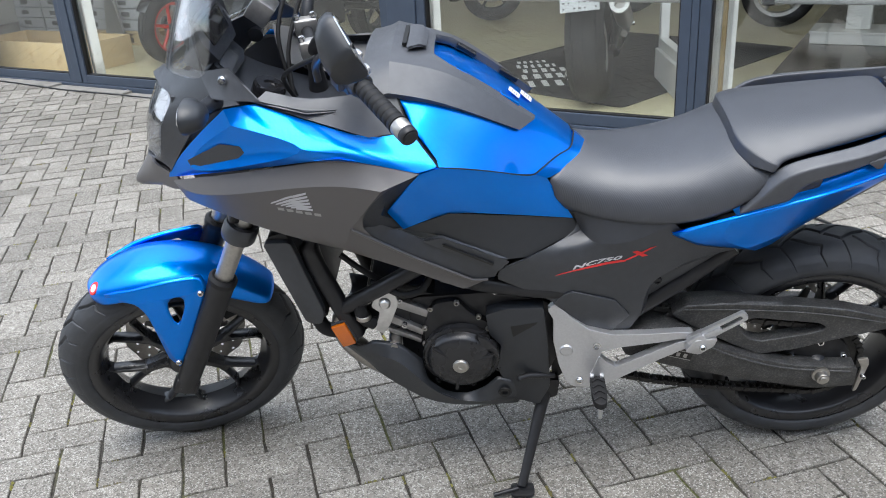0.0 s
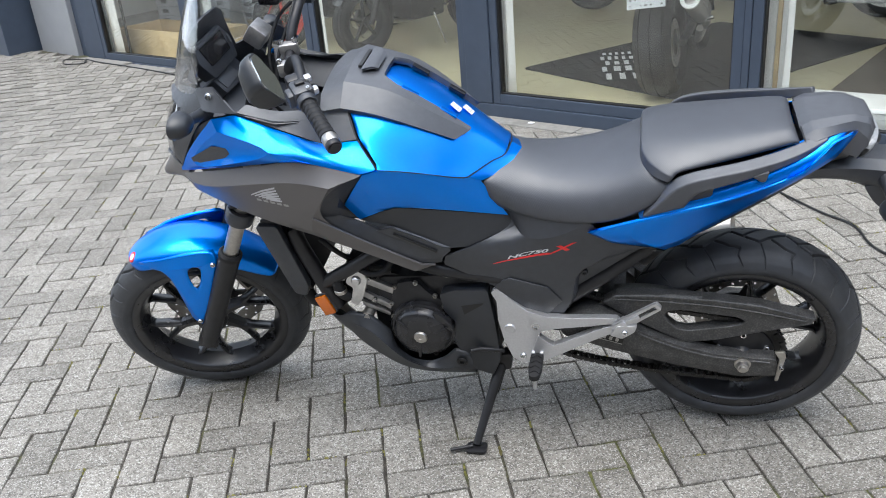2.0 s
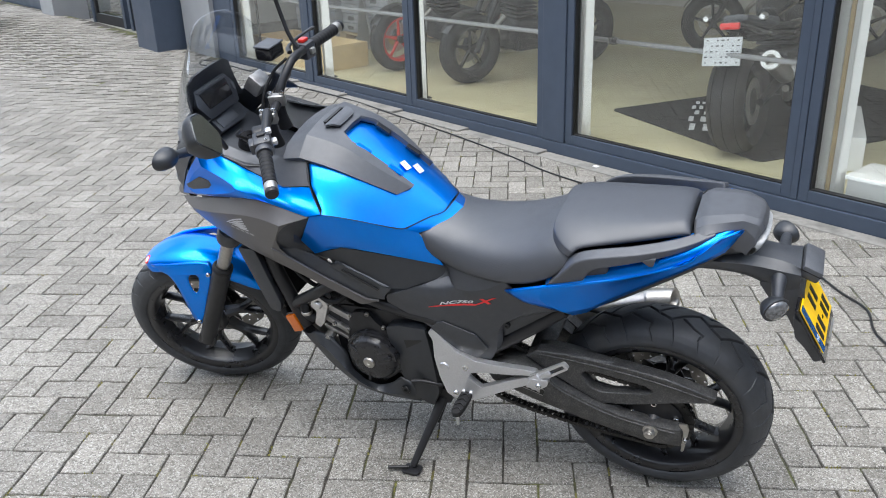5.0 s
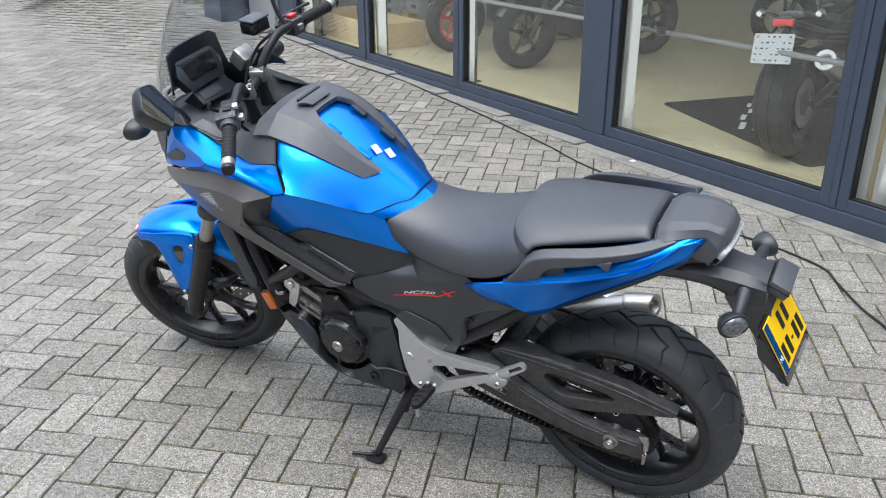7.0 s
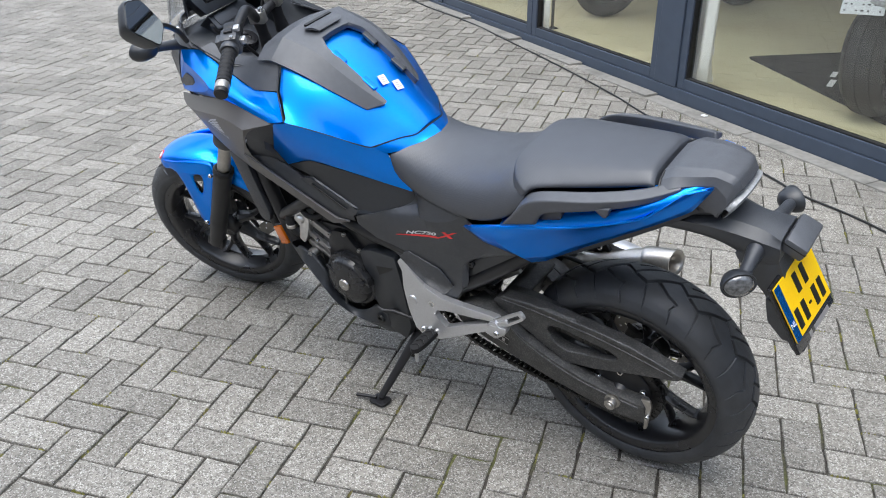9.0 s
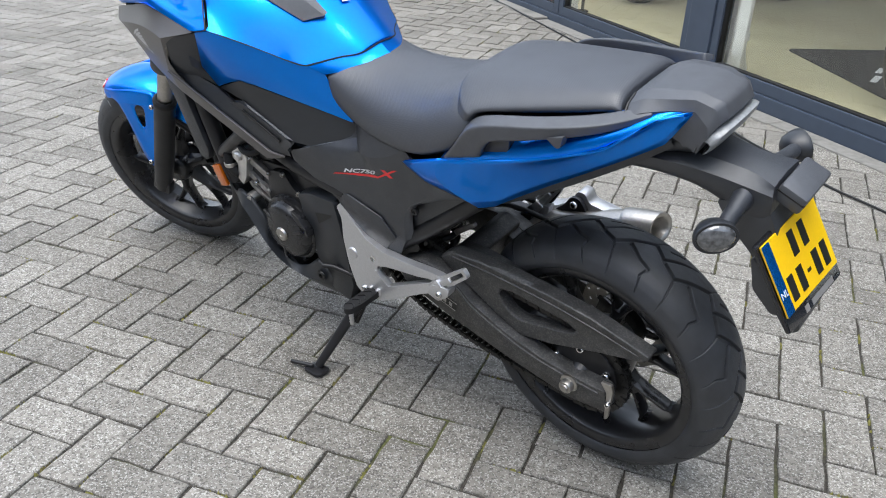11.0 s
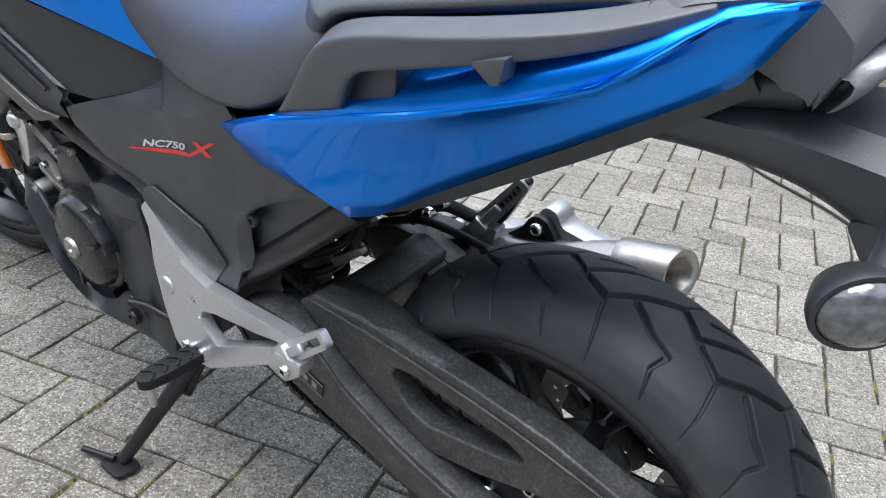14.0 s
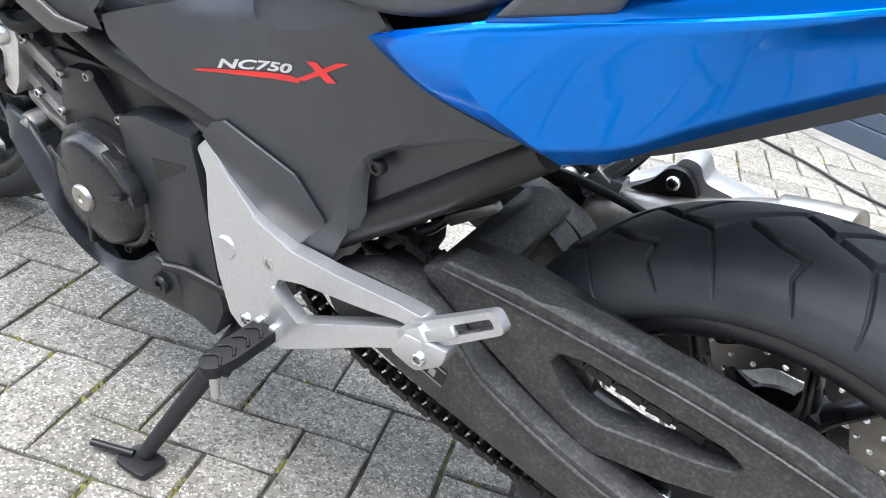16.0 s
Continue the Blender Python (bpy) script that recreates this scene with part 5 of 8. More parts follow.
for sd in (-1, 1):
    flip_m = Matrix.Diagonal((1, sd, 1, 1))
    a, d = bar_at(0.0)
    rot = d.to_track_quat("X", "Z").to_matrix().to_4x4()
    G = STEER @ flip_m @ Matrix.Translation(a) @ rot            # x runs outwards along the bar
    prof = [(0.0175, -0.02), (0.0215, -0.018), (0.0215, -0.012), (0.0165, -0.008)]
    for k in range(7):
        x = 0.0 + k * 0.0145
        prof += [(0.0165, x), (0.0172, x + 0.003), (0.0172, x + 0.0095), (0.0160, x + 0.0115)]
    prof += [(0.0168, 0.104), (0.0180, 0.106), (0.0180, 0.111), (0.0155, 0.112)]
    part("grip", lathe(prof, 20, "x"), GRIPRUB, handlebar, "black ribbed rubber grip", smooth=35, m=G)
    part("bar_end", lathe([(0.0, 0.112), (0.0165, 0.112), (0.0172, 0.115), (0.0172, 0.133), (0.0160, 0.135), (0.0, 0.135)], 20, "x"), STEEL, handlebar, "bare metal bar end weight", smooth=35, m=G)
    part("bar_end_plug", lathe([(0.0158, 0.134), (0.0168, 0.136), (0.0168, 0.145), (0.0150, 0.148), (0.006, 0.148), (0.005, 0.145), (0.0, 0.145)], 20, "x"), SATIN, handlebar, smooth=35, m=G)
    sw = bmesh.new()
    box(sw, -0.072, -0.022, -0.024, 0.022, -0.026, 0.024, 0.008)
    box(sw, -0.062, -0.030, 0.015, 0.034, -0.016, 0.016, 0.004)
    switch = part("switch_housing", sw, PLASTIC, handlebar, "black switch housing", smooth=40, m=G)
    if sd > 0:
        part("kill_switch", box_bm(-0.062, -0.034, -0.010, 0.012, 0.022, 0.034, 0.004), RED, switch, "red engine stop switch", smooth=40, m=G)
        part("start_switch", box_bm(-0.058, -0.040, -0.034, -0.022, -0.010, 0.008, 0.003), CASTING, switch, m=G)
        part("brake_reservoir", box_bm(-0.195, -0.128, 0.010, 0.063, 0.018, 0.054, 0.006), GLOSS, handlebar, "black front brake reservoir", smooth=40, m=G)
        part("reservoir_cap", box_bm(-0.197, -0.126, 0.008, 0.065, 0.0545, 0.061, 0.003), GREYPLASTIC, handlebar, smooth=40, m=G)
    else:
        part("horn_button", box_bm(-0.060, -0.046, -0.012, 0.010, 0.022, 0.030, 0.003), SATIN, switch, m=G)
        part("turn_switch", box_bm(-0.056, -0.038, -0.037, -0.022, -0.010, 0.006, 0.004), SILVER, switch, "pale turn signal switch", smooth=40, m=G)
        part("dip_switch", box_bm(-0.068, -0.050, -0.030, -0.014, 0.020, 0.032, 0.004), SILVER, switch, "pale dip switch", smooth=40, m=G)
        part("housing_screw", bolt(bmesh.new(), (-0.030, -0.012, 0.024), "z", 0.0045, 0.003, 1), CHROME, switch, smooth=40, m=G)
        part("switch_collar", lathe([(0.0165, -0.022), (0.0215, -0.022), (0.0225, -0.018), (0.0225, -0.008), (0.0205, -0.004), (0.0165, -0.004)], 24, "x"), PLASTIC, switch, smooth=40, m=G)
        part("lever_clamp", box_bm(-0.105, -0.076, -0.020, 0.020, -0.018, 0.018, 0.006), SATIN, handlebar, smooth=40, m=G)
    lever = tube([(-0.085, 0.028, 0.002), (-0.055, 0.054, 0.004), (0.00, 0.066, 0.006), (0.07, 0.070, 0.006), (0.10, 0.066, 0.006)], [0.008, 0.007, 0.0065, 0.006, 0.0075], 10, curve=4, flat=0.7)
    if sd > 0:
        part("lever", lever, SATIN, handlebar, "black brake lever", smooth=60, m=G)
    # mirror
    if sd < 0:
        continue
    stem = tube([(-0.092, -0.012, 0.018), (-0.092, 0.012, 0.060), (-0.084, 0.030, 0.105), (-0.080, 0.045, 0.160)], 0.0062, 10, curve=4)
    ms = part("mirror_stem", stem, SATIN, handlebar, smooth=60, m=G)

# mirrors, set towards the rider
def mirror_head(m):
    out = rounded([(0.052, 0.012), (0.012, 0.058), (-0.034, 0.047), (-0.052, -0.022), (-0.004, -0.056)], 0.013, 4)
    bm = bmesh.new()
    rings = []
    for k, (sc, yy) in enumerate(((1.0, 0.0), (1.04, -0.006), (1.0, -0.020), (0.80, -0.036), (0.45, -0.046))):
        rings.append([bm.verts.new((x * sc + 0.010 * (1 - sc), yy, z * sc - 0.02 * (1 - sc))) for x, z in out])
    for a, b in zip(rings, rings[1:]):
        for i in range(len(a)):
            bm.faces.new((a[i], a[(i + 1) % len(a)], b[(i + 1) % len(b)], b[i]))
    bm.faces.new(rings[-1])
    bm.faces.new(rings[0][::-1])
    bmesh.ops.recalc_face_normals(bm, faces=bm.faces[:])
    h = part("mirror", bm, SATINPLASTIC, bike, "black teardrop rear view mirror", smooth=50, m=m)
    part("mirror_glass", prism([(x * 0.94, z * 0.94) for x, z in out], 0.0, 0.002), MIRROR, h, "silver mirror glass", m=m)
    return h


MIRROR_L = Matrix(((0.304, 0.876, -0.37, -0.150), (-0.95, 0.28, -0.12, -0.464), (0.0, 0.39, 0.92, 1.262), (0, 0, 0, 1)))
head = mirror_head(MIRROR_L)
part("mirror_arm", tube([(-0.170, -0.435, 1.238), (-0.205, -0.385, 1.222), (-0.235, -0.335, 1.185), (-0.240, -0.315, 1.150)], 0.0065, 10, curve=4), SATIN, head, smooth=60)
mirror_head(Matrix.Translation((-0.475, 0.330, 1.420)) @ Matrix.Rotation(radians(-80), 4, "Z") @ Matrix.Rotation(radians(-10), 4, "X") @ Matrix.Rotation(radians(-14), 4, "Y"))

# cables from the bar down past the headstock
for pts in ([(-0.345, 0.15, 1.19), (-0.375, 0.11, 1.16), (-0.395, 0.06, 1.09), (-0.38, 0.03, 1.0), (-0.35, 0.03, 0.90)],
            [(-0.335, 0.13, 1.17), (-0.355, 0.09, 1.13), (-0.375, 0.04, 1.06), (-0.37, 0.0, 0.98)],
            [(-0.26, -0.22, 1.15), (-0.33, -0.16, 1.10), (-0.36, -0.08, 1.04), (-0.34, -0.02, 0.95)]):
    part("control_cable", tube(pts, 0.0045, 8, curve=6), GRIPRUB, bike, smooth=60)

# ---- nose, screen and cockpit ----
def half_mesh(P, F):
    """Points and faces of a left half and its mirror image; points with no width lie on the centre line."""
    n = len(P)
    flip = [i if abs(P[i][1]) < 1e-6 else i + n for i in range(n)]
    return [*P, *((x, -y, z) for x, y, z in P)], [*F, *(tuple(flip[i] for i in f[::-1]) for f in F)]


def half_shell(name, P, F, mat, thick, sub, label="", edge=0.9, sharp=()):
    if all(abs(p[1]) > 1e-6 for p in P):
        return [shell(name, P, F, mat, bike, thick, sub, sharp, label, side=sd, edge=edge) for sd in (-1, 1)]
    V, Q = half_mesh(P, F)
    used = sorted({i for f in Q for i in f})
    at = {i: k for k, i in enumerate(used)}
    return shell(name, [V[i] for i in used], [tuple(at[i] for i in f) for f in Q], mat, bike, thick, sub, sharp, label, edge=edge)


half_shell("headlamp_lens", [(-0.648, 0, 1.040), (-0.600, 0.085, 1.046), (-0.570, 0.122, 1.044), (-0.700, 0, 0.960), (-0.668, 0.075, 0.965), (-0.612, 0.128, 0.985),
                             (-0.700, 0, 0.900), (-0.676, 0.066, 0.900), (-0.640, 0.105, 0.902)],
           [(0, 1, 4, 3), (1, 2, 5, 4), (3, 4, 7, 6), (4, 5, 8, 7)], LENS, 0.003, 2, "clear faceted headlamp lens", 0.9)
half_shell("headlamp_bowl", [(-0.625, 0, 1.03), (-0.585, 0.08, 1.035), (-0.66, 0, 0.96), (-0.625, 0.07, 0.96), (-0.655, 0, 0.91), (-0.635, 0.06, 0.91)],
           [(0, 1, 3, 2), (2, 3, 5, 4)], CASTING, 0.004, 1, "silver headlamp reflector")
half_shell("headlamp_trim", [(-0.672, 0, 0.985), (-0.640, 0.075, 0.990), (-0.595, 0.120, 1.000), (-0.676, 0, 0.972), (-0.645, 0.075, 0.976), (-0.600, 0.122, 0.986)],
           [(0, 1, 4, 3), (1, 2, 5, 4)], GLOSS, 0.004, 1)
half_shell("nose_cowl", [(-0.652, 0, 1.046), (-0.604, 0.088, 1.052), (-0.568, 0.126, 1.048), (-0.608, 0.132, 0.985), (-0.636, 0.110, 0.898), (-0.680, 0.070, 0.896),
                         (-0.618, 0.122, 0.880), (-0.585, 0.140, 0.925), (-0.520, 0.168, 1.010), (-0.460, 0.190, 1.062), (-0.425, 0.192, 1.120), (-0.500, 0.140, 1.100), (-0.570, 0.090, 1.088), (-0.605, 0, 1.085),
                         (-0.700, 0, 0.890), (-0.60, 0.10, 0.872)],
           [(0, 1, 12, 13), (1, 2, 11, 12), (2, 9, 10, 11), (2, 3, 8, 9), (3, 4, 7, 8), (4, 6, 7), (4, 5, 15, 6), (5, 14, 15)], PLASTIC, 0.004, 2, "black nose cowl", 0.85)
half_shell("cowl_wing", [(-0.500, 0.145, 1.102), (-0.428, 0.196, 1.128), (-0.375, 0.220, 1.072), (-0.425, 0.214, 1.072), (-0.470, 0.192, 1.068)],
           [(0, 1, 3, 4), (1, 2, 3)], GREYPLASTIC, 0.006, 1, edge=1.0)
for sd in (-1, 1):
    part("wing_bolt", bolt(bmesh.new(), (-0.440, sd * 0.196, 1.105), "y", 0.009, 0.006, sd), CHROME, bike, smooth=40)
half_shell("beak", [(-0.795, 0, 0.762), (-0.725, 0.030, 0.800), (-0.640, 0.085, 0.818), (-0.606, 0.108, 0.830), (-0.612, 0.112, 0.864), (-0.680, 0.060, 0.870), (-0.745, 0, 0.838), (-0.70, 0, 0.888), (-0.66, 0, 0.80)],
           [(0, 1, 6), (1, 5, 7, 6), (1, 2, 5), (2, 3, 4, 5), (0, 8, 2, 1)], GREY, 0.005, 2, "matt grey beak", 0.9)
half_shell("windscreen", [(-0.612, 0, 1.082), (-0.590, 0.095, 1.090), (-0.520, 0.165, 1.098), (-0.468, 0.200, 1.108), (-0.560, 0, 1.210), (-0.540, 0.095, 1.210), (-0.500, 0.155, 1.200), (-0.450, 0.196, 1.170),
                          (-0.470, 0, 1.370), (-0.458, 0.070, 1.362), (-0.440, 0.120, 1.335), (-0.425, 0.160, 1.285), (-0.447, 0.188, 1.21)],
           [(0, 1, 5, 4), (1, 2, 6, 5), (2, 3, 7, 6), (4, 5, 9, 8), (5, 6, 10, 9), (6, 12, 11, 10), (6, 7, 12)], SCREEN, 0.004, 2, "clear smoke-edged windscreen", 0.6)
half_shell("screen_mount", [(-0.562, 0, 1.095), (-0.548, 0.085, 1.098), (-0.505, 0.120, 1.088), (-0.535, 0, 1.165), (-0.530, 0.085, 1.160), (-0.512, 0.108, 1.140), (-0.510, 0, 1.222), (-0.509, 0.068, 1.217), (-0.514, 0.098, 1.200)],
           [(0, 1, 4, 3), (1, 2, 5, 4), (3, 4, 7, 6), (4, 5, 8, 7)], PLASTIC, 0.005, 1, "black visor behind the screen", 1.0)


def facing_rider(x, y, z, tilt):
    """A frame whose x runs to the right, z up the face and y into it."""
    c, q = math.cos(radians(tilt)), math.sin(radians(tilt))
    return Matrix(((0, -c, -q, x), (1, 0, 0, y), (0, -q, c, z), (0, 0, 0, 1)))


DASH = facing_rider(-0.500, 0, 1.132, 20)
dash = part("instrument_panel", prism(rounded([(-0.090, 0.004), (-0.072, 0.044), (0.066, 0.044), (0.088, 0.004), (0.070, -0.046), (-0.066, -0.046)], 0.008), 0.0, 0.034, 0.004), PLASTIC, bike, "black digital instrument panel", smooth=40, m=DASH)
part("display", prism(rounded([(-0.062, 0.030), (0.060, 0.030), (0.056, -0.020), (-0.052, -0.020)], 0.005), -0.003, 0.002, 0.001), GLOSS, dash, "dark glass display", smooth=40, m=DASH)
part("display_rim", prism(rounded([(-0.070, 0.0375), (0.067, 0.0375), (0.064, 0.0325), (-0.066, 0.0325)], 0.002), -0.004, 0.002, 0.001), GREYPLASTIC, dash, smooth=40, m=DASH)
part("display_button", box_bm(0.070, 0.078, -0.004, 0.002, -0.012, 0.010, 0.002), GREYPLASTIC, dash, m=DASH)
LOWER = facing_rider(-0.492, 0.010, 1.062, 35)
lower = part("cockpit_box", prism(rounded([(-0.062, 0.020), (0.072, 0.024), (0.082, -0.016), (0.050, -0.030), (-0.056, -0.026)], 0.006), 0.0, 0.060, 0.004), PLASTIC, bike, "black cockpit fuse box cover", smooth=40, m=LOWER)
part("box_panel", prism(rounded([(-0.048, 0.012), (0.030, 0.015), (0.036, -0.016), (-0.044, -0.018)], 0.005), -0.003, 0.002, 0.001), GREYPLASTIC, lower, smooth=40, m=LOWER)
part("cockpit_tray", prism(rounded([(-0.575, 1.05), (-0.53, 1.04), (-0.46, 1.00), (-0.36, 0.965), (-0.30, 0.95), (-0.30, 0.90), (-0.56, 0.92)], 0.01), -0.13, 0.13, 0.008), PLASTIC, bike, smooth=40)
half_shell("fairing_liner", [(-0.555, 0.142, 0.985), (-0.455, 0.184, 1.046), (-0.398, 0.168, 1.044), (-0.292, 0.180, 1.006), (-0.192, 0.188, 0.972), (-0.540, 0.120, 0.90), (-0.450, 0.160, 0.90), (-0.390, 0.150, 0.90), (-0.290, 0.160, 0.90), (-0.200, 0.165, 0.90)],
           [(0, 1, 6, 5), (1, 2, 7, 6), (2, 3, 8, 7), (3, 4, 9, 8)], PLASTIC, 0.003, 1, "black inner side of the fairing")
half_shell("cockpit_liner", [(-0.440, 0.183, 1.068), (-0.300, 0.195, 1.030), (-0.200, 0.160, 1.020), (-0.42, 0.13, 1.00), (-0.30, 0.12, 0.97), (-0.19, 0.10, 0.97)],
           [(0, 1, 4, 3), (1, 2, 5, 4)], PLASTIC, 0.004, 1)
part("ignition_lock", lathe([(0.0, 0.010), (0.012, 0.010), (0.014, 0.014), (0.030, 0.014), (0.034, 0.008), (0.034, -0.03)], 24, "z"), GLOSS, bike, "round black ignition lock", smooth=40,
     m=STEER @ Matrix.Translation(along(0.79, 0, -0.01)) @ Matrix.Rotation(radians(RAKE), 4, "Y"))
part("dash_socket", box_bm(-0.025, 0.025, -0.030, 0.030, -0.02, 0.03, 0.006), CASTING, bike, smooth=40, m=Matrix.Translation((-0.435, 0.105, 1.125)) @ Matrix.Rotation(radians(40), 4, "Y"))
part("front_inner_body", prism(rounded([(-0.60, 0.93), (-0.54, 1.0), (-0.30, 0.95), (-0.20, 0.98), (-0.13, 1.03), (-0.05, 1.0), (0.16, 0.84), (0.12, 0.80), (-0.12, 0.78), (-0.40, 0.80), (-0.58, 0.84)], 0.02), -0.10, 0.10, 0.02), PLASTIC, bike, smooth=40)
# wing badge on the fairing as plain slanted feathers, and its wordmark as bars
badge = []
for k in range(6):
    b = bmesh.new()
    x0, z0, x1, z1 = -0.392 + 0.010 * k, 0.861 - 0.0015 * k, -0.312 + 0.001 * k, 0.902 - 0.0085 * k
    b.faces.new([b.verts.new(p) for p in ((x0, -0.27, z0), (x1, -0.27, z1 - 0.0052), (x1 + 0.001, -0.27, z1), ((x0 + x1) / 2, -0.27, (z0 + z1) / 2 + 0.0050), (x0 + 0.002, -0.27, z0 + 0.0042))])
    badge.append(part("wing_feather", b, WHITEINK, bike, "silver wing badge feather" if k == 0 else ""))
for k in range(5):
    b = bmesh.new()
    x0, z0 = -0.380 + 0.0185 * k, 0.8460 - 0.0012 * k
    b.faces.new([b.verts.new(p) for p in ((x0, -0.27, z0), (x0 + 0.0135, -0.27, z0), (x0 + 0.0135, -0.27, z0 + 0.0075), (x0, -0.27, z0 + 0.0075))])
    badge.append(part("badge_bar", b, GREYINK, bike))
lay_on(badge, bpy.data.objects["fairing_lower_panel"])

# ---- engine and frame ----
engine = part("engine_block", prism(rounded([(-0.16, 0.54), (0.02, 0.55), (0.15, 0.52), (0.17, 0.36), (0.12, 0.24), (-0.10, 0.225), (-0.18, 0.30), (-0.19, 0.42)], 0.02), -0.125, 0.125, 0.012), ENGINE, bike, "dark painted engine block", smooth=40)
CYL = Matrix.Translation((-0.165, 0, 0.495)) @ Matrix.Rotation(radians(14), 4, "Y")
part("cylinder", box_bm(-0.10, 0.05, -0.118, 0.118, -0.062, 0.062, 0.006), ENGINE, engine, smooth=40, m=CYL)
for rib in ([(-0.188, 0.546), (-0.120, 0.512), (-0.124, 0.492), (-0.196, 0.526)], [(-0.206, 0.501), (-0.134, 0.456), (-0.138, 0.440), (-0.211, 0.482)], [(-0.215, 0.466), (-0.140, 0.428), (-0.144, 0.417), (-0.214, 0.452)]):
    part("cylinder_rib", prism(rounded(rib, 0.004), -0.137, -0.11, 0.004), CASTING, engine, "bare grey cylinder rib", smooth=40)
part("cylinder_head", prism(rounded([(-0.268, 0.478), (-0.258, 0.560), (-0.205, 0.570), (-0.166, 0.545), (-0.164, 0.470), (-0.200, 0.448)], 0.012), -0.128, 0.140, 0.008), ENGINE, engine, "dark cylinder head", smooth=40)
housing = part("thermostat_housing", prism(rounded([(-0.244, 0.536), (-0.234, 0.561), (-0.190, 0.578), (-0.182, 0.545), (-0.206, 0.484), (-0.224, 0.458), (-0.242, 0.470), (-0.226, 0.520)], 0.006), -0.150, -0.11, 0.007, 3), BRIGHTCAST, engine, "bright bare alloy water housing", smooth=40)
part("housing_neck", lathe([(0.0, -0.160), (0.009, -0.160), (0.013, -0.156), (0.015, -0.140)], 24, "y", (-0.212, 0, 0.548)), BRIGHTCAST, housing, smooth=40)
part("water_hose", tube([(-0.262, -0.130, 0.560), (-0.270, -0.142, 0.530), (-0.262, -0.146, 0.500), (-0.244, -0.140, 0.482)], 0.015, 14, curve=5), GRIPRUB, engine, "black rubber water hose", smooth=60)
part("hose_clip", lathe([(0.0162, -0.006), (0.0175, -0.005), (0.0175, 0.005), (0.0162, 0.006)], 20, "z", (-0.2645, -0.1455, 0.508)), STEEL, engine, smooth=40)
part("drain_plug", lathe([(0.0, -0.162), (0.008, -0.162), (0.009, -0.156), (0.014, -0.156), (0.016, -0.150), (0.016, -0.11)], 24, "y", (-0.202, 0, 0.426)), STEEL, engine, "steel drain plug", smooth=30)
part("clutch_tower", prism(rounded([(-0.133, 0.420), (-0.130, 0.475), (-0.117, 0.516), (-0.104, 0.534), (-0.067, 0.541), (-0.049, 0.536), (-0.029, 0.508), (-0.006, 0.488), (0.012, 0.478), (0.020, 0.430), (-0.050, 0.400)], 0.008), -0.142, -0.11, 0.005), ENGINE, engine, "black alternator cover", smooth=40)
C = (-0.052, 0, 0.389)
cover = part("clutch_cover", lathe([(0.089, -0.11), (0.089, -0.152), (0.0875, -0.157), (0.083, -0.160), (0.079, -0.160), (0.077, -0.164), (0.073, -0.174), (0.066, -0.180), (0.050, -0.184), (0.022, -0.186), (0.0, -0.186)], 64, "y", C), COVERBLACK, engine, "round black engine cover", smooth=32)
part("cover_cap", lathe([(0.0, -0.1895), (0.005, -0.1895), (0.006, -0.1920), (0.0165, -0.1920), (0.0185, -0.189), (0.0185, -0.18)], 32, "y", C), STEEL, cover, "steel inspection cap", smooth=40)
part("cover_step", prism(rounded([(-0.012, 0.466), (0.012, 0.452), (0.032, 0.424), (0.036, 0.400), (0.012, 0.414), (-0.002, 0.430)], 0.005), -0.176, -0.15, 0.004), COVERBLACK, cover, smooth=40)
for k in range(3):
    a = radians(100 + 120 * k)
    part("cover_rib", box_bm(0.024, 0.078, -0.004, 0.004, -0.004, 0.004, 0.002), ENGINE, cover, m=Matrix.Translation((C[0], -0.181, C[2])) @ Matrix.Rotation(a, 4, "Y"))
for a, r in ((197, 0.082), (285, 0.090), (335, 0.092), (232, 0.092)):
    part("cover_bolt", bolt(bmesh.new(), (C[0] + r * math.cos(radians(a)), -0.150, C[2] + r * math.sin(radians(a))), "y", 0.008, 0.008, -1), SATIN, engine, smooth=40)
for x, z in ((-0.055, 0.537), (-0.114, 0.522), (-0.008, 0.496), (-0.130, 0.466), (-0.133, 0.420), (0.012, 0.462)):
    part("cover_bolt", bolt(bmesh.new(), (x, -0.142, z), "y", 0.0065, 0.006, -1), STEEL, engine, smooth=40)
for x, z in ((0.03, 0.560), (0.075, 0.558)):
    part("case_bolt", bolt(bmesh.new(), (x, -0.13, z), "y", 0.008, 0.008, -1), CHROME, engine, smooth=40)
rear_cover = part("sprocket_cover", prism(rounded([(0.008, 0.512), (0.052, 0.527), (0.135, 0.528), (0.145, 0.430), (0.150, 0.290), (0.125, 0.232), (0.070, 0.252), (0.042, 0.316), (0.030, 0.350), (0.040, 0.420), (0.014, 0.455)], 0.008), -0.157, -0.11, 0.007), SATINPLASTIC, engine, "black sprocket cover", smooth=40)
# flat black plate on the cover, painting the shade of a recess
part("cover_recess", prism([(0.062, 0.477), (0.121, 0.488), (0.118, 0.482), (0.067, 0.447)], -0.1578, -0.155), FLATBLACK, rear_cover)
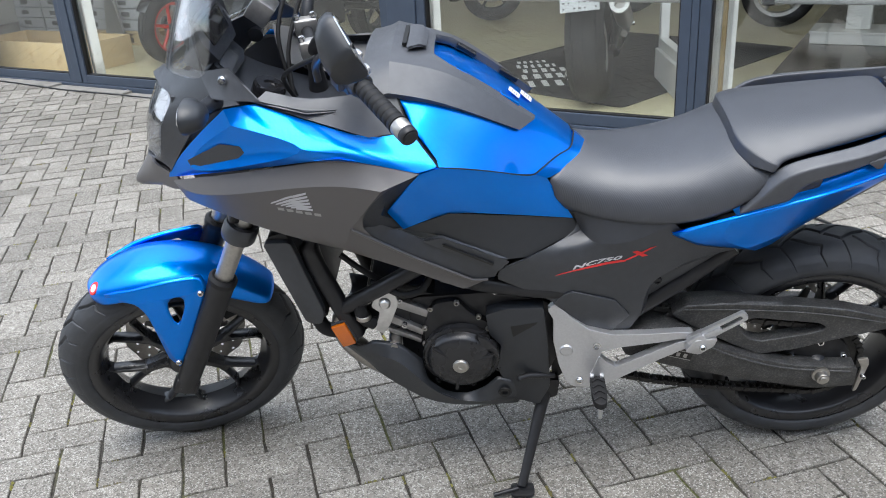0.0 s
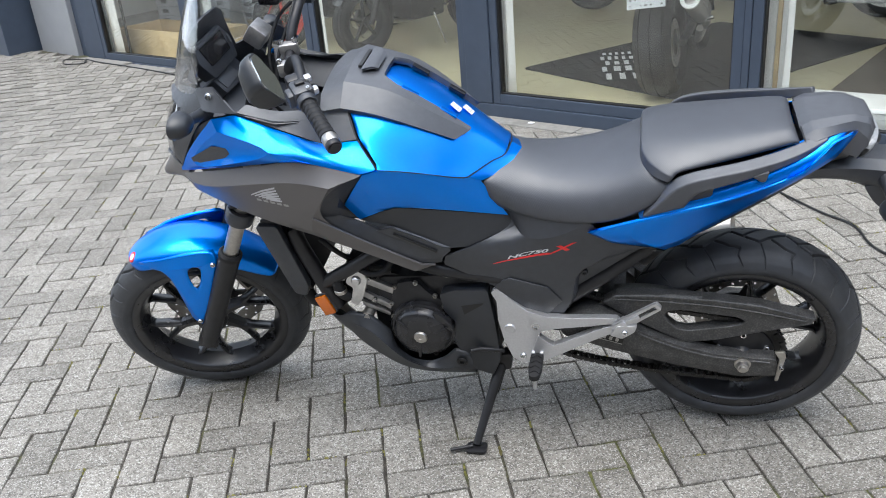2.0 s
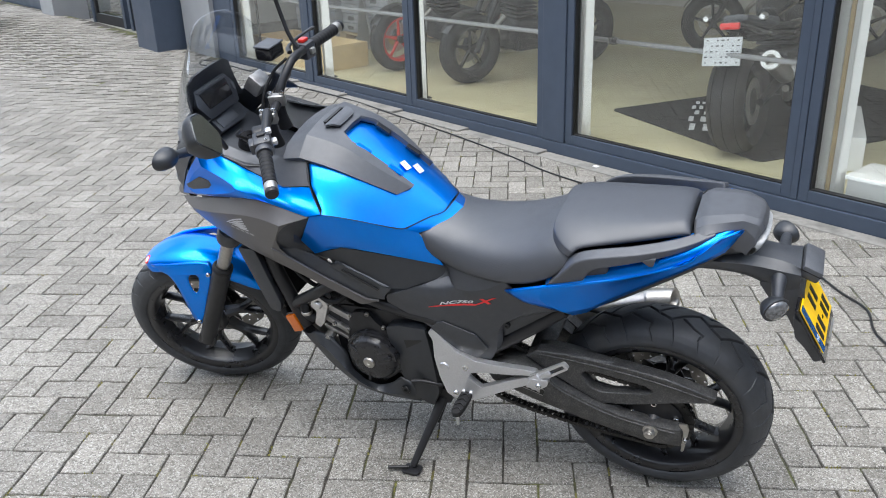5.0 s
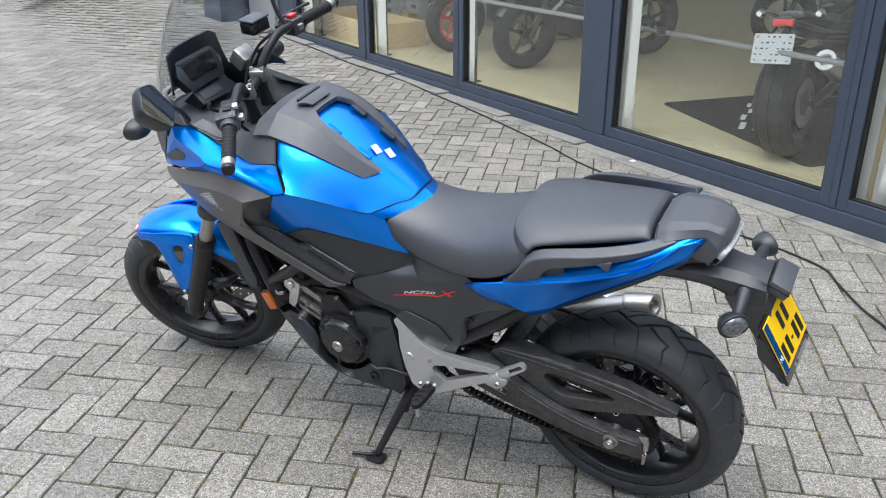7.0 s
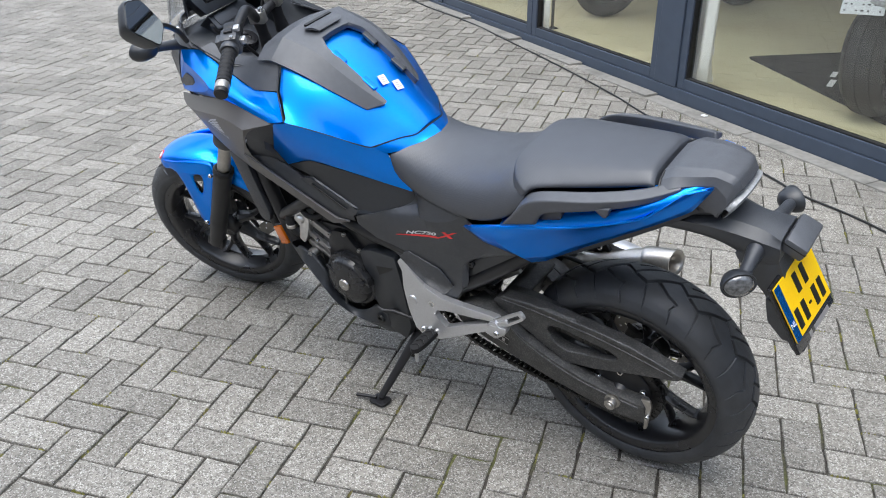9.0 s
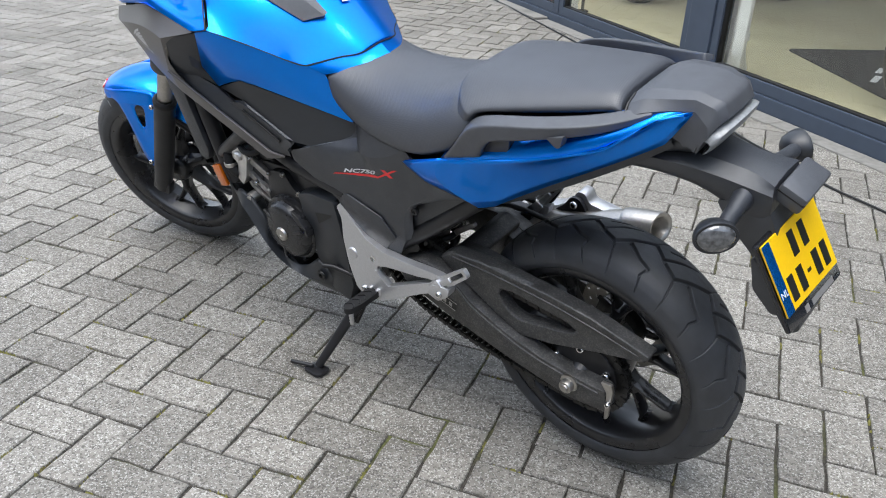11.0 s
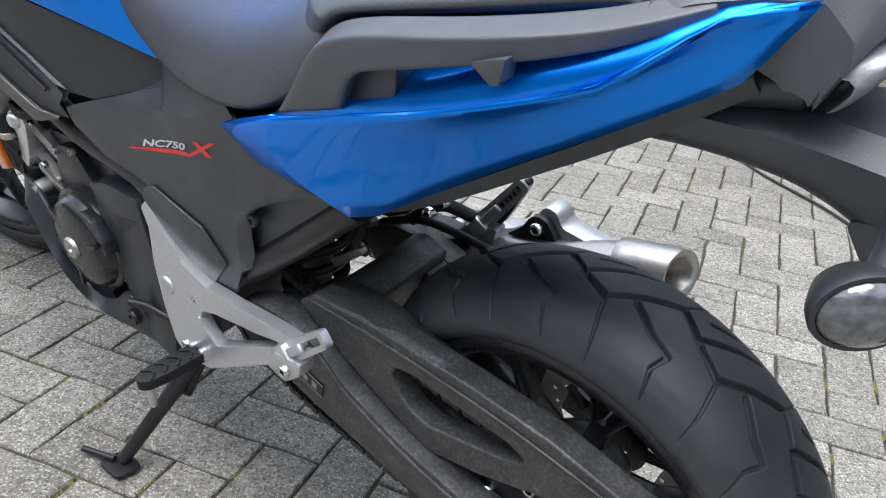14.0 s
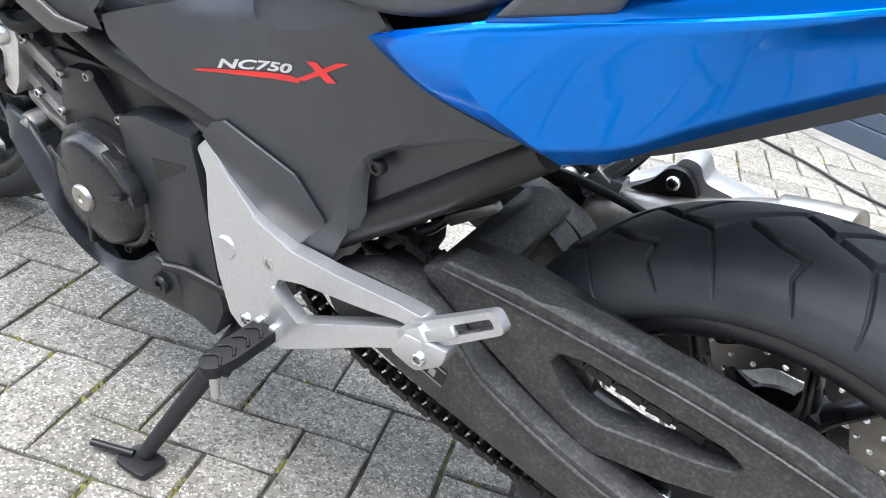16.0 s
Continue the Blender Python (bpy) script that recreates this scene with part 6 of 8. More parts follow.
# belly pan
for sd in (-1, 1):
    shell("belly_pan", [(-0.345, 0.120, 0.432), (-0.290, 0.140, 0.402), (-0.253, 0.150, 0.440), (-0.193, 0.155, 0.438), (-0.142, 0.160, 0.390), (-0.132, 0.163, 0.325), (-0.092, 0.165, 0.290), (-0.047, 0.166, 0.281), (-0.002, 0.164, 0.298), (0.029, 0.160, 0.328), (0.067, 0.156, 0.312), (0.088, 0.150, 0.268), (0.080, 0.140, 0.231),
                        (-0.239, 0.172, 0.408), (-0.194, 0.184, 0.414), (-0.142, 0.190, 0.342), (-0.082, 0.188, 0.274), (0.053, 0.172, 0.258),
                        (0.075, 0.140, 0.222), (-0.024, 0.148, 0.222), (-0.126, 0.148, 0.230), (-0.190, 0.142, 0.275), (-0.280, 0.128, 0.338), (-0.338, 0.105, 0.395),
                        (0.070, 0.06, 0.212), (-0.030, 0.06, 0.205), (-0.135, 0.06, 0.215), (-0.200, 0.06, 0.262), (-0.290, 0.06, 0.330), (-0.350, 0.06, 0.390)],
          [(0, 1, 22, 23), (1, 2, 13), (2, 3, 14, 13), (3, 4, 15, 14), (4, 5, 15), (5, 6, 16, 15), (6, 7, 16), (7, 8, 17, 16), (8, 9, 10, 17), (10, 11, 17), (11, 12, 17), (1, 13, 22), (13, 14, 21, 22), (14, 15, 21), (15, 16, 20, 21), (16, 17, 19, 20), (17, 12, 18, 19),
           (18, 24, 25, 19), (19, 25, 26, 20), (20, 26, 27, 21), (21, 27, 28, 22), (22, 28, 29, 23)], SATINPLASTIC, bike, 0.005, 2, [(13, 14), (14, 15), (15, 16), (16, 17), (18, 19), (19, 20), (20, 21), (21, 22)], "black plastic belly pan", side=sd, edge=0.95, crisp=0)
    part("pan_screw", lathe([(0.0, 0.003), (0.006, 0.003), (0.007, -0.003), (0.013, -0.003), (0.014, 0.001), (0.016, 0.001)], 18, "y", (0.045, sd * 0.168, 0.286)), FLATBLACK, bike, smooth=40)
part("exhaust_header", tube([(-0.27, -0.04, 0.47), (-0.335, -0.04, 0.42), (-0.33, -0.03, 0.33), (-0.24, -0.02, 0.235), (-0.10, 0.0, 0.175), (0.10, 0.06, 0.19), (0.25, 0.12, 0.27)], 0.028, 16, curve=6), STEEL, bike, "bare steel exhaust header", smooth=60)
# frame tubes
part("frame_tube", tube([(-0.33, -0.10, 0.80), (-0.365, -0.115, 0.68), (-0.330, -0.125, 0.56), (-0.305, -0.128, 0.49), (-0.290, -0.125, 0.44)], 0.021, 16, curve=5), SATIN, bike, "satin black frame tube", smooth=60)
part("frame_tube", tube([(-0.318, -0.128, 0.515), (-0.19, -0.150, 0.605), (-0.12, -0.150, 0.65)], 0.018, 16, curve=4), SATIN, bike, smooth=60)
part("frame_tube", tube([(-0.08, -0.148, 0.625), (0.02, -0.146, 0.590), (0.15, -0.140, 0.565), (0.22, -0.13, 0.55)], 0.020, 16, curve=4), SATIN, bike, smooth=60)
part("frame_tube", tube([(0.300, -0.116, 0.456), (0.347, -0.116, 0.492), (0.44, -0.114, 0.566), (0.535, -0.108, 0.645)], 0.019, 18), SATIN, bike, smooth=60)
for pts in ([(-0.33, 0.10, 0.80), (-0.365, 0.115, 0.68), (-0.305, 0.128, 0.49), (-0.290, 0.125, 0.44)], [(0.318, 0.115, 0.462), (0.40, 0.112, 0.530), (0.50, 0.105, 0.615)], [(-0.08, 0.148, 0.625), (0.02, 0.146, 0.590), (0.22, 0.13, 0.55)]):
    part("frame_tube", tube(pts, 0.019, 14, curve=4), SATIN, bike, smooth=60)
part("frame_plate", prism(rounded([(0.18, 0.62), (0.255, 0.60), (0.245, 0.44), (0.225, 0.32), (0.16, 0.26), (0.14, 0.50)], 0.02), -0.105, 0.105, 0.006), SATIN, bike, smooth=40)
part("radiator", box_bm(-0.022, 0.022, -0.135, 0.135, -0.11, 0.13, 0.006), SATIN, bike, smooth=40, m=Matrix.Translation((-0.395, 0, 0.60)) @ Matrix.Rotation(radians(-14), 4, "Y"))
for sd in (-1, 1):
    part("radiator_cover", prism(rounded([(-0.455, 0.715), (-0.395, 0.715), (-0.350, 0.520), (-0.362, 0.488), (-0.395, 0.495), (-0.435, 0.640)], 0.012), sd * 0.128, sd * 0.150, 0.005), PLASTIC, bike, smooth=40)
part("coolant_hose", tube([(-0.385, -0.10, 0.49), (-0.365, -0.11, 0.445), (-0.31, -0.10, 0.43), (-0.26, -0.08, 0.45)], 0.017, 12, curve=5), GRIPRUB, bike, smooth=60)
part("wiring_loom", tube([(-0.30, -0.12, 0.66), (-0.25, -0.13, 0.62), (-0.20, -0.11, 0.57), (-0.12, -0.12, 0.56)], 0.007, 8, curve=5), GRIPRUB, bike, smooth=60)
ref = part("side_reflector", box_bm(-0.017, 0.017, -0.005, 0.005, -0.031, 0.031, 0.003), ORANGE, bike, "orange side reflector", smooth=40, m=Matrix.Translation((-0.314, -0.155, 0.462)) @ Matrix.Rotation(radians(-19), 4, "Y"))
part("reflector_tray", box_bm(-0.019, 0.019, 0.005, 0.012, -0.034, 0.034, 0.003), PLASTIC, ref, m=Matrix.Translation((-0.314, -0.155, 0.462)) @ Matrix.Rotation(radians(-19), 4, "Y"))

# ---- foot controls ----
for sd in (-1, 1):
    bm = bmesh.new()
    y0, y1 = sd * 0.150, sd * 0.166
    prism(rounded([(0.143, 0.521), (0.158, 0.536), (0.171, 0.525), (0.192, 0.503), (0.226, 0.474), (0.262, 0.453), (0.282, 0.436), (0.262, 0.400), (0.258, 0.372), (0.268, 0.335), (0.235, 0.306), (0.206, 0.308), (0.187, 0.321), (0.168, 0.373), (0.156, 0.437), (0.156, 0.495)], 0.005), y0, y1, 0.0025, 1, bm)
    prism(rounded([(0.228, 0.472), (0.285, 0.454), (0.345, 0.453), (0.430, 0.457), (0.458, 0.456), (0.468, 0.441), (0.425, 0.438), (0.391, 0.431), (0.300, 0.419), (0.262, 0.408)], 0.003), y0 + sd * 0.001, y1 + sd * 0.003, 0.0025, 1, bm)
    prism(rounded([(0.258, 0.396), (0.274, 0.380), (0.296, 0.365), (0.391, 0.412), (0.425, 0.428), (0.472, 0.441), (0.466, 0.424), (0.418, 0.398), (0.391, 0.384), (0.302, 0.332), (0.273, 0.316), (0.246, 0.312), (0.240, 0.345)], 0.003), y0 + sd * 0.001, y1 + sd * 0.003, 0.0025, 1, bm)
    for v in bm.verts:
        v.co.y -= sd * (v.co.z - 0.42) * 0.10
    br = part("footrest_bracket", bm, SILVER if sd < 0 else SATIN, bike, "silver painted footrest bracket" if sd < 0 else "black footrest bracket", smooth=40)
    part("bracket_cap", lathe([(0.0, 0.004), (0.013, 0.004), (0.015, 0.002), (0.016, -0.002)] if sd > 0 else [(0.0, -0.004), (0.013, -0.004), (0.015, -0.002), (0.016, 0.002)], 24, "y", (0.185, y1 - sd * 0.0005, 0.412)), SILVER, br, smooth=40)
    part("bracket_bolt", bolt(bmesh.new(), (0.253, y1, 0.423), "y", 0.010, 0.003, sd), CHROME, br, smooth=40)
    part("bracket_bolt", bolt(bmesh.new(), (0.216, y1 + sd * 0.009, 0.328), "y", 0.009, 0.006, sd), CHROME, br, smooth=40)
    # rider peg
    peg = prism(rounded([(-0.016, 0.0), (0.016, 0.0), (0.017, 0.060), (0.013, 0.088), (0.004, 0.096), (-0.004, 0.096), (-0.013, 0.088), (-0.017, 0.060)], 0.004), -0.006, 0.009, 0.004)
    for v in peg.verts:
        v.co = Vector((v.co.x, v.co.z, -v.co.y))
    bmesh.ops.recalc_face_normals(peg, faces=peg.faces[:])
    PEG = Matrix.Translation((0.254, sd * 0.180, 0.338)) @ Matrix.Rotation(radians(sd * 4), 4, "X") @ Matrix.Diagonal((1, sd, 1, 1))
    pg = part("rider_footpeg", peg, GRIPRUB, bike, "black rubber rider footpeg", smooth=40, m=PEG)
    for k in range(4):
        y = 0.016 + 0.020 * k
        part("peg_tread", tube([(-0.013, y + 0.006, 0.0062), (-0.004, y - 0.003, 0.0066), (0.004, y - 0.003, 0.0066), (0.013, y + 0.006, 0.0062)], 0.0022, 6), GRIPRUB, pg, smooth=60, m=PEG)
    for x0, x1 in ((-0.016, -0.006), (0.006, 0.016)):
        part("peg_mount", box_bm(x0, x1, -0.028, 0.006, -0.013, 0.010, 0.003), SILVER, pg, smooth=40, m=PEG)
    part("peg_pin", tube([(-0.020, -0.016, 0.0), (0.020, -0.016, 0.0)], 0.0045, 10), CHROME, pg, smooth=40, m=PEG)
    part("peg_feeler", lathe([(0.004, -0.048), (0.005, -0.046), (0.006, -0.010)], 12, "z"), SILVER, pg, smooth=40, m=PEG @ Matrix.Translation((0, 0.080, 0)))
    # passenger peg, folded up
    pm = bmesh.new()
    ring = rounded([(-0.066, -0.015), (0.066, -0.011), (0.066, 0.011), (-0.066, 0.015)], 0.008)
    hole = rounded([(-0.022, -0.005), (0.056, -0.005), (0.056, 0.005), (-0.022, 0.005)], 0.004)
    n = len(ring)
    v = [[pm.verts.new((x, h, z)) for x, z in o] for o in (ring, hole) for h in (-0.005, 0.005)]
    for i in range(n):
        j = (i + 1) % n
        for a, b in ((0, 1), (1, 3), (3, 2), (2, 0)):
            pm.faces.new((v[a][i], v[a][j], v[b][j], v[b][i]))
    bmesh.ops.recalc_face_normals(pm, faces=pm.faces[:])
    PP = Matrix.Translation((0.507 - 0.007 * (sd > 0), sd * 0.184, 0.485 + 0.007 * (sd > 0))) @ Matrix.Rotation(radians(sd * 8), 4, "Z") @ Matrix.Rotation(radians(-51 if sd > 0 else -40), 4, "Y")
    pp = part("passenger_footpeg", pm, SILVER, bike, "silver folded passenger footpeg", smooth=40, m=PP)
    part("peg_clevis", prism(rounded([(0.440, 0.426), (0.456, 0.455), (0.506, 0.462), (0.500, 0.440), (0.470, 0.416)], 0.006), sd * 0.172, sd * 0.194, 0.003), SILVER, pp, smooth=40)
    part("clevis_pin", bolt(bmesh.new(), (0.476, sd * 0.194, 0.438), "y", 0.008, 0.006, sd), CHROME, pp, smooth=40)
    part("peg_knuckle", box_bm(-0.074, -0.034, -0.014, 0.012, -0.013, 0.013, 0.004), SILVER, pp, smooth=40, m=PP)
    part("peg_pad", box_bm(-0.044, 0.006, -0.0105, -0.003, -0.0065, 0.0065, 0.003), SILVER, pp, smooth=40, m=PP)
part("shift_lever", tube([(0.16, -0.150, 0.320), (0.10, -0.165, 0.335), (0.075, -0.178, 0.338)], 0.007, 10), SATIN, bike, smooth=60)

# ---- side stand ----
foot = BIKE.inverted() @ Vector((0.079, -0.100, 0.004))
pivot = Vector((0.140, -0.115, 0.235))
stand = part("side_stand", tube([pivot, pivot.lerp(foot, 0.5), foot + (pivot - foot).normalized() * 0.012], [0.016, 0.013, 0.011], 14), SATIN, bike, "black steel side stand", smooth=60)
W2L = BIKE.inverted()
part("stand_foot", prism(rounded([(-0.026, -0.020), (0.030, -0.026), (0.034, 0.020), (-0.022, 0.026)], 0.012), -0.004, 0.004, 0.002), SATIN, stand, smooth=40,
     m=W2L @ Matrix.Translation((0.079, -0.100, 0.006)) @ Matrix.Rotation(radians(90), 4, "X"))
tang = W2L @ Vector((0.072, -0.104, 0.014))
tip = W2L @ Vector((0.016, -0.131, 0.013))
part("stand_tang", tube([tang, tip], 0.0055, 10), SATIN, stand, smooth=60)
part("stand_spring", tube([(0.155, -0.110, 0.250), (0.125, -0.150, 0.160)], 0.008, 10), CHAIN, stand, smooth=60)
part("stand_bracket", prism(rounded([(0.10, 0.275), (0.175, 0.280), (0.170, 0.225), (0.125, 0.215)], 0.01), -0.125, -0.095, 0.004), SATIN, bike, smooth=40)

# ---- rear suspension and drive ----
arm_out = rounded([(0.300, 0.420), (0.360, 0.450), (0.420, 0.450), (0.478, 0.428), (0.515, 0.394), (0.610, 0.352), (0.700, 0.328), (0.800, 0.318), (0.846, 0.318), (0.852, 0.262), (0.760, 0.254), (0.600, 0.286), (0.440, 0.328), (0.320, 0.372)], 0.010)
arm = part("swingarm", prism(arm_out, -0.140, -0.104, 0.006), DIRTY, bike, "dusty black swingarm", smooth=40)
part("swingarm", prism(arm_out, 0.104, 0.140, 0.006), DIRTY, bike, "dusty black swingarm", smooth=40)
part("arm_ridge", tube([(0.40, -0.1405, 0.446), (0.475, -0.1405, 0.420), (0.515, -0.1405, 0.384), (0.610, -0.1405, 0.342), (0.700, -0.1405, 0.318), (0.83, -0.1405, 0.306)], 0.0032, 8, curve=4), DIRTY, arm, smooth=60)
part("arm_brace", prism(rounded([(0.335, 0.430), (0.420, 0.452), (0.455, 0.425), (0.440, 0.350), (0.34, 0.38)], 0.02), -0.105, -0.060, 0.01), DIRTY, arm, smooth=40)
# upper truss with its opening
tr = bmesh.new()
O = [(0.420, 0.470), (0.452, 0.494), (0.553, 0.496), (0.700, 0.486), (0.800, 0.472), (0.926, 0.436), (0.918, 0.420), (0.820, 0.394), (0.702, 0.358), (0.626, 0.345), (0.566, 0.376), (0.470, 0.432)]
H = [(0.572, 0.430), (0.582, 0.446), (0.610, 0.451), (0.680, 0.441), (0.745, 0.432), (0.764, 0.421), (0.758, 0.410), (0.722, 0.400), (0.680, 0.393), (0.630, 0.383), (0.604, 0.389), (0.586, 0.406)]
n = len(O)
v = [[tr.verts.new((x, h, z)) for x, z in o] for o, h in ((O, -0.120), (O, -0.086), (H, -0.117), (H, -0.086))]
for i in range(n):
    j = (i + 1) % n
    for a, b in ((0, 1), (1, 3), (3, 2), (2, 0)):
        tr.faces.new((v[a][i], v[a][j], v[b][j], v[b][i]))
bmesh.ops.recalc_face_normals(tr, faces=tr.faces[:])
truss = part("chain_guard", tr, DIRTY, bike, "dusty black upper arm guard with an opening", smooth=40)
bv = truss.modifiers.new("edges", "BEVEL")
bv.width, bv.segments, bv.limit_method, bv.angle_limit = 0.0035, 2, "ANGLE", radians(28)
part("guard_ridge", tube([(0.445, -0.1195, 0.482), (0.553, -0.1200, 0.480), (0.700, -0.1200, 0.468), (0.800, -0.1200, 0.452), (0.905, -0.1195, 0.428)], 0.0020, 6, curve=4), DIRTY, truss, smooth=60)
top = [(0.442, 0.490, 0.062), (0.500, 0.4955, 0.062), (0.553, 0.4965, 0.068), (0.610, 0.494, 0.082), (0.660, 0.490, 0.087)]
shell("guard_top", [(x, -0.1175, z) for x, z, _ in top] + [(x + 0.004, -q, z - 0.004) for x, z, q in top], [(k, k + 1, k + 6, k + 5) for k in range(4)], DIRTY, truss, 0.014, 1, edge=0.8, crisp=0)
lab = part("warning_label", prism([(0.400, 0.396), (0.474, 0.373), (0.468, 0.350), (0.394, 0.373)], -0.1415, -0.140), FLATBLACK, arm, "black maker's label, printed in grey bars")
for k in range(4):
    part("label_print", prism([(0.405 + 0.016 * k, 0.3865 - 0.0049 * k), (0.413 + 0.016 * k, 0.3840 - 0.0049 * k), (0.4105 + 0.016 * k, 0.3735 - 0.0049 * k), (0.4025 + 0.016 * k, 0.3760 - 0.0049 * k)], -0.1422, -0.1414), CASTING, lab)
for q in ([(0.400, 0.396), (0.474, 0.373), (0.4735, 0.3712), (0.3995, 0.3942)], [(0.3945, 0.3748), (0.4685, 0.3518), (0.468, 0.350), (0.394, 0.373)]):
    part("label_rim", prism(q, -0.1422, -0.1414), CASTING, lab)
# axle, adjuster
ax = part("rear_axle_nut", lathe([(0.0, -0.166), (0.008, -0.166), (0.009, -0.162), (0.0135, -0.162), (0.0150, -0.158), (0.0150, -0.148), (0.020, -0.146), (0.020, -0.140)], 6 * 4, "y", REAR_HUB), STEEL, bike, "steel rear axle nut", smooth=30)
part("chain_adjuster", prism(rounded([(0.838, 0.346), (0.862, 0.348), (0.866, 0.330), (0.855, 0.250), (0.847, 0.246), (0.852, 0.322)], 0.004), -0.144, -0.137, 0.0015), STEEL, bike, "bent steel chain adjuster plate", smooth=40)
part("adjuster_bolt", bolt(bmesh.new(), (0.858, -0.146, 0.298), "y", 0.006, 0.008, -1), CHROME, bike, smooth=40)
# sprockets and chain
def sprocket(c, r, teeth, y, parent, name="sprocket"):
    bm = bmesh.new()
    out = []
    for k in range(teeth * 4):
        a = 2 * math.pi * k / (teeth * 4)
        out.append((c[0] + (r + (0.0035 if k % 4 in (0, 1) else -0.0045)) * math.cos(a), c[2] + (r + (0.0035 if k % 4 in (0, 1) else -0.0045)) * math.sin(a)))
    prism(out, y - 0.0035, y + 0.0035, 0, 2, bm)
    return part(name, bm, CHAIN, parent, "dark toothed sprocket")


SY = -0.088
sp = sprocket(REAR_HUB, 0.102, 43, SY, rear_wheel)
part("sprocket_carrier", lathe([(0.0, -0.118), (0.020, -0.118), (0.026, -0.106), (0.060, -0.100), (0.078, -0.096), (0.080, -0.092), (0.0, -0.092)], 40, "y", REAR_HUB), ENGINE, sp, "dark sprocket carrier", smooth=40)
for k in range(5):
    a = 2 * math.pi * k / 5 + 0.3
    part("carrier_bolt", bolt(bmesh.new(), (REAR_HUB[0] + 0.062 * math.cos(a), -0.100, REAR_HUB[2] + 0.062 * math.sin(a)), "y", 0.009, 0.008, -1), CHROME, sp, smooth=40)
front_c, rear_c, fr, rr = Vector((0.235, 0, 0.420)), Vector((REAR_HUB[0], 0, REAR_HUB[2])), 0.036, 0.102
u = (rear_c - front_c)
dist = u.length
ang = math.atan2(u.z, u.x)
off = math.asin((rr - fr) / dist)
t_up, t_dn = ang + math.pi / 2 + off, ang - math.pi / 2 - off
def on(c, r, a):
    return Vector((c.x + r * math.cos(a), 0, c.z + r * math.sin(a)))
loop = [Vector(p) for p in ((0.250, 0, 0.478), (0.320, 0, 0.485), (0.370, 0, 0.476), (0.470, 0, 0.448))] + [on(rear_c, rr, t_up + 0.10)]
loop += [on(rear_c, rr, t_up + 0.10 + (t_dn - t_up) * k / 24) for k in range(1, 25)]
loop += [Vector(p) for p in ((0.640, 0, 0.2105), (0.560, 0, 0.2180), (0.480, 0, 0.2290), (0.400, 0, 0.2430), (0.330, 0, 0.2610), (0.250, 0, 0.3000), (0.205, 0, 0.360), (0.205, 0, 0.430), (0.250, 0, 0.478))]
step, chain_bm = 0.0159, bmesh.new()
acc, k = 0.0, 0
for a, b in zip(loop, loop[1:]):
    L = (b - a).length
    while acc < L - 1e-6:
        p = a + (b - a) * (acc / L)
        d = math.atan2((b - a).z, (b - a).x)
        M = Matrix.Translation((p.x, SY, p.z)) @ Matrix.Rotation(-d, 4, "Y")
        w = 0.009 if k % 2 else 0.0065
        for sy in (-1, 1):
            vs = [chain_bm.verts.new(M @ Vector((x, sy * w + e, z))) for e in (-0.0016, 0.0016) for x, z in ((-0.005, -0.0070), (0.004, -0.0056), (0.012, -0.0056), (0.021, -0.0070), (0.021, 0.0070), (0.012, 0.0056), (0.004, 0.0056), (-0.005, 0.0070))]
            for h in (0, 8):
                chain_bm.faces.new(vs[h:h + 8])
            for i in range(8):
                chain_bm.faces.new((vs[i], vs[(i + 1) % 8], vs[8 + (i + 1) % 8], vs[8 + i]))
        ring = [[chain_bm.verts.new(M @ Vector((0.0064 * math.cos(q * math.pi / 3), e, 0.0064 * math.sin(q * math.pi / 3)))) for q in range(6)] for e in (-0.0115, 0.0115)]
        for q in range(6):
            chain_bm.faces.new((ring[0][q], ring[0][(q + 1) % 6], ring[1][(q + 1) % 6], ring[1][q]))
        chain_bm.faces.new(ring[0])
        chain_bm.faces.new(ring[1][::-1])
        acc += step
        k += 1
    acc -= L
bmesh.ops.recalc_face_normals(chain_bm, faces=chain_bm.faces[:])
tagged(part("drive_chain", chain_bm, CHAIN, bike, "oily black drive chain links"), kind="stuff")
# shock absorber
shock = bmesh.new()
turns = [i * 0.35 for i in range(0, 110)]
coil = [(0.292 + 0.0016 * a + 0.043 * math.cos(a), -0.004 + 0.043 * math.sin(a), 0.330 + 0.0058 * a) for a in turns]
tube(coil, 0.0075, 8, shock)
sh = part("shock_spring", shock, SATIN, bike, "black coil spring", smooth=60)
part("shock_body", tube([(0.284, -0.004, 0.29), (0.350, -0.004, 0.58)], 0.026, 16), SATIN, sh, smooth=60)
# brace across the swingarm in front of the tyre
part("cross_brace", prism(rounded([(0.402, 0.424), (0.412, 0.456), (0.440, 0.468), (0.478, 0.452), (0.452, 0.400), (0.440, 0.360), (0.41, 0.36)], 0.010), -0.100, 0.100, 0.006), DIRTY, arm, "dusty swingarm cross brace", smooth=40)
part("brace_gusset", prism(rounded([(0.400, 0.420), (0.470, 0.436), (0.500, 0.408), (0.430, 0.390)], 0.010), 0.062, 0.100, 0.006), DIRTY, arm, smooth=40)
part("mud_flap", prism(rounded([(0.330, 0.600), (0.420, 0.630), (0.424, 0.616), (0.362, 0.575), (0.345, 0.575)], 0.008), -0.070, 0.070, 0.003), PLASTIC, bike, smooth=40)
part("brake_hose", tube([(0.36, 0.09, 0.46), (0.46, 0.085, 0.500), (0.58, 0.11, 0.47), (0.70, 0.125, 0.42)], 0.006, 8, curve=6), GRIPRUB, bike, smooth=60)
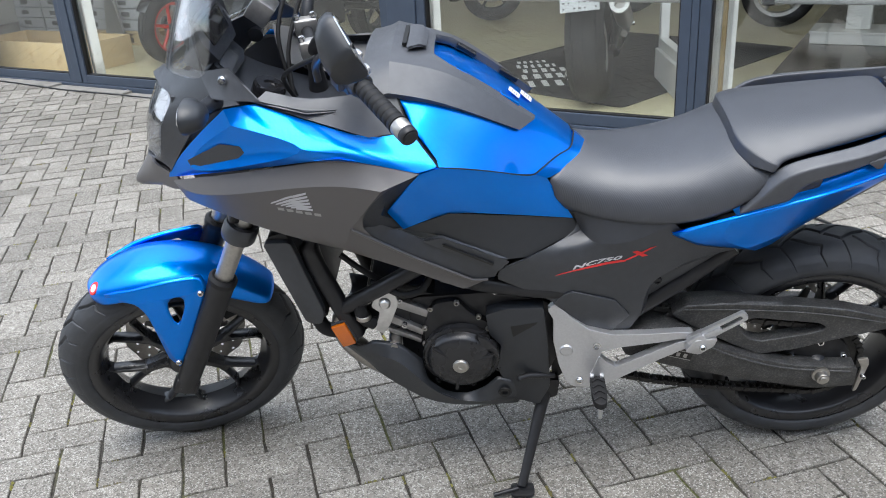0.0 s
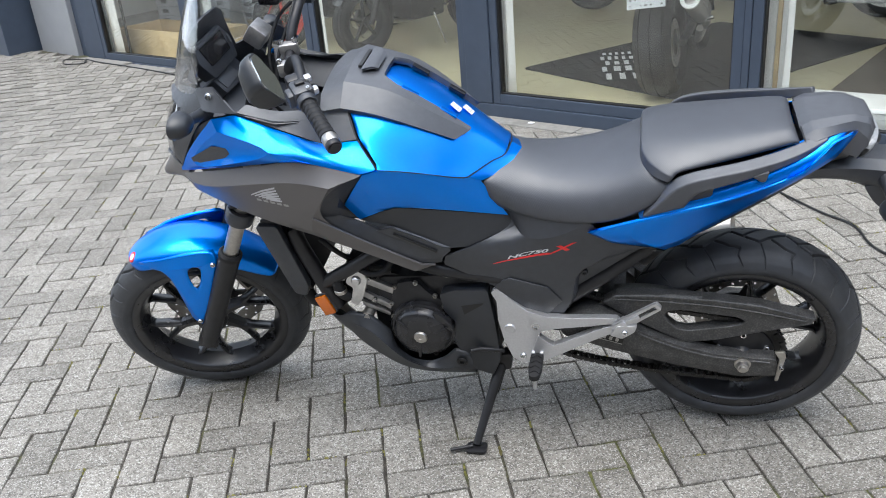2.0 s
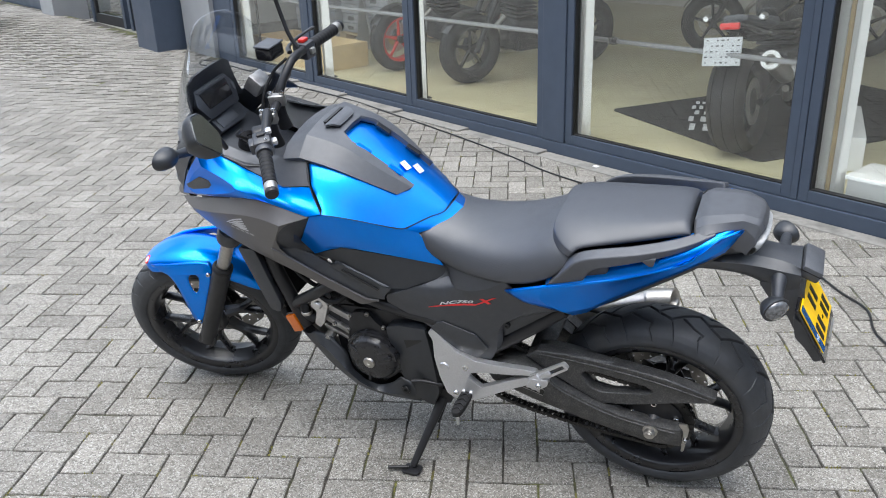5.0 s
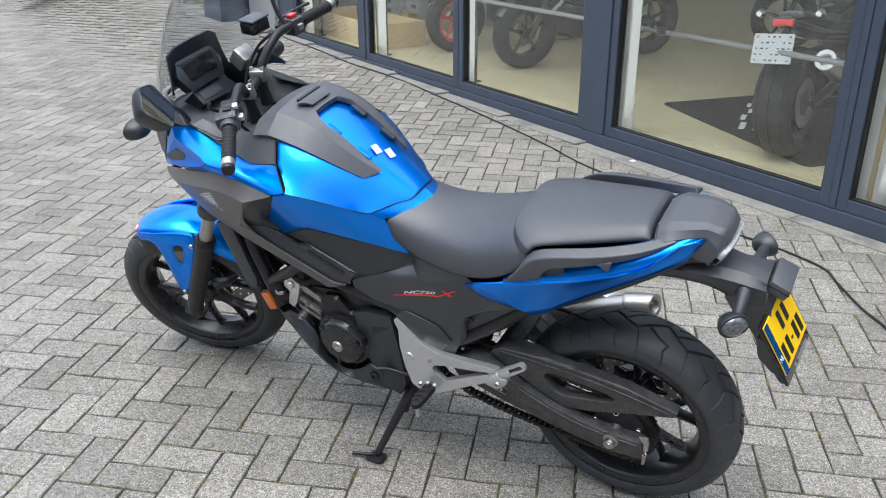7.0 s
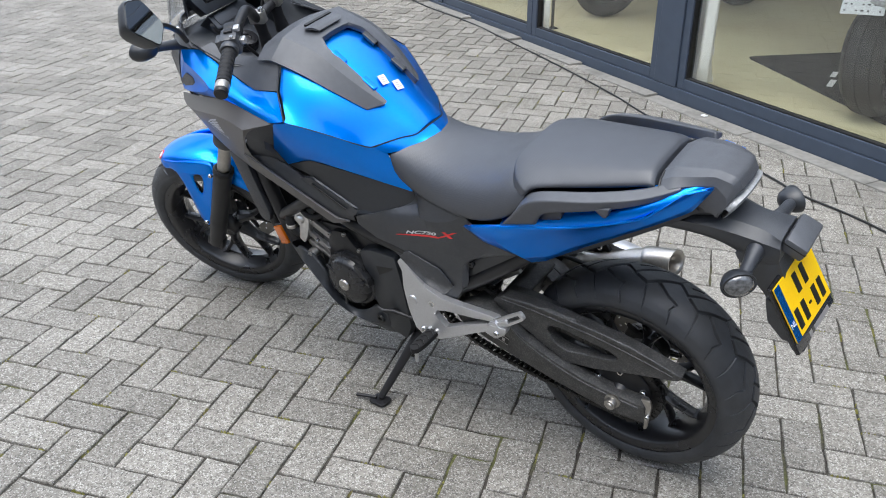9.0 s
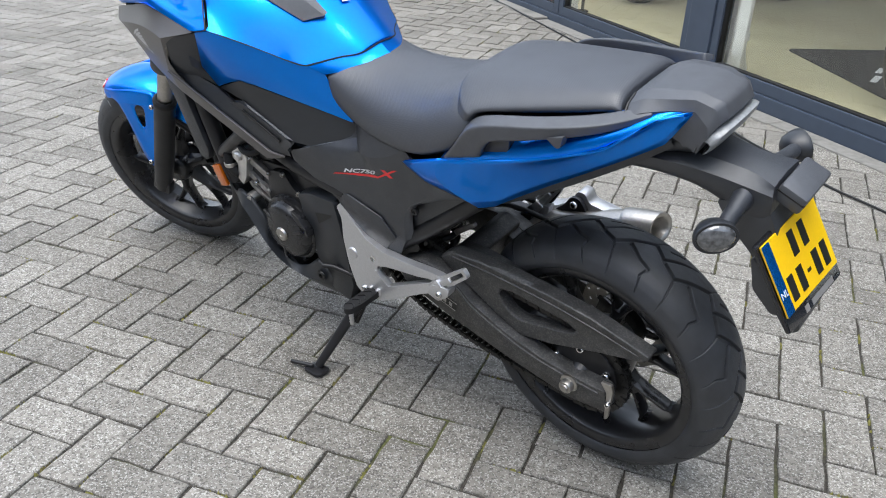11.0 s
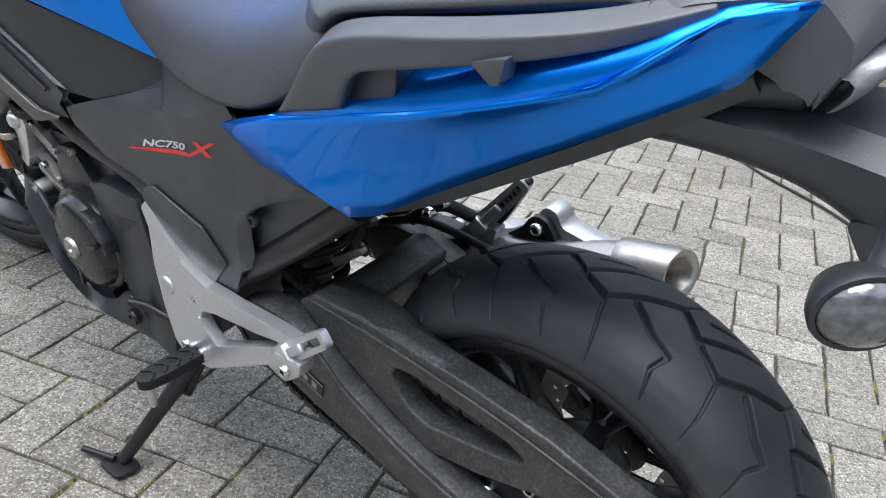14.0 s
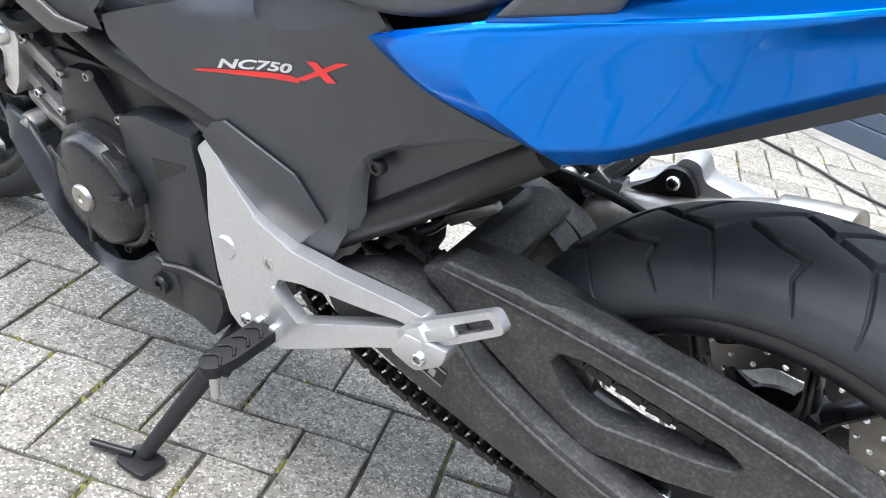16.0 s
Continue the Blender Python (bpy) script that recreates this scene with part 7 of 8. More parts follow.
part("rear_caliper", box_bm(-0.04, 0.04, -0.025, 0.025, -0.028, 0.028, 0.01), SATIN, bike, smooth=40, m=Matrix.Translation((0.70, 0.085, 0.425)) @ Matrix.Rotation(radians(-30), 4, "Y"))
# exhaust on the right
E0, E1 = Vector((0.430, 0.168, 0.380)), Vector((0.692, 0.220, 0.445))
d = (E1 - E0).normalized()
muf = part("silencer", tube([E0, E0 + d * 0.03, E1 - d * 0.02, E1], [0.032, 0.040, 0.042, 0.042], 28), STEEL, bike, "brushed steel silencer", smooth=50)
EM = Matrix.Translation(E1) @ d.to_track_quat("X", "Z").to_matrix().to_4x4()
cap = lathe([(0.044, -0.012), (0.047, -0.008), (0.047, 0.0), (0.036, 0.074), (0.034, 0.080), (0.031, 0.080), (0.025, 0.076), (0.022, 0.058), (0.021, -0.01)], 40, "x")
for v in cap.verts:
    if v.co.x > 0.05:
        v.co.x += 0.40 * v.co.y - 0.010
part("silencer_cap", cap, STEEL, muf, "tapered steel end cap with a slanted mouth", smooth=40, m=EM)
# black disc painting the darkness deeper in the pipe
part("silencer_bore", lathe([(0.0, 0.020), (0.0215, 0.020)], 24, "x"), FLATBLACK, muf, m=EM)
part("heat_shield", prism(rounded([(0.40, 0.410), (0.50, 0.442), (0.540, 0.470), (0.556, 0.500), (0.578, 0.498), (0.586, 0.476), (0.630, 0.470), (0.67, 0.462), (0.60, 0.446), (0.40, 0.390)], 0.010), 0.214, 0.250, 0.008), SILVER, muf, "silver exhaust heat shield", smooth=40)
part("silencer_lug", prism(rounded([(0.500, 0.440), (0.590, 0.448), (0.584, 0.468), (0.568, 0.490), (0.545, 0.488), (0.528, 0.462)], 0.010), 0.200, 0.212, 0.004), SATIN, muf, smooth=40)
part("lug_bolt", bolt(bmesh.new(), (0.556, 0.200, 0.471), "y", 0.010, 0.008, -1), CHROME, muf, smooth=40)
hg = part("right_hanger", prism(rounded([(0.340, 0.370), (0.372, 0.418), (0.430, 0.450), (0.478, 0.476), (0.495, 0.508), (0.541, 0.549), (0.547, 0.541), (0.519, 0.490), (0.502, 0.463), (0.445, 0.424), (0.38, 0.366)], 0.006), 0.190, 0.202, 0.004), SATIN, bike, "black heel guard hanger", smooth=40)
part("heel_plate", prism(rounded([(0.490, 0.484), (0.493, 0.497), (0.523, 0.530), (0.534, 0.530), (0.527, 0.512), (0.503, 0.486)], 0.003), 0.186, 0.190, 0.001), STEEL, hg, "perforated steel heel plate", smooth=40)
for x, z in ((0.429, 0.435), (0.472, 0.456), (0.388, 0.408)):
    part("hanger_bobbin", lathe([(0.0, 0.176), (0.005, 0.174), (0.006, 0.170), (0.011, 0.170), (0.012, 0.174), (0.012, 0.192)], 18, "y", (x, 0, z)), CASTING, hg, smooth=40)
part("brake_pump", tube([(0.385, 0.150, 0.365), (0.392, 0.150, 0.450)], 0.012, 12), SATIN, bike, smooth=60)
for x, z in ((0.335, 0.40), (0.350, 0.372), (0.372, 0.418)):
    part("pump_bolt", bolt(bmesh.new(), (x, 0.162, z), "y", 0.008, 0.007, -1), CHROME, bike, smooth=40)
part("battery_tray", prism(rounded([(0.36, 0.66), (0.60, 0.74), (0.58, 0.68), (0.50, 0.635), (0.42, 0.62)], 0.01), -0.085, 0.085, 0.005), PLASTIC, bike, smooth=40)
part("inner_panel", prism(rounded([(0.240, 0.480), (0.300, 0.600), (0.500, 0.690), (0.540, 0.670), (0.440, 0.575), (0.335, 0.490), (0.290, 0.455)], 0.008), -0.121, -0.105, 0.003), PLASTIC, bike, smooth=40)
for x, z in ((-0.250, 0.548), (-0.180, 0.548), (-0.176, 0.476), (-0.240, 0.486)):
    part("head_bolt", bolt(bmesh.new(), (x, -0.140, z), "y", 0.007, 0.007, -1), CHROME, engine, smooth=40)
part("head_hose", tube([(-0.20, -0.15, 0.585), (-0.165, -0.158, 0.575), (-0.125, -0.150, 0.585), (-0.10, -0.12, 0.62)], 0.008, 10, curve=5), GRIPRUB, engine, smooth=60)

# perforations as black discs that paint the holes' shade, pump and fittings inside the right hanger
for q in range(5):
    for h in (0, 1):
        part("plate_hole", lathe([(0.0, 0.1855), (0.0026, 0.1855), (0.0026, 0.187)], 10, "y", (0.499 + 0.0065 * q + 0.004 * h, 0, 0.4905 + 0.0080 * q - 0.004 * h)), FLATBLACK, hg)
part("pump_cap", lathe([(0.0, 0.462), (0.010, 0.462), (0.015, 0.458), (0.015, 0.448)], 16, "z", (0.393, 0.150, 0)), CHROME, bike, smooth=40)
part("pump_hose", tube([(0.393, 0.150, 0.46), (0.380, 0.140, 0.50), (0.340, 0.110, 0.53)], 0.006, 8, curve=5), GRIPRUB, bike, smooth=60)
part("frame_strap", prism(rounded([(0.392, 0.478), (0.452, 0.520), (0.458, 0.512), (0.400, 0.468)], 0.003), -0.040, -0.030, 0.001), CASTING, bike, "grey steel frame strap", smooth=40)
for x, y, z in ((0.432, 0.120, 0.492), (0.452, 0.128, 0.512), (0.415, 0.135, 0.480)):
    part("frame_bolt", bolt(bmesh.new(), (x, y, z), "y", 0.009, 0.014, -1), CHROME, bike, smooth=40)
part("hanger_bridge", tube([(0.400, 0.110, 0.470), (0.440, 0.130, 0.500), (0.462, 0.170, 0.470)], 0.010, 12, curve=4), SATIN, bike, smooth=60)
part("seat_base", prism(rounded([(0.12, 0.62), (0.12, 0.740), (0.20, 0.748), (0.30, 0.742), (0.42, 0.742), (0.42, 0.66), (0.30, 0.60)], 0.01), -0.098, 0.098, 0.004), PLASTIC, bike, smooth=40)

# ---- inside the shop ----
CREAM = material("pale yellow cast floor", (0.60, 0.55, 0.36), 0.38, vary=0.06, scale=3, bump=0.05, bump_scale=60, rough_vary=0.06, second=(0.50, 0.42, 0.27), second_at=0.60, second_scale=0.7, soft=0.2)
PLASTER = material("white plaster", (0.72, 0.71, 0.68), 0.85, vary=0.04, scale=6, bump=0.15, bump_scale=120)
WHITEPAINT = material("white lacquer", (0.78, 0.78, 0.77), 0.35, vary=0.03, scale=9)
RAILGREY = material("grey powder coated tube", (0.16, 0.16, 0.165), 0.40, 0.2, vary=0.08, scale=40)
MAT = material("black carpet mat", (0.022, 0.023, 0.025), 0.95, vary=0.18, scale=60, bump=0.7, bump_scale=900, spec=0.2)
PINE = material("raw pine board", (0.62, 0.47, 0.26), 0.65, vary=0.10, scale=9, bump=0.2, bump_scale=260, second=(0.46, 0.31, 0.15), second_at=0.68, second_scale=7, soft=0.06)
CARTON = material("pale grey carton", (0.50, 0.51, 0.53), 0.7, vary=0.08, scale=8)
CABLE = material("black cable sheath", (0.012, 0.012, 0.012), 0.45, vary=0.1, scale=200)
PANEL = material("light grey metal cladding", (0.34, 0.35, 0.36), 0.42, 0.2, vary=0.05, scale=5, rough_vary=0.05)
REDPAINT = material("red wheel paint", (0.62, 0.03, 0.02), 0.3, coat=0.5)
PERFGREY = material("grey moulded plate holder", (0.36, 0.37, 0.38), 0.5)
RUN, DEEP = (-7.2, 6.2), -7.0

BROWN = material("dark brown polished floor", (0.105, 0.078, 0.056), 0.22, vary=0.15, scale=4, second=(0.07, 0.052, 0.040), second_at=0.55, second_scale=1.2, soft=0.2)
tagged(front_part("floor", front_box(bmesh.new(), 1.902, RUN[1], DEEP, -0.102, -0.25, 0.02), BROWN), "dark brown polished floor of the second showroom", "floor", kind="structure")
tagged(front_part("floor", front_box(bmesh.new(), RUN[0], 1.90, DEEP, -0.102, -0.25, 0.02), CREAM), "pale yellow cast floor of the showroom", "floor", kind="structure")
tagged(front_part("ceiling", front_box(bmesh.new(), RUN[0], RUN[1], DEEP, -0.302, 3.0, 3.15), PLASTER), "white showroom ceiling", "ceiling", kind="structure")
for name, b in (("wall_back", (RUN[0], RUN[1], DEEP - 0.15, DEEP - 0.002, 0, 3.15)), ("wall_left", (RUN[0] - 0.15, RUN[0] - 0.002, DEEP, -0.302, 0, 3.15)),
                ("wall_right", (RUN[1] + 0.002, RUN[1] + 0.15, DEEP, 0.0, 0, 4.2))):
    tagged(front_part(name, front_box(bmesh.new(), *b), PLASTER), "white plastered showroom wall", "wall", kind="structure")
tagged(front_part("roof", front_box(bmesh.new(), -14, RUN[1] + 0.15, DEEP - 0.15, -0.302, 4.0, 4.2), FRAME), "flat roof of the shop", "roof", kind="structure")

# white inner posts beside the glass
for u0, u1 in ((0.20, 0.235), (1.73, 1.765), (-0.055, -0.02), (-1.525, -1.50), (-2.90, -2.875), (-4.42, -4.395)):
    tagged(front_part("trim", front_box(bmesh.new(), u0, u1, -0.20, -0.104, 0.021, 3.0, 0.004), WHITEPAINT), "white painted inner window post", "trim", kind="structure")
tr = tagged(front_part("trim", front_box(bmesh.new(), 1.80, 1.90, -0.30, -0.104, 0.021, 3.0, 0.004), WHITEPAINT), "white painted inner post", "trim", kind="structure")
tagged(front_part("trim", front_box(bmesh.new(), 1.904, 1.925, -0.25, -0.104, 0.021, 3.0, 0.003), PINE), "light wooden strip beside the window", "trim", kind="structure")
tagged(front_part("trim", front_box(bmesh.new(), 1.929, 1.955, -0.22, -0.104, 0.021, 3.0, 0.003), WHITEPAINT), "white painted inner post", "trim", kind="structure")


def front_tube(pts, r, n=12, curve=0, bm=None):
    return tube([(u, -v, z) for u, v, z in pts], r, n, bm, curve)


# guard rail behind the glass
rail = thing("guard_rail", "grey tubular guard rail on thin posts behind the glass", "guard rail")
front_part("rail_tube", front_tube([(-6.5, -0.45, 0.70), (1.74, -0.45, 0.70)], 0.016), RAILGREY, rail, smooth=60)
front_part("rail_tube", front_tube([(2.02, -0.45, 0.70), (5.9, -0.45, 0.70)], 0.016), RAILGREY, rail, smooth=60)
for u in (-4.72, -3.30, -1.82):
    front_part("post", front_tube([(u, -0.45, 0.028), (u, -0.45, 0.72)], 0.013), GLOSS, rail, smooth=60)
    f = lathe([(0.0, 0.036), (0.018, 0.034), (0.046, 0.026), (0.050, 0.021)], 20, "z", (u, 0.45, 0))
    front_part("foot", f, GLOSS, rail, smooth=50)
for u in (0.20, 1.70, 2.06):
    front_part("bracket", lathe([(0.0, -0.03), (0.026, -0.03), (0.028, 0.0), (0.02, 0.03), (0.0, 0.03)], 18, "x", (u, 0.45, 0.70)), GLOSS, rail, smooth=50)

# white pipe with a bent foot
pipe = thing("drain_pipe", "white plastic down pipe with a clamp inside the window", "pipe")
front_part("pipe", front_tube([(0.03, -0.36, 3.0), (0.03, -0.36, 0.22), (0.02, -0.38, 0.12), (-0.02, -0.44, 0.04), (-0.03, -0.46, 0.022)], 0.042, 18), WHITEPAINT, pipe, smooth=60)
front_part("clamp", lathe([(0.046, 0.60), (0.046, 0.64), (0.040, 0.64), (0.040, 0.60), (0.046, 0.60)], 24, "z", (0.03, 0.36, 0)), RAILGREY, pipe, smooth=30)
front_part("collar", lathe([(0.050, 0.215), (0.050, 0.26), (0.040, 0.27), (0.040, 0.21), (0.050, 0.215)], 24, "z", (0.03, 0.36, 0)), WHITEPAINT, pipe, smooth=30)

# mat with unreadable lettering
MATM = FRONT @ Matrix.Translation((-0.36, 1.15, 0.021)) @ Matrix.Rotation(math.atan2(-0.50, 1.60), 4, "Z")
mat_thing = thing("floor_mat", "black carpet mat with rounded corners and white lettering", "mat")
outline = rounded([(0, 0), (1.66, 0), (1.66, 2.3), (0.02, 2.3)], 0.07, 6)
mb = prism([(x, y) for x, y in outline], 0.0, 0.006)
for v in mb.verts:
    v.co = Vector((v.co.x, v.co.z, v.co.y))
bmesh.ops.recalc_face_normals(mb, faces=mb.faces[:])
part("carpet", mb, MAT, mat_thing, m=MATM)
rl = random.Random(3)
LETTERS = MATM @ Matrix.Translation((0.80, 0.10, 0)) @ Matrix.Rotation(radians(48), 4, "Z")
for y0, x0, n, tall, wide in ((0.0, 0.02, 4, 0.20, 0.095), (0.26, 0.0, 5, 0.17, 0.085), (0.48, 0.03, 5, 0.13, 0.070), (0.66, 0.0, 6, 0.12, 0.055), (0.84, 0.02, 5, 0.09, 0.050)):
    for k in range(n):
        b = box_bm(x0 + k * wide, x0 + k * wide + wide * rl.uniform(0.35, 0.6), y0, y0 + tall * rl.uniform(0.85, 1.0), 0.0065, 0.0075)
        part("letter_bar", b, STICKER, mat_thing, m=LETTERS)


def show_tyre(parent, hub, radius, width, rim, rim_mat, wide_lines):
    """A wheel of a motorcycle on show: tyre with lines round it, rim, hub, spokes and disc."""
    c = width / 2
    prof = [(rim, -c * 0.72), (rim + (radius - rim) * 0.45, -c * 1.0), (radius - c * 0.42, -c * 0.92)]
    marks = [-0.5, 0.0, 0.5] if wide_lines else [-0.55, -0.2, 0.2, 0.55]
    for k in range(-8, 9):
        s = k / 8 * 0.85
        r = radius - c * 0.5 * (1 - math.cos(s * 1.35))
        y = c * 0.9 * math.sin(s * 1.4)
        if any(abs(s - m) < 0.055 for m in marks):
            prof += [(r, y - 0.0035), (r - 0.006, y - 0.003), (r - 0.006, y + 0.003), (r, y + 0.0035)]
        else:
            prof.append((r, y))
    prof += [(radius - c * 0.42, c * 0.92), (rim + (radius - rim) * 0.45, c), (rim, c * 0.72)]
    w = part("wheel", lathe([(rim + 0.006, -c * 0.74), (rim - 0.016, -c * 0.5), (rim - 0.02, c * 0.5), (rim + 0.006, c * 0.74), (rim - 0.026, c * 0.5), (rim - 0.030, 0), (rim - 0.026, -c * 0.5), (rim + 0.006, -c * 0.74)], 48, "y", hub), rim_mat, parent, smooth=40)
    part("tyre", lathe(prof, 64, "y", hub), SHOWRUBBER, w, smooth=50)
    part("hub", lathe([(0, -0.06), (0.04, -0.055), (0.035, 0), (0.04, 0.055), (0, 0.06)], 20, "y", hub), SATIN, w, smooth=40)
    for k in range(5):
        a = 2 * math.pi * k / 5 + 0.4
        d = Vector((math.cos(a), 0, math.sin(a)))
        part("spoke", tube([Vector(hub) + d * 0.03, Vector(hub) + d * rim * 0.6, Vector(hub) + d * (rim - 0.015)], [0.02, 0.014, 0.016], 8), rim_mat, w, smooth=60)
    part("brake_disc", lathe([(0.085, c * 0.6 + 0.02), (0.15, c * 0.6 + 0.02), (0.15, c * 0.6 + 0.025), (0.085, c * 0.6 + 0.025), (0.085, c * 0.6 + 0.02)], 40, "y", hub), STEEL, w, smooth=30)
    return w


def show_bike(label, m, paint, rim_mat, rear_w=0.19, lean=8, holder=False, front_w=0.12, screen=False):
    """A motorcycle on show: wheels, fork, tank, seat, engine, exhaust, lamp, bars, stand."""
    root = thing("motorcycle", label, "motorcycle", m @ Matrix.Rotation(radians(lean), 4, "X"), group="motorcycles of the shop")
    show_tyre(root, (-0.72, 0, 0.32), 0.32, front_w, 0.22, rim_mat, False)
    show_tyre(root, (0.72, 0, 0.33), 0.33, rear_w, 0.22, rim_mat, True)
    for sd in (-1, 1):
        part("fork_leg", tube([(-0.72, sd * 0.10, 0.30), (-0.52, sd * 0.10, 0.78), (-0.44, sd * 0.10, 0.98)], [0.026, 0.026, 0.022], 12), SATIN, root, smooth=50)
        part("swingarm_arm", tube([(0.12, sd * 0.13, 0.42), (0.5, sd * 0.14, 0.36), (0.74, sd * 0.14, 0.33)], [0.035, 0.03, 0.024], 10), SATIN, root, smooth=50)
        part("handlebar", tube([(-0.42, sd * 0.02, 1.02), (-0.40, sd * 0.16, 1.06), (-0.30, sd * 0.38, 1.05)], 0.013, 10, curve=4), SATIN, root, smooth=60)
        part("mirror", lathe([(0, 0.0), (0.05, 0.004), (0.055, 0.02), (0, 0.028)], 20, "x", (-0.36, sd * 0.36, 1.22)), GLOSS, root, smooth=40)
        part("mirror_stalk", tube([(-0.37, sd * 0.26, 1.06), (-0.35, sd * 0.36, 1.20)], 0.006, 8), SATIN, root, smooth=60)
        part("indicator", lathe([(0, -0.03), (0.02, -0.026), (0.028, 0.0), (0.016, 0.04), (0, 0.045)], 16, "x", (0.80, sd * 0.17, 0.86)), CHROME, root, smooth=50)
        part("foot_peg", tube([(0.10, sd * 0.13, 0.36), (0.10, sd * 0.24, 0.37)], 0.014, 8), CHROME, root, smooth=60)
    loft("fuel_tank", [[(-0.36, 0, 0.90), (-0.36, 0.06, 0.88), (-0.35, 0.09, 0.80)], [(-0.22, 0, 1.0), (-0.22, 0.14, 0.95), (-0.22, 0.16, 0.80)], [(0.0, 0, 0.98), (0.0, 0.13, 0.93), (0.0, 0.14, 0.78)], [(0.16, 0, 0.86), (0.16, 0.07, 0.83), (0.14, 0.08, 0.76)]], paint, root)
    loft("seat", [[(0.12, 0, 0.80), (0.12, 0.08, 0.79), (0.12, 0.09, 0.74)], [(0.35, 0, 0.78), (0.35, 0.15, 0.77), (0.35, 0.15, 0.71)], [(0.60, 0, 0.86), (0.60, 0.13, 0.85), (0.60, 0.13, 0.78)], [(0.80, 0, 0.88), (0.80, 0.08, 0.87), (0.80, 0.08, 0.83)]], SEATVINYL, root)
    loft("tail_cowl", [[(0.45, 0, 0.77), (0.45, 0.14, 0.74), (0.45, 0.14, 0.66)], [(0.70, 0, 0.82), (0.70, 0.12, 0.80), (0.70, 0.11, 0.72)], [(0.90, 0, 0.86), (0.90, 0.06, 0.85), (0.90, 0.06, 0.80)]], paint, root)
    en = bmesh.new()
    box(en, -0.28, 0.16, -0.15, 0.15, 0.26, 0.56, 0.03)
    part("engine_block", en, ENGINE, root, smooth=40)
    for k in range(4):
        part("cylinder_fin", box_bm(-0.30, -0.06, -0.13, 0.13, 0.575 + 0.035 * k, 0.597 + 0.035 * k, 0.006), ENGINE, root, smooth=40)
    part("clutch_cover", lathe([(0.0, 0.20), (0.08, 0.195), (0.105, 0.17), (0.11, 0.14), (0, 0.14)], 28, "y", (-0.02, 0, 0.38)), CASTING, root, smooth=40)
    part("exhaust_pipe", tube([(-0.29, 0.06, 0.56), (-0.40, 0.08, 0.42), (-0.30, 0.10, 0.24), (0.05, 0.12, 0.22), (0.32, 0.18, 0.34)], 0.024, 12, curve=5), STEEL, root, smooth=60)
    sil = lathe([(0.022, -0.02), (0.05, 0.03), (0.058, 0.08), (0.058, 0.36), (0.05, 0.41), (0.036, 0.415), (0.034, 0.36), (0, 0.36)], 28, "x")
    part("silencer", sil, STEEL, root, smooth=40, m=Matrix.Translation((0.36, 0.20, 0.42)) @ Matrix.Rotation(radians(-24), 4, "Y"))
    part("end_ring", lathe([(0.034, 0.40), (0.058, 0.40), (0.060, 0.43), (0.036, 0.43), (0.034, 0.40)], 28, "x"), WHITEPAINT, root, smooth=40, m=Matrix.Translation((0.36, 0.20, 0.42)) @ Matrix.Rotation(radians(-24), 4, "Y"))
    part("headlamp", lathe([(0, -0.13), (0.07, -0.125), (0.09, -0.10), (0.085, -0.02), (0.03, 0.03), (0, 0.035)], 28, "x", (-0.52, 0, 0.88)), GLOSS, root, smooth=40)
    part("front_mudguard", lathe([(0.345, -0.06), (0.352, 0.0), (0.345, 0.06), (0.338, 0.055), (0.344, 0), (0.338, -0.055), (0.345, -0.06)], 18, "y", (-0.72, 0, 0.32), arc=(50, 150)), paint, root, smooth=60)
    part("rear_light", box_bm(0.885, 0.915, -0.06, 0.06, 0.80, 0.84, 0.008), RED, root, smooth=40)
    part("side_stand", tube([(0.0, -0.16, 0.30), (0.04, -0.27, 0.03 - 0.27 * math.tan(radians(-lean)) * 0.0), (0.07, -0.28, 0.02)], 0.011, 8), CHROME, root, smooth=60)
    if holder:
        arm = bmesh.new()
        tube([(0.80, 0, 0.78), (0.96, 0, 0.70), (1.02, 0, 0.64)], [0.03, 0.022, 0.02], 10, arm)
        part("plate_arm", arm, SATIN, root, smooth=50)
        hm = Matrix.Translation((1.04, 0, 0.69)) @ Matrix.Rotation(radians(-18), 4, "Y")
        h = part("plate_holder", box_bm(-0.004, 0.004, -0.115, 0.115, -0.085, 0.085, 0.004), PERFGREY, root, "grey moulded number plate holder", m=hm)
        # uncut slots: thin black bars on the face paint their shade
        for i in range(-3, 4):
            for j in range(-2, 3):
                if (i * 3 + j * 5) % 4:
                    s = 0.011 if (i + j) % 2 else 0.017
                    part("slot", box_bm(0.0042, 0.0052, i * 0.031 - s * 0.5, i * 0.031 + s * 0.5, j * 0.033 - 0.004, j * 0.033 + 0.004), FLATBLACK, h, m=hm)
    return root


def at_front(u, v, turn, z=0.02):
    return FRONT @ Matrix.Translation((u, -v, z)) @ Matrix.Rotation(radians(turn), 4, "Z")


show_bike("black motorcycle with a wide rear tyre and empty plate holder", at_front(0.83, -1.46, -76, 0.028), GLOSS, SATIN, 0.235, 5, True)
show_bike("black motorcycle with a broad front tyre on the showroom floor", at_front(-1.97, -1.86, 84), GLOSS, SATIN, 0.2, 6, front_w=0.17)
show_bike("black motorcycle with red wheel rims on the showroom floor", at_front(-3.02, -1.82, 86), GLOSS, REDPAINT, 0.2, 6, front_w=0.15)
show_bike("silver and dark motorcycle deep in the showroom", at_front(2.3, -4.0, 12), SILVER, CASTING, 0.18, 7)
show_bike("dark motorcycle deep in the showroom", at_front(-0.6, -4.2, 30), GLOSS, SATIN, 0.18, 7)

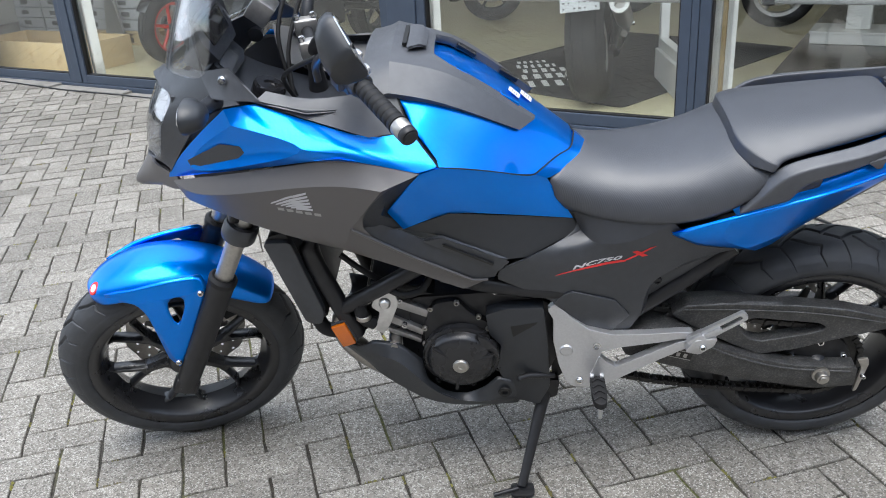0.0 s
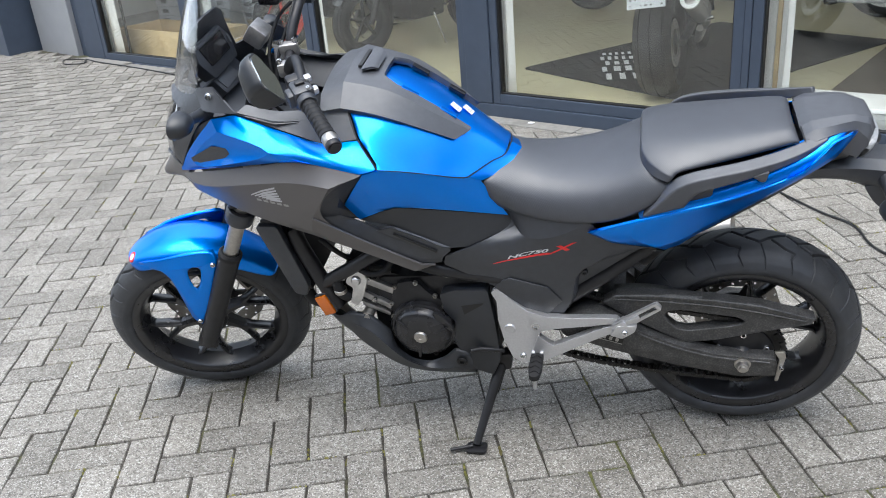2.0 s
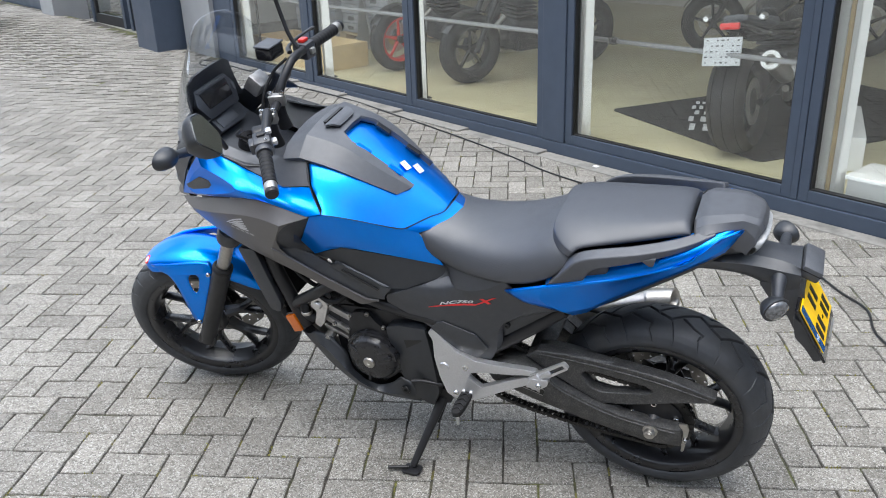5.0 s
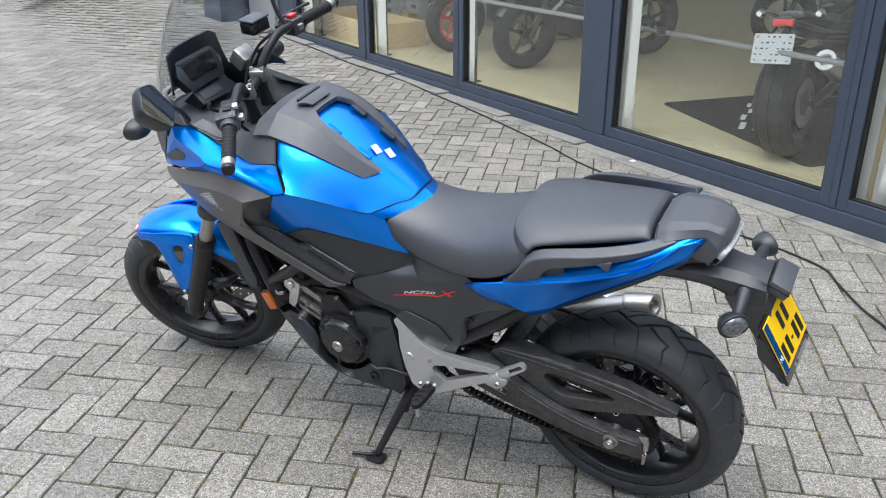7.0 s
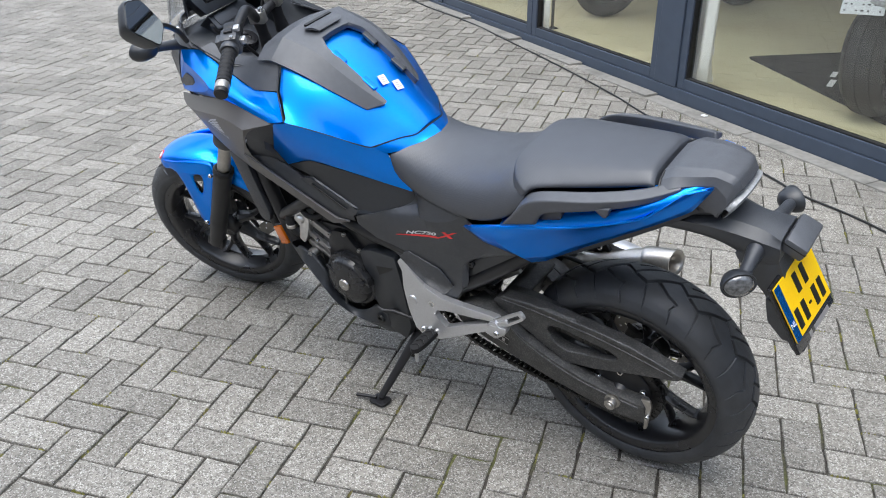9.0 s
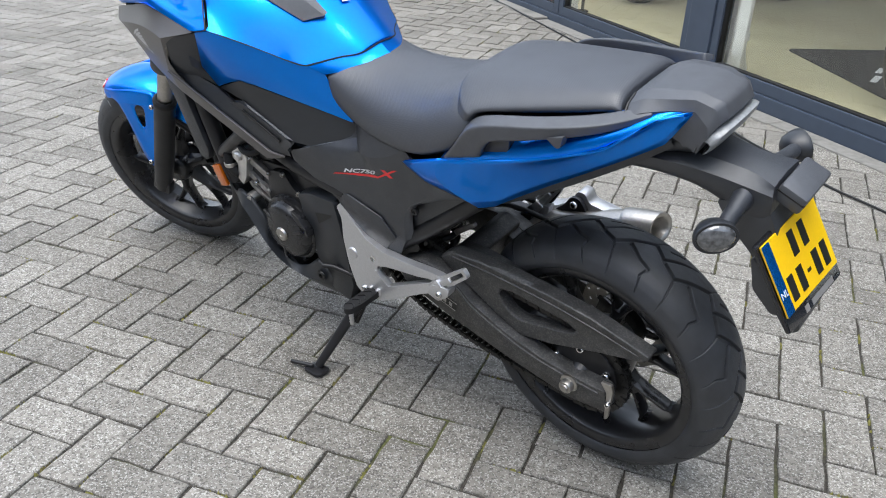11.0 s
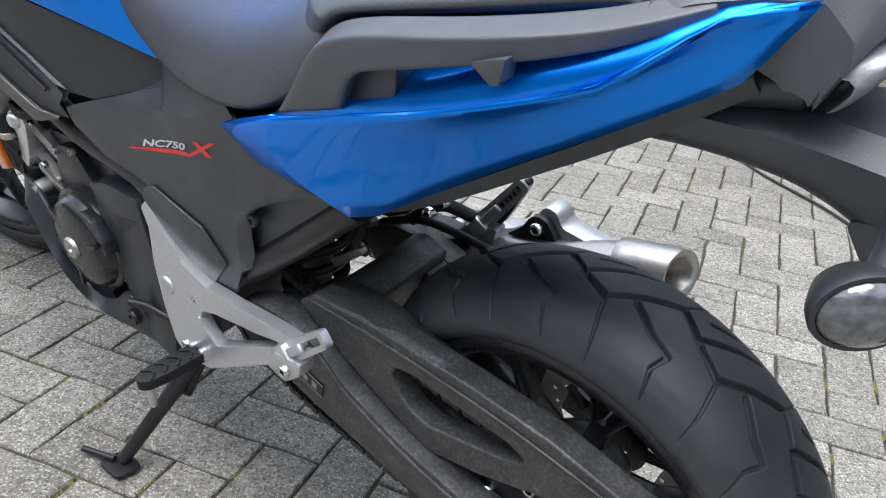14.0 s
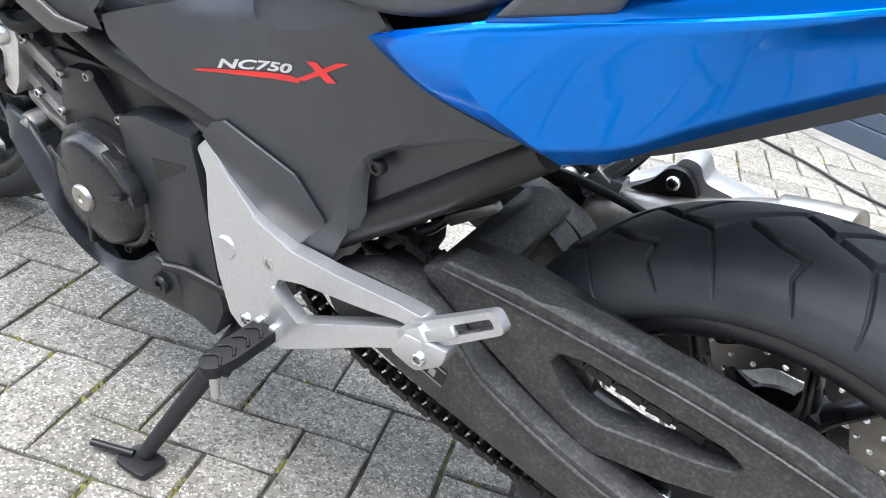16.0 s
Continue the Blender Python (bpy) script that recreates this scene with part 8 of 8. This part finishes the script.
# framed stand and plinth of white board
STAND = FRONT @ Matrix.Translation((1.57, 0.80, 0)) @ Matrix.Rotation(radians(117), 4, "Z")
stand = thing("display_stand", "white framed display stand beside the black motorcycle", "display stand")
for b in ((0.0, 0.06, -0.06, 0.0, 0.231, 1.5), (0.80, 0.86, -0.06, 0.0, 0.231, 1.5), (0.063, 0.797, -0.06, 0.0, 0.231, 0.30), (0.063, 0.797, -0.06, 0.0, 1.43, 1.50)):
    part("frame_bar", box_bm(*b, 0.004), WHITEPAINT, stand, m=STAND)
part("base_board", box_bm(0.0, 0.86, -0.20, 0.02, 0.021, 0.228, 0.004), WHITEPAINT, stand, m=STAND)
pl = thing("plinth", "low white display plinth with an upright on the brown floor", "plinth")
front_part("plinth_body", front_box(bmesh.new(), 1.98, 2.56, -3.45, -3.05, 0.021, 0.10, 0.004), WHITEPAINT, pl)
front_part("plinth_top", front_box(bmesh.new(), 1.97, 2.57, -3.46, -3.04, 0.102, 0.120, 0.003), WHITEPAINT, pl)
front_part("upright", front_box(bmesh.new(), 2.22, 2.40, -3.30, -3.18, 0.122, 0.80, 0.006), WHITEPAINT, pl)

bench = thing("display_bench", "low white display bench standing behind the glass", "bench")
front_part("bench_body", front_box(bmesh.new(), 1.99, 3.3, -0.44, -0.16, 0.021, 0.20, 0.004), WHITEPAINT, bench)
front_part("bench_top", front_box(bmesh.new(), 1.98, 3.31, -0.448, -0.15, 0.202, 0.225, 0.003), WHITEPAINT, bench)

# pine crate
crate = thing("crate", "open pine crate of raw boards behind the glass", "crate")
cu0, cu1, cv0, cv1 = -5.0, -3.52, -1.05, -0.50
for b in ((cu0, cu1, cv1 - 0.022, cv1, 0.022, 0.27), (cu0, cu1, cv0, cv0 + 0.022, 0.022, 0.27), (cu0, cu0 + 0.022, cv0 + 0.023, cv1 - 0.023, 0.022, 0.27), (cu1 - 0.022, cu1, cv0 + 0.023, cv1 - 0.023, 0.022, 0.27), (cu0 + 0.023, cu1 - 0.023, cv0 + 0.023, cv1 - 0.023, 0.022, 0.045)):
    front_part("board", front_box(bmesh.new(), *b, 0.002), PINE, crate)
for u in (-4.7, -4.2, -3.7):
    front_part("nail", lathe([(0, 0.0), (0.006, 0.0), (0.006, 0.003), (0, 0.004)], 8, "y", (u, -cv1 - 0.004, 0.1)), FLATBLACK, crate)
tagged(front_part("paper_sheet", front_box(bmesh.new(), -4.05, -3.82, -0.9, -0.62, 0.046, 0.049), STICKER), "white paper sheet lying in the pine crate", "paper")

# pallet with cartons
pal = thing("pallet", "wooden pallet standing on the showroom floor", "pallet")
for k in range(3):
    for j in range(3):
        front_part("block", front_box(bmesh.new(), -5.10 + 0.40 * k, -4.96 + 0.40 * k, -2.60 + 0.36 * j, -2.46 + 0.36 * j, 0.045, 0.13, 0.003), PINE, pal)
for j in range(3):
    front_part("skid", front_box(bmesh.new(), -5.12, -4.13, -2.60 + 0.36 * j, -2.46 + 0.36 * j, 0.0215, 0.043, 0.002), PINE, pal)
for k in range(6):
    front_part("slat", front_box(bmesh.new(), -5.12, -4.13, -2.62 + 0.152 * k, -2.51 + 0.152 * k, 0.132, 0.153, 0.002), PINE, pal)
rl = random.Random(8)
for base_u, base_v, base_z, nu, nz in ((-5.10, -1.80, 0.155, 2, 5), (-6.35, -1.9, 0.021, 2, 4)):
    for i in range(nu):
        for k in range(nz):
            u, w_, h = base_u + 0.49 * i + rl.uniform(-0.012, 0.012), 0.46, 0.105
            b = thing("carton", "pale grey flat carton in a stack", "box", group="stacked cartons")
            front_part("carton_body", front_box(bmesh.new(), u, u + w_, base_v - 0.6, base_v, base_z + k * (h + 0.008), base_z + k * (h + 0.008) + h, 0.004), CARTON, b)
            front_part("label", front_box(bmesh.new(), u + 0.12, u + 0.24, base_v + 0.0005, base_v + 0.0015, base_z + k * (h + 0.008) + 0.03, base_z + k * (h + 0.008) + 0.075), RAILGREY, b)
tri = thing("leaning_board", "grey tapered board leaning on the pallet stack", "board")
front_part("board", prism([(-4.62, 0.022), (-4.30, 0.022), (-4.44, 0.62), (-4.50, 0.62)], 1.66, 1.69, 0.003), CASTING, tri)

# ---- left of the windows ----
tagged(front_part("wall_panel", front_box(bmesh.new(), -5.62, -4.90, -0.4, 0.02, 0.0, 4.0, 0.004), PANEL), "light grey metal wall cladding", "wall", kind="structure")
tagged(front_part("trim", front_box(bmesh.new(), -4.897, -4.753, -0.3, -0.03, 0.0, 4.0), FRAME), "dark blue-grey corner trim", "trim", kind="structure")
tagged(front_part("column", front_box(bmesh.new(), -6.26, -5.70, -0.3, 0.34, 0.06, 4.0, 0.006), FRAME), "dark blue-grey clad column", "column", kind="structure")
tagged(front_part("column_foot", front_box(bmesh.new(), -6.24, -5.72, -0.28, 0.32, 0.0, 0.058, 0.004), PANEL), "grey foot of the clad column", "column", kind="structure")
tagged(front_part("wall_side", front_box(bmesh.new(), -10.1, -6.262, -3.0, -2.85, 0.0, 4.0), PLASTER), "pale wall behind the entrance", "wall", kind="structure")
tagged(front_part("threshold", front_box(bmesh.new(), -10.1, -6.262, -2.84, 0.0, -0.2, 0.08, 0.004), BAND), "pale concrete threshold at the entrance", "step", kind="structure")
for u in (-6.9, -8.1, -8.35, -9.6):
    tagged(front_part("door_post", front_box(bmesh.new(), u, u + 0.09, -0.36, -0.28, 0.081, 2.6, 0.004), FRAME), "dark blue-grey door post", "post", kind="structure")
for k, (a, b) in enumerate(((-8.0, -6.92), (-9.5, -8.28))):
    d = tagged(thing(f"door_{k + 1}", "", "door"), "glazed shop door in a dark frame", "door", kind="structure")
    fb = bmesh.new()
    for q in ((a, a + 0.06, 0.085, 2.5), (b - 0.06, b, 0.085, 2.5), (a + 0.061, b - 0.061, 0.085, 0.22), (a + 0.061, b - 0.061, 2.4, 2.5)):
        front_box(fb, q[0], q[1], -0.345, -0.295, q[2], q[3], 0.003)
    front_part("door_frame", fb, SEAL, d)
    g = front_part("pane", front_box(bmesh.new(), a + 0.062, b - 0.062, -0.322, -0.316, 0.222, 2.398), GLASS, d)
    g.visible_shadow = False
    front_part("door_handle", front_tube([(b - 0.09, -0.25, 0.85), (b - 0.09, -0.25, 1.35)], 0.013), CHROME, d, smooth=60)
tagged(front_part("column", front_box(bmesh.new(), -10.75, -10.12, -0.4, 0.12, 0.0, 4.0, 0.006), PANEL), "light grey clad column", "column", kind="structure")
tagged(front_part("wall_far", front_box(bmesh.new(), -14, -10.76, -0.5, -0.1, 0.0, 4.0), FRAME), "dark blue-grey wall past the entrance", "wall", kind="structure")
show_bike("black motorcycle parked on the pavers by the entrance", at_front(-9.72, 1.5, 148, 0.14), GLOSS, SATIN, 0.18, 8)

# ---- at the foot of the windows ----
eb = bmesh.new()
for k in range(14):
    u0 = -4.75 + k * 0.80
    h0 = rise(u0 + 0.4, 0.07)
    front_box(eb, u0 + 0.003, u0 + 0.797, 0.016, 0.128 + 0.010 * math.sin(k * 2.3), -0.05, h0 + 0.005, 0.004)
tagged(front_part("edging", eb, BAND), "pale worn concrete edging under the shop windows", "edging", kind="structure")

cab = thing("cable", "thin black cable lying loose along the shop front", "cable")
cpts = [(-4.45, 0.20), (-4.62, 0.13), (-4.80, 0.22), (-4.62, 0.33), (-4.44, 0.24), (-4.58, 0.12), (-4.30, 0.14), (-3.65, 0.135), (-2.98, 0.165), (-2.35, 0.13), (-1.97, 0.125), (-1.66, 0.15), (-1.0, 0.19), (-0.42, 0.24), (0.0, 0.29),
        (0.33, 0.35), (0.62, 0.375), (0.83, 0.385), (1.07, 0.43), (1.37, 0.455), (1.60, 0.50), (1.87, 0.49), (2.10, 0.515), (2.22, 0.60), (2.42, 0.74), (2.58, 0.83), (2.75, 1.05), (3.2, 1.2)]
front_part("sheath", front_tube([(u, v, rise(u, v) + 0.0058) for u, v in cpts], 0.0050, 8, 5), CABLE, cab, smooth=60)
scrap = bmesh.new()
front_box(scrap, 0.49, 0.525, 0.045, 0.075, rise(0.5, 0.06) + 0.003, rise(0.5, 0.06) + 0.009, 0.002)
tagged(front_part("paper_scrap", scrap, STICKER), "small crumpled white paper scrap on the edging", "litter")
tap = thing("tap", "small dull metal tap on the base rail", "tap")
front_part("stem", lathe([(0.0, 0.0), (0.012, 0.0), (0.012, 0.012), (0.007, 0.014), (0.007, 0.04), (0, 0.04)], 16, "z", (-2.40, -0.018, 0.03)), CASTING, tap, smooth=40)
front_part("spout", front_tube([(-2.40, 0.018, 0.06), (-2.40, 0.05, 0.06), (-2.40, 0.06, 0.045)], 0.007, 10), CASTING, tap, smooth=60)

# added area lamps inside the panes, standing in for sky light to brighten the showroom
for u0, u1 in ((-4.38, -0.07), (0.24, 5.4)):
    lamp = bpy.data.lights.new("window_fill", "AREA")
    lamp.shape, lamp.size, lamp.size_y, lamp.energy, lamp.color = "RECTANGLE", u1 - u0, 2.4, 38, (0.95, 0.98, 1.0)
    new("window_fill", lamp).matrix_world = FRONT @ Matrix.Translation(((u0 + u1) / 2, 0.115, 1.4)) @ Matrix.Rotation(radians(90), 4, "X")

# unseen plain walls, added to block low sky and darken side reflections
BRICKTONE = material("brown grey rendered wall", (0.13, 0.115, 0.10), 0.85, vary=0.15, scale=2, bump=0.3, bump_scale=60, second=(0.09, 0.08, 0.07), second_at=0.6, second_scale=0.8, soft=0.2)
for name, b in (("wall_opposite", (-40, 30, -12.3, -12.0, -0.1, 9.0)), ("wall_yard_end", (30.002, 30.3, -12.3, 12, -0.1, 9.0))):
    tagged(part(name, box_bm(*b), BRICKTONE), "unseen brown-grey wall added across the yard to darken reflections", "wall", kind="structure")

# ---- pavers ----
def paver_mesh(w, l, rng, h=0.05, b=0.0022):
    """One concrete stone with a worn, slightly ragged upper edge."""
    x, y = l / 2, w / 2
    rim = [(-x + l * k / 4, -y) for k in range(4)] + [(x, -y + w * k / 2) for k in range(2)] + [(x - l * k / 4, y) for k in range(4)] + [(-x, y - w * k / 2) for k in range(2)]
    jit = rng.normal(0, 0.0015, (12, 2))
    n = len(rim)
    top = [(px * (1 - b / x) + jit[k][0], py * (1 - b / y) + jit[k][1], 0) for k, (px, py) in enumerate(rim)]
    chip = np.abs(rng.normal(0, 0.0008, n))
    mid = [(px + jit[k][0] * 0.8, py + jit[k][1] * 0.8, -b - chip[k]) for k, (px, py) in enumerate(rim)]
    low = [(px, py, -h) for px, py in rim]
    fs = [tuple(range(n))]
    for k in range(n):
        q = (k + 1) % n
        fs += [(n + k, n + q, q, k), (2 * n + k, 2 * n + q, n + q, n + k)]
    return top + mid + low, fs


PITCH, TURN_ANGLE, P0 = 0.1062, 23.3, Vector((-0.149, -0.479, 0))
pavement = tagged(thing("pavement", "", "pavement"), "grey concrete pavers laid in herringbone with mossy joints", "pavement", kind="structure")
rng = np.random.default_rng(5)
kinds = [paver_mesh(PITCH - 0.0066, 2 * PITCH - 0.0066, rng) for _ in range(10)]
shared = []
for verts, faces in kinds:
    me = bpy.data.meshes.new("paver")
    me.from_pydata(verts, [], faces)
    me.materials.append(PAVER)
    shared.append(me)
e1 = Vector((math.cos(radians(TURN_ANGLE)), math.sin(radians(TURN_ANGLE)), 0))
e2 = Vector((-e1.y, e1.x, 0))
inv = FRONT.inverted()
far_v, far_f, singles = [], [], []
for a in range(-190, 110):
    for b in range(-130, 120):
        k = (a - b) % 4
        if k == 0:
            c, rot = P0 + e1 * PITCH * (a + 1) + e2 * PITCH * (b + 0.5), TURN_ANGLE
        elif k == 3:
            c, rot = P0 + e1 * PITCH * (a + 0.5) + e2 * PITCH * (b + 1), TURN_ANGLE + 90
        else:
            continue
        f = inv @ c
        if f.y > -0.062 or not (-16 < c.x < 9.0) or not (-9.0 < c.y < 10.5):
            continue
        tilt = rng.normal(0, 0.35, 2)
        m = pose(c.x, c.y, rise(f.x, -f.y) - 0.001 - abs(rng.normal(0, 0.0012)), tilt[0], tilt[1], rot + rng.normal(0, 0.35))
        near = math.hypot((c.x - 0.35) / 1.15, (c.y + 0.05) / 0.85)
        singles.append((near, m))
singles.sort(key=lambda s: s[0])
for i, (d, m) in enumerate(singles):
    if i < 300:
        ob = new("paver", shared[int(rng.integers(10))])
        ob.parent, ob.matrix_world = pavement, m
    else:
        base = 36 * len(far_v)
        verts, faces = kinds[int(rng.integers(10))]
        far_v.append(np.array(verts) @ np.array(m.to_3x3()).T + np.array(m.translation))
        far_f += [tuple(base + q for q in f) for f in faces]
me = bpy.data.meshes.new("paver_field")
me.from_pydata(np.concatenate(far_v).tolist(), [], far_f)
me.materials.append(PAVERFAR)
field = new("paver_field", me)
field.parent = pavement
tagged(field, "grey concrete pavers in herringbone farther across the yard", kind="stuff")

# moss in the joints, in patches
spots = [(-0.55, -0.62), (0.28, -0.40), (0.62, -0.95), (-0.20, -0.20), (-0.95, -0.10), (0.05, -0.85), (1.05, 0.95), (1.45, 0.55), (1.20, 1.45), (0.75, 1.25), (1.75, 1.05), (-1.3, 0.9), (-0.1, -0.40), (0.9, -0.3)]
moss_v, moss_f = [], []
for d, m in singles[:2600]:
    c = m.translation
    near = max(math.exp(-((c.x - x) ** 2 + (c.y - y) ** 2) / 0.05) for x, y in spots)
    for side in (-1, 1):
        if rng.random() > 0.14 + 0.70 * near:
            continue
        along_x = rng.uniform(-0.9, 0.9) * PITCH
        for _ in range(int(rng.integers(3, 11))):
            p = m @ Vector((along_x + rng.normal(0, 0.012), side * (PITCH / 2) + rng.normal(0, 0.0015), 0))
            r, base = rng.uniform(0.0022, 0.0056), len(moss_v)
            turn = rng.uniform(0, 6.28)
            for q in range(5):
                moss_v.append((p.x + r * math.cos(turn + q * 1.2566), p.y + r * math.sin(turn + q * 1.2566), p.z - 0.006))
            moss_v.append((p.x + rng.normal(0, 0.0006), p.y + rng.normal(0, 0.0006), p.z + rng.uniform(0, 0.0035)))
            moss_f += [(base + q, base + (q + 1) % 5, base + 5) for q in range(5)]
me = bpy.data.meshes.new("moss")
me.from_pydata(moss_v, [], moss_f)
me.materials.append(material("dry yellow green moss", (0.215, 0.205, 0.065), 0.95, vary=0.4, scale=60, spec=0.2, second=(0.13, 0.11, 0.055), second_at=0.58, second_scale=9))
moss = new("moss", me)
moss.parent = pavement
tagged(moss, "dry yellow-green moss growing in the paver joints", kind="stuff")
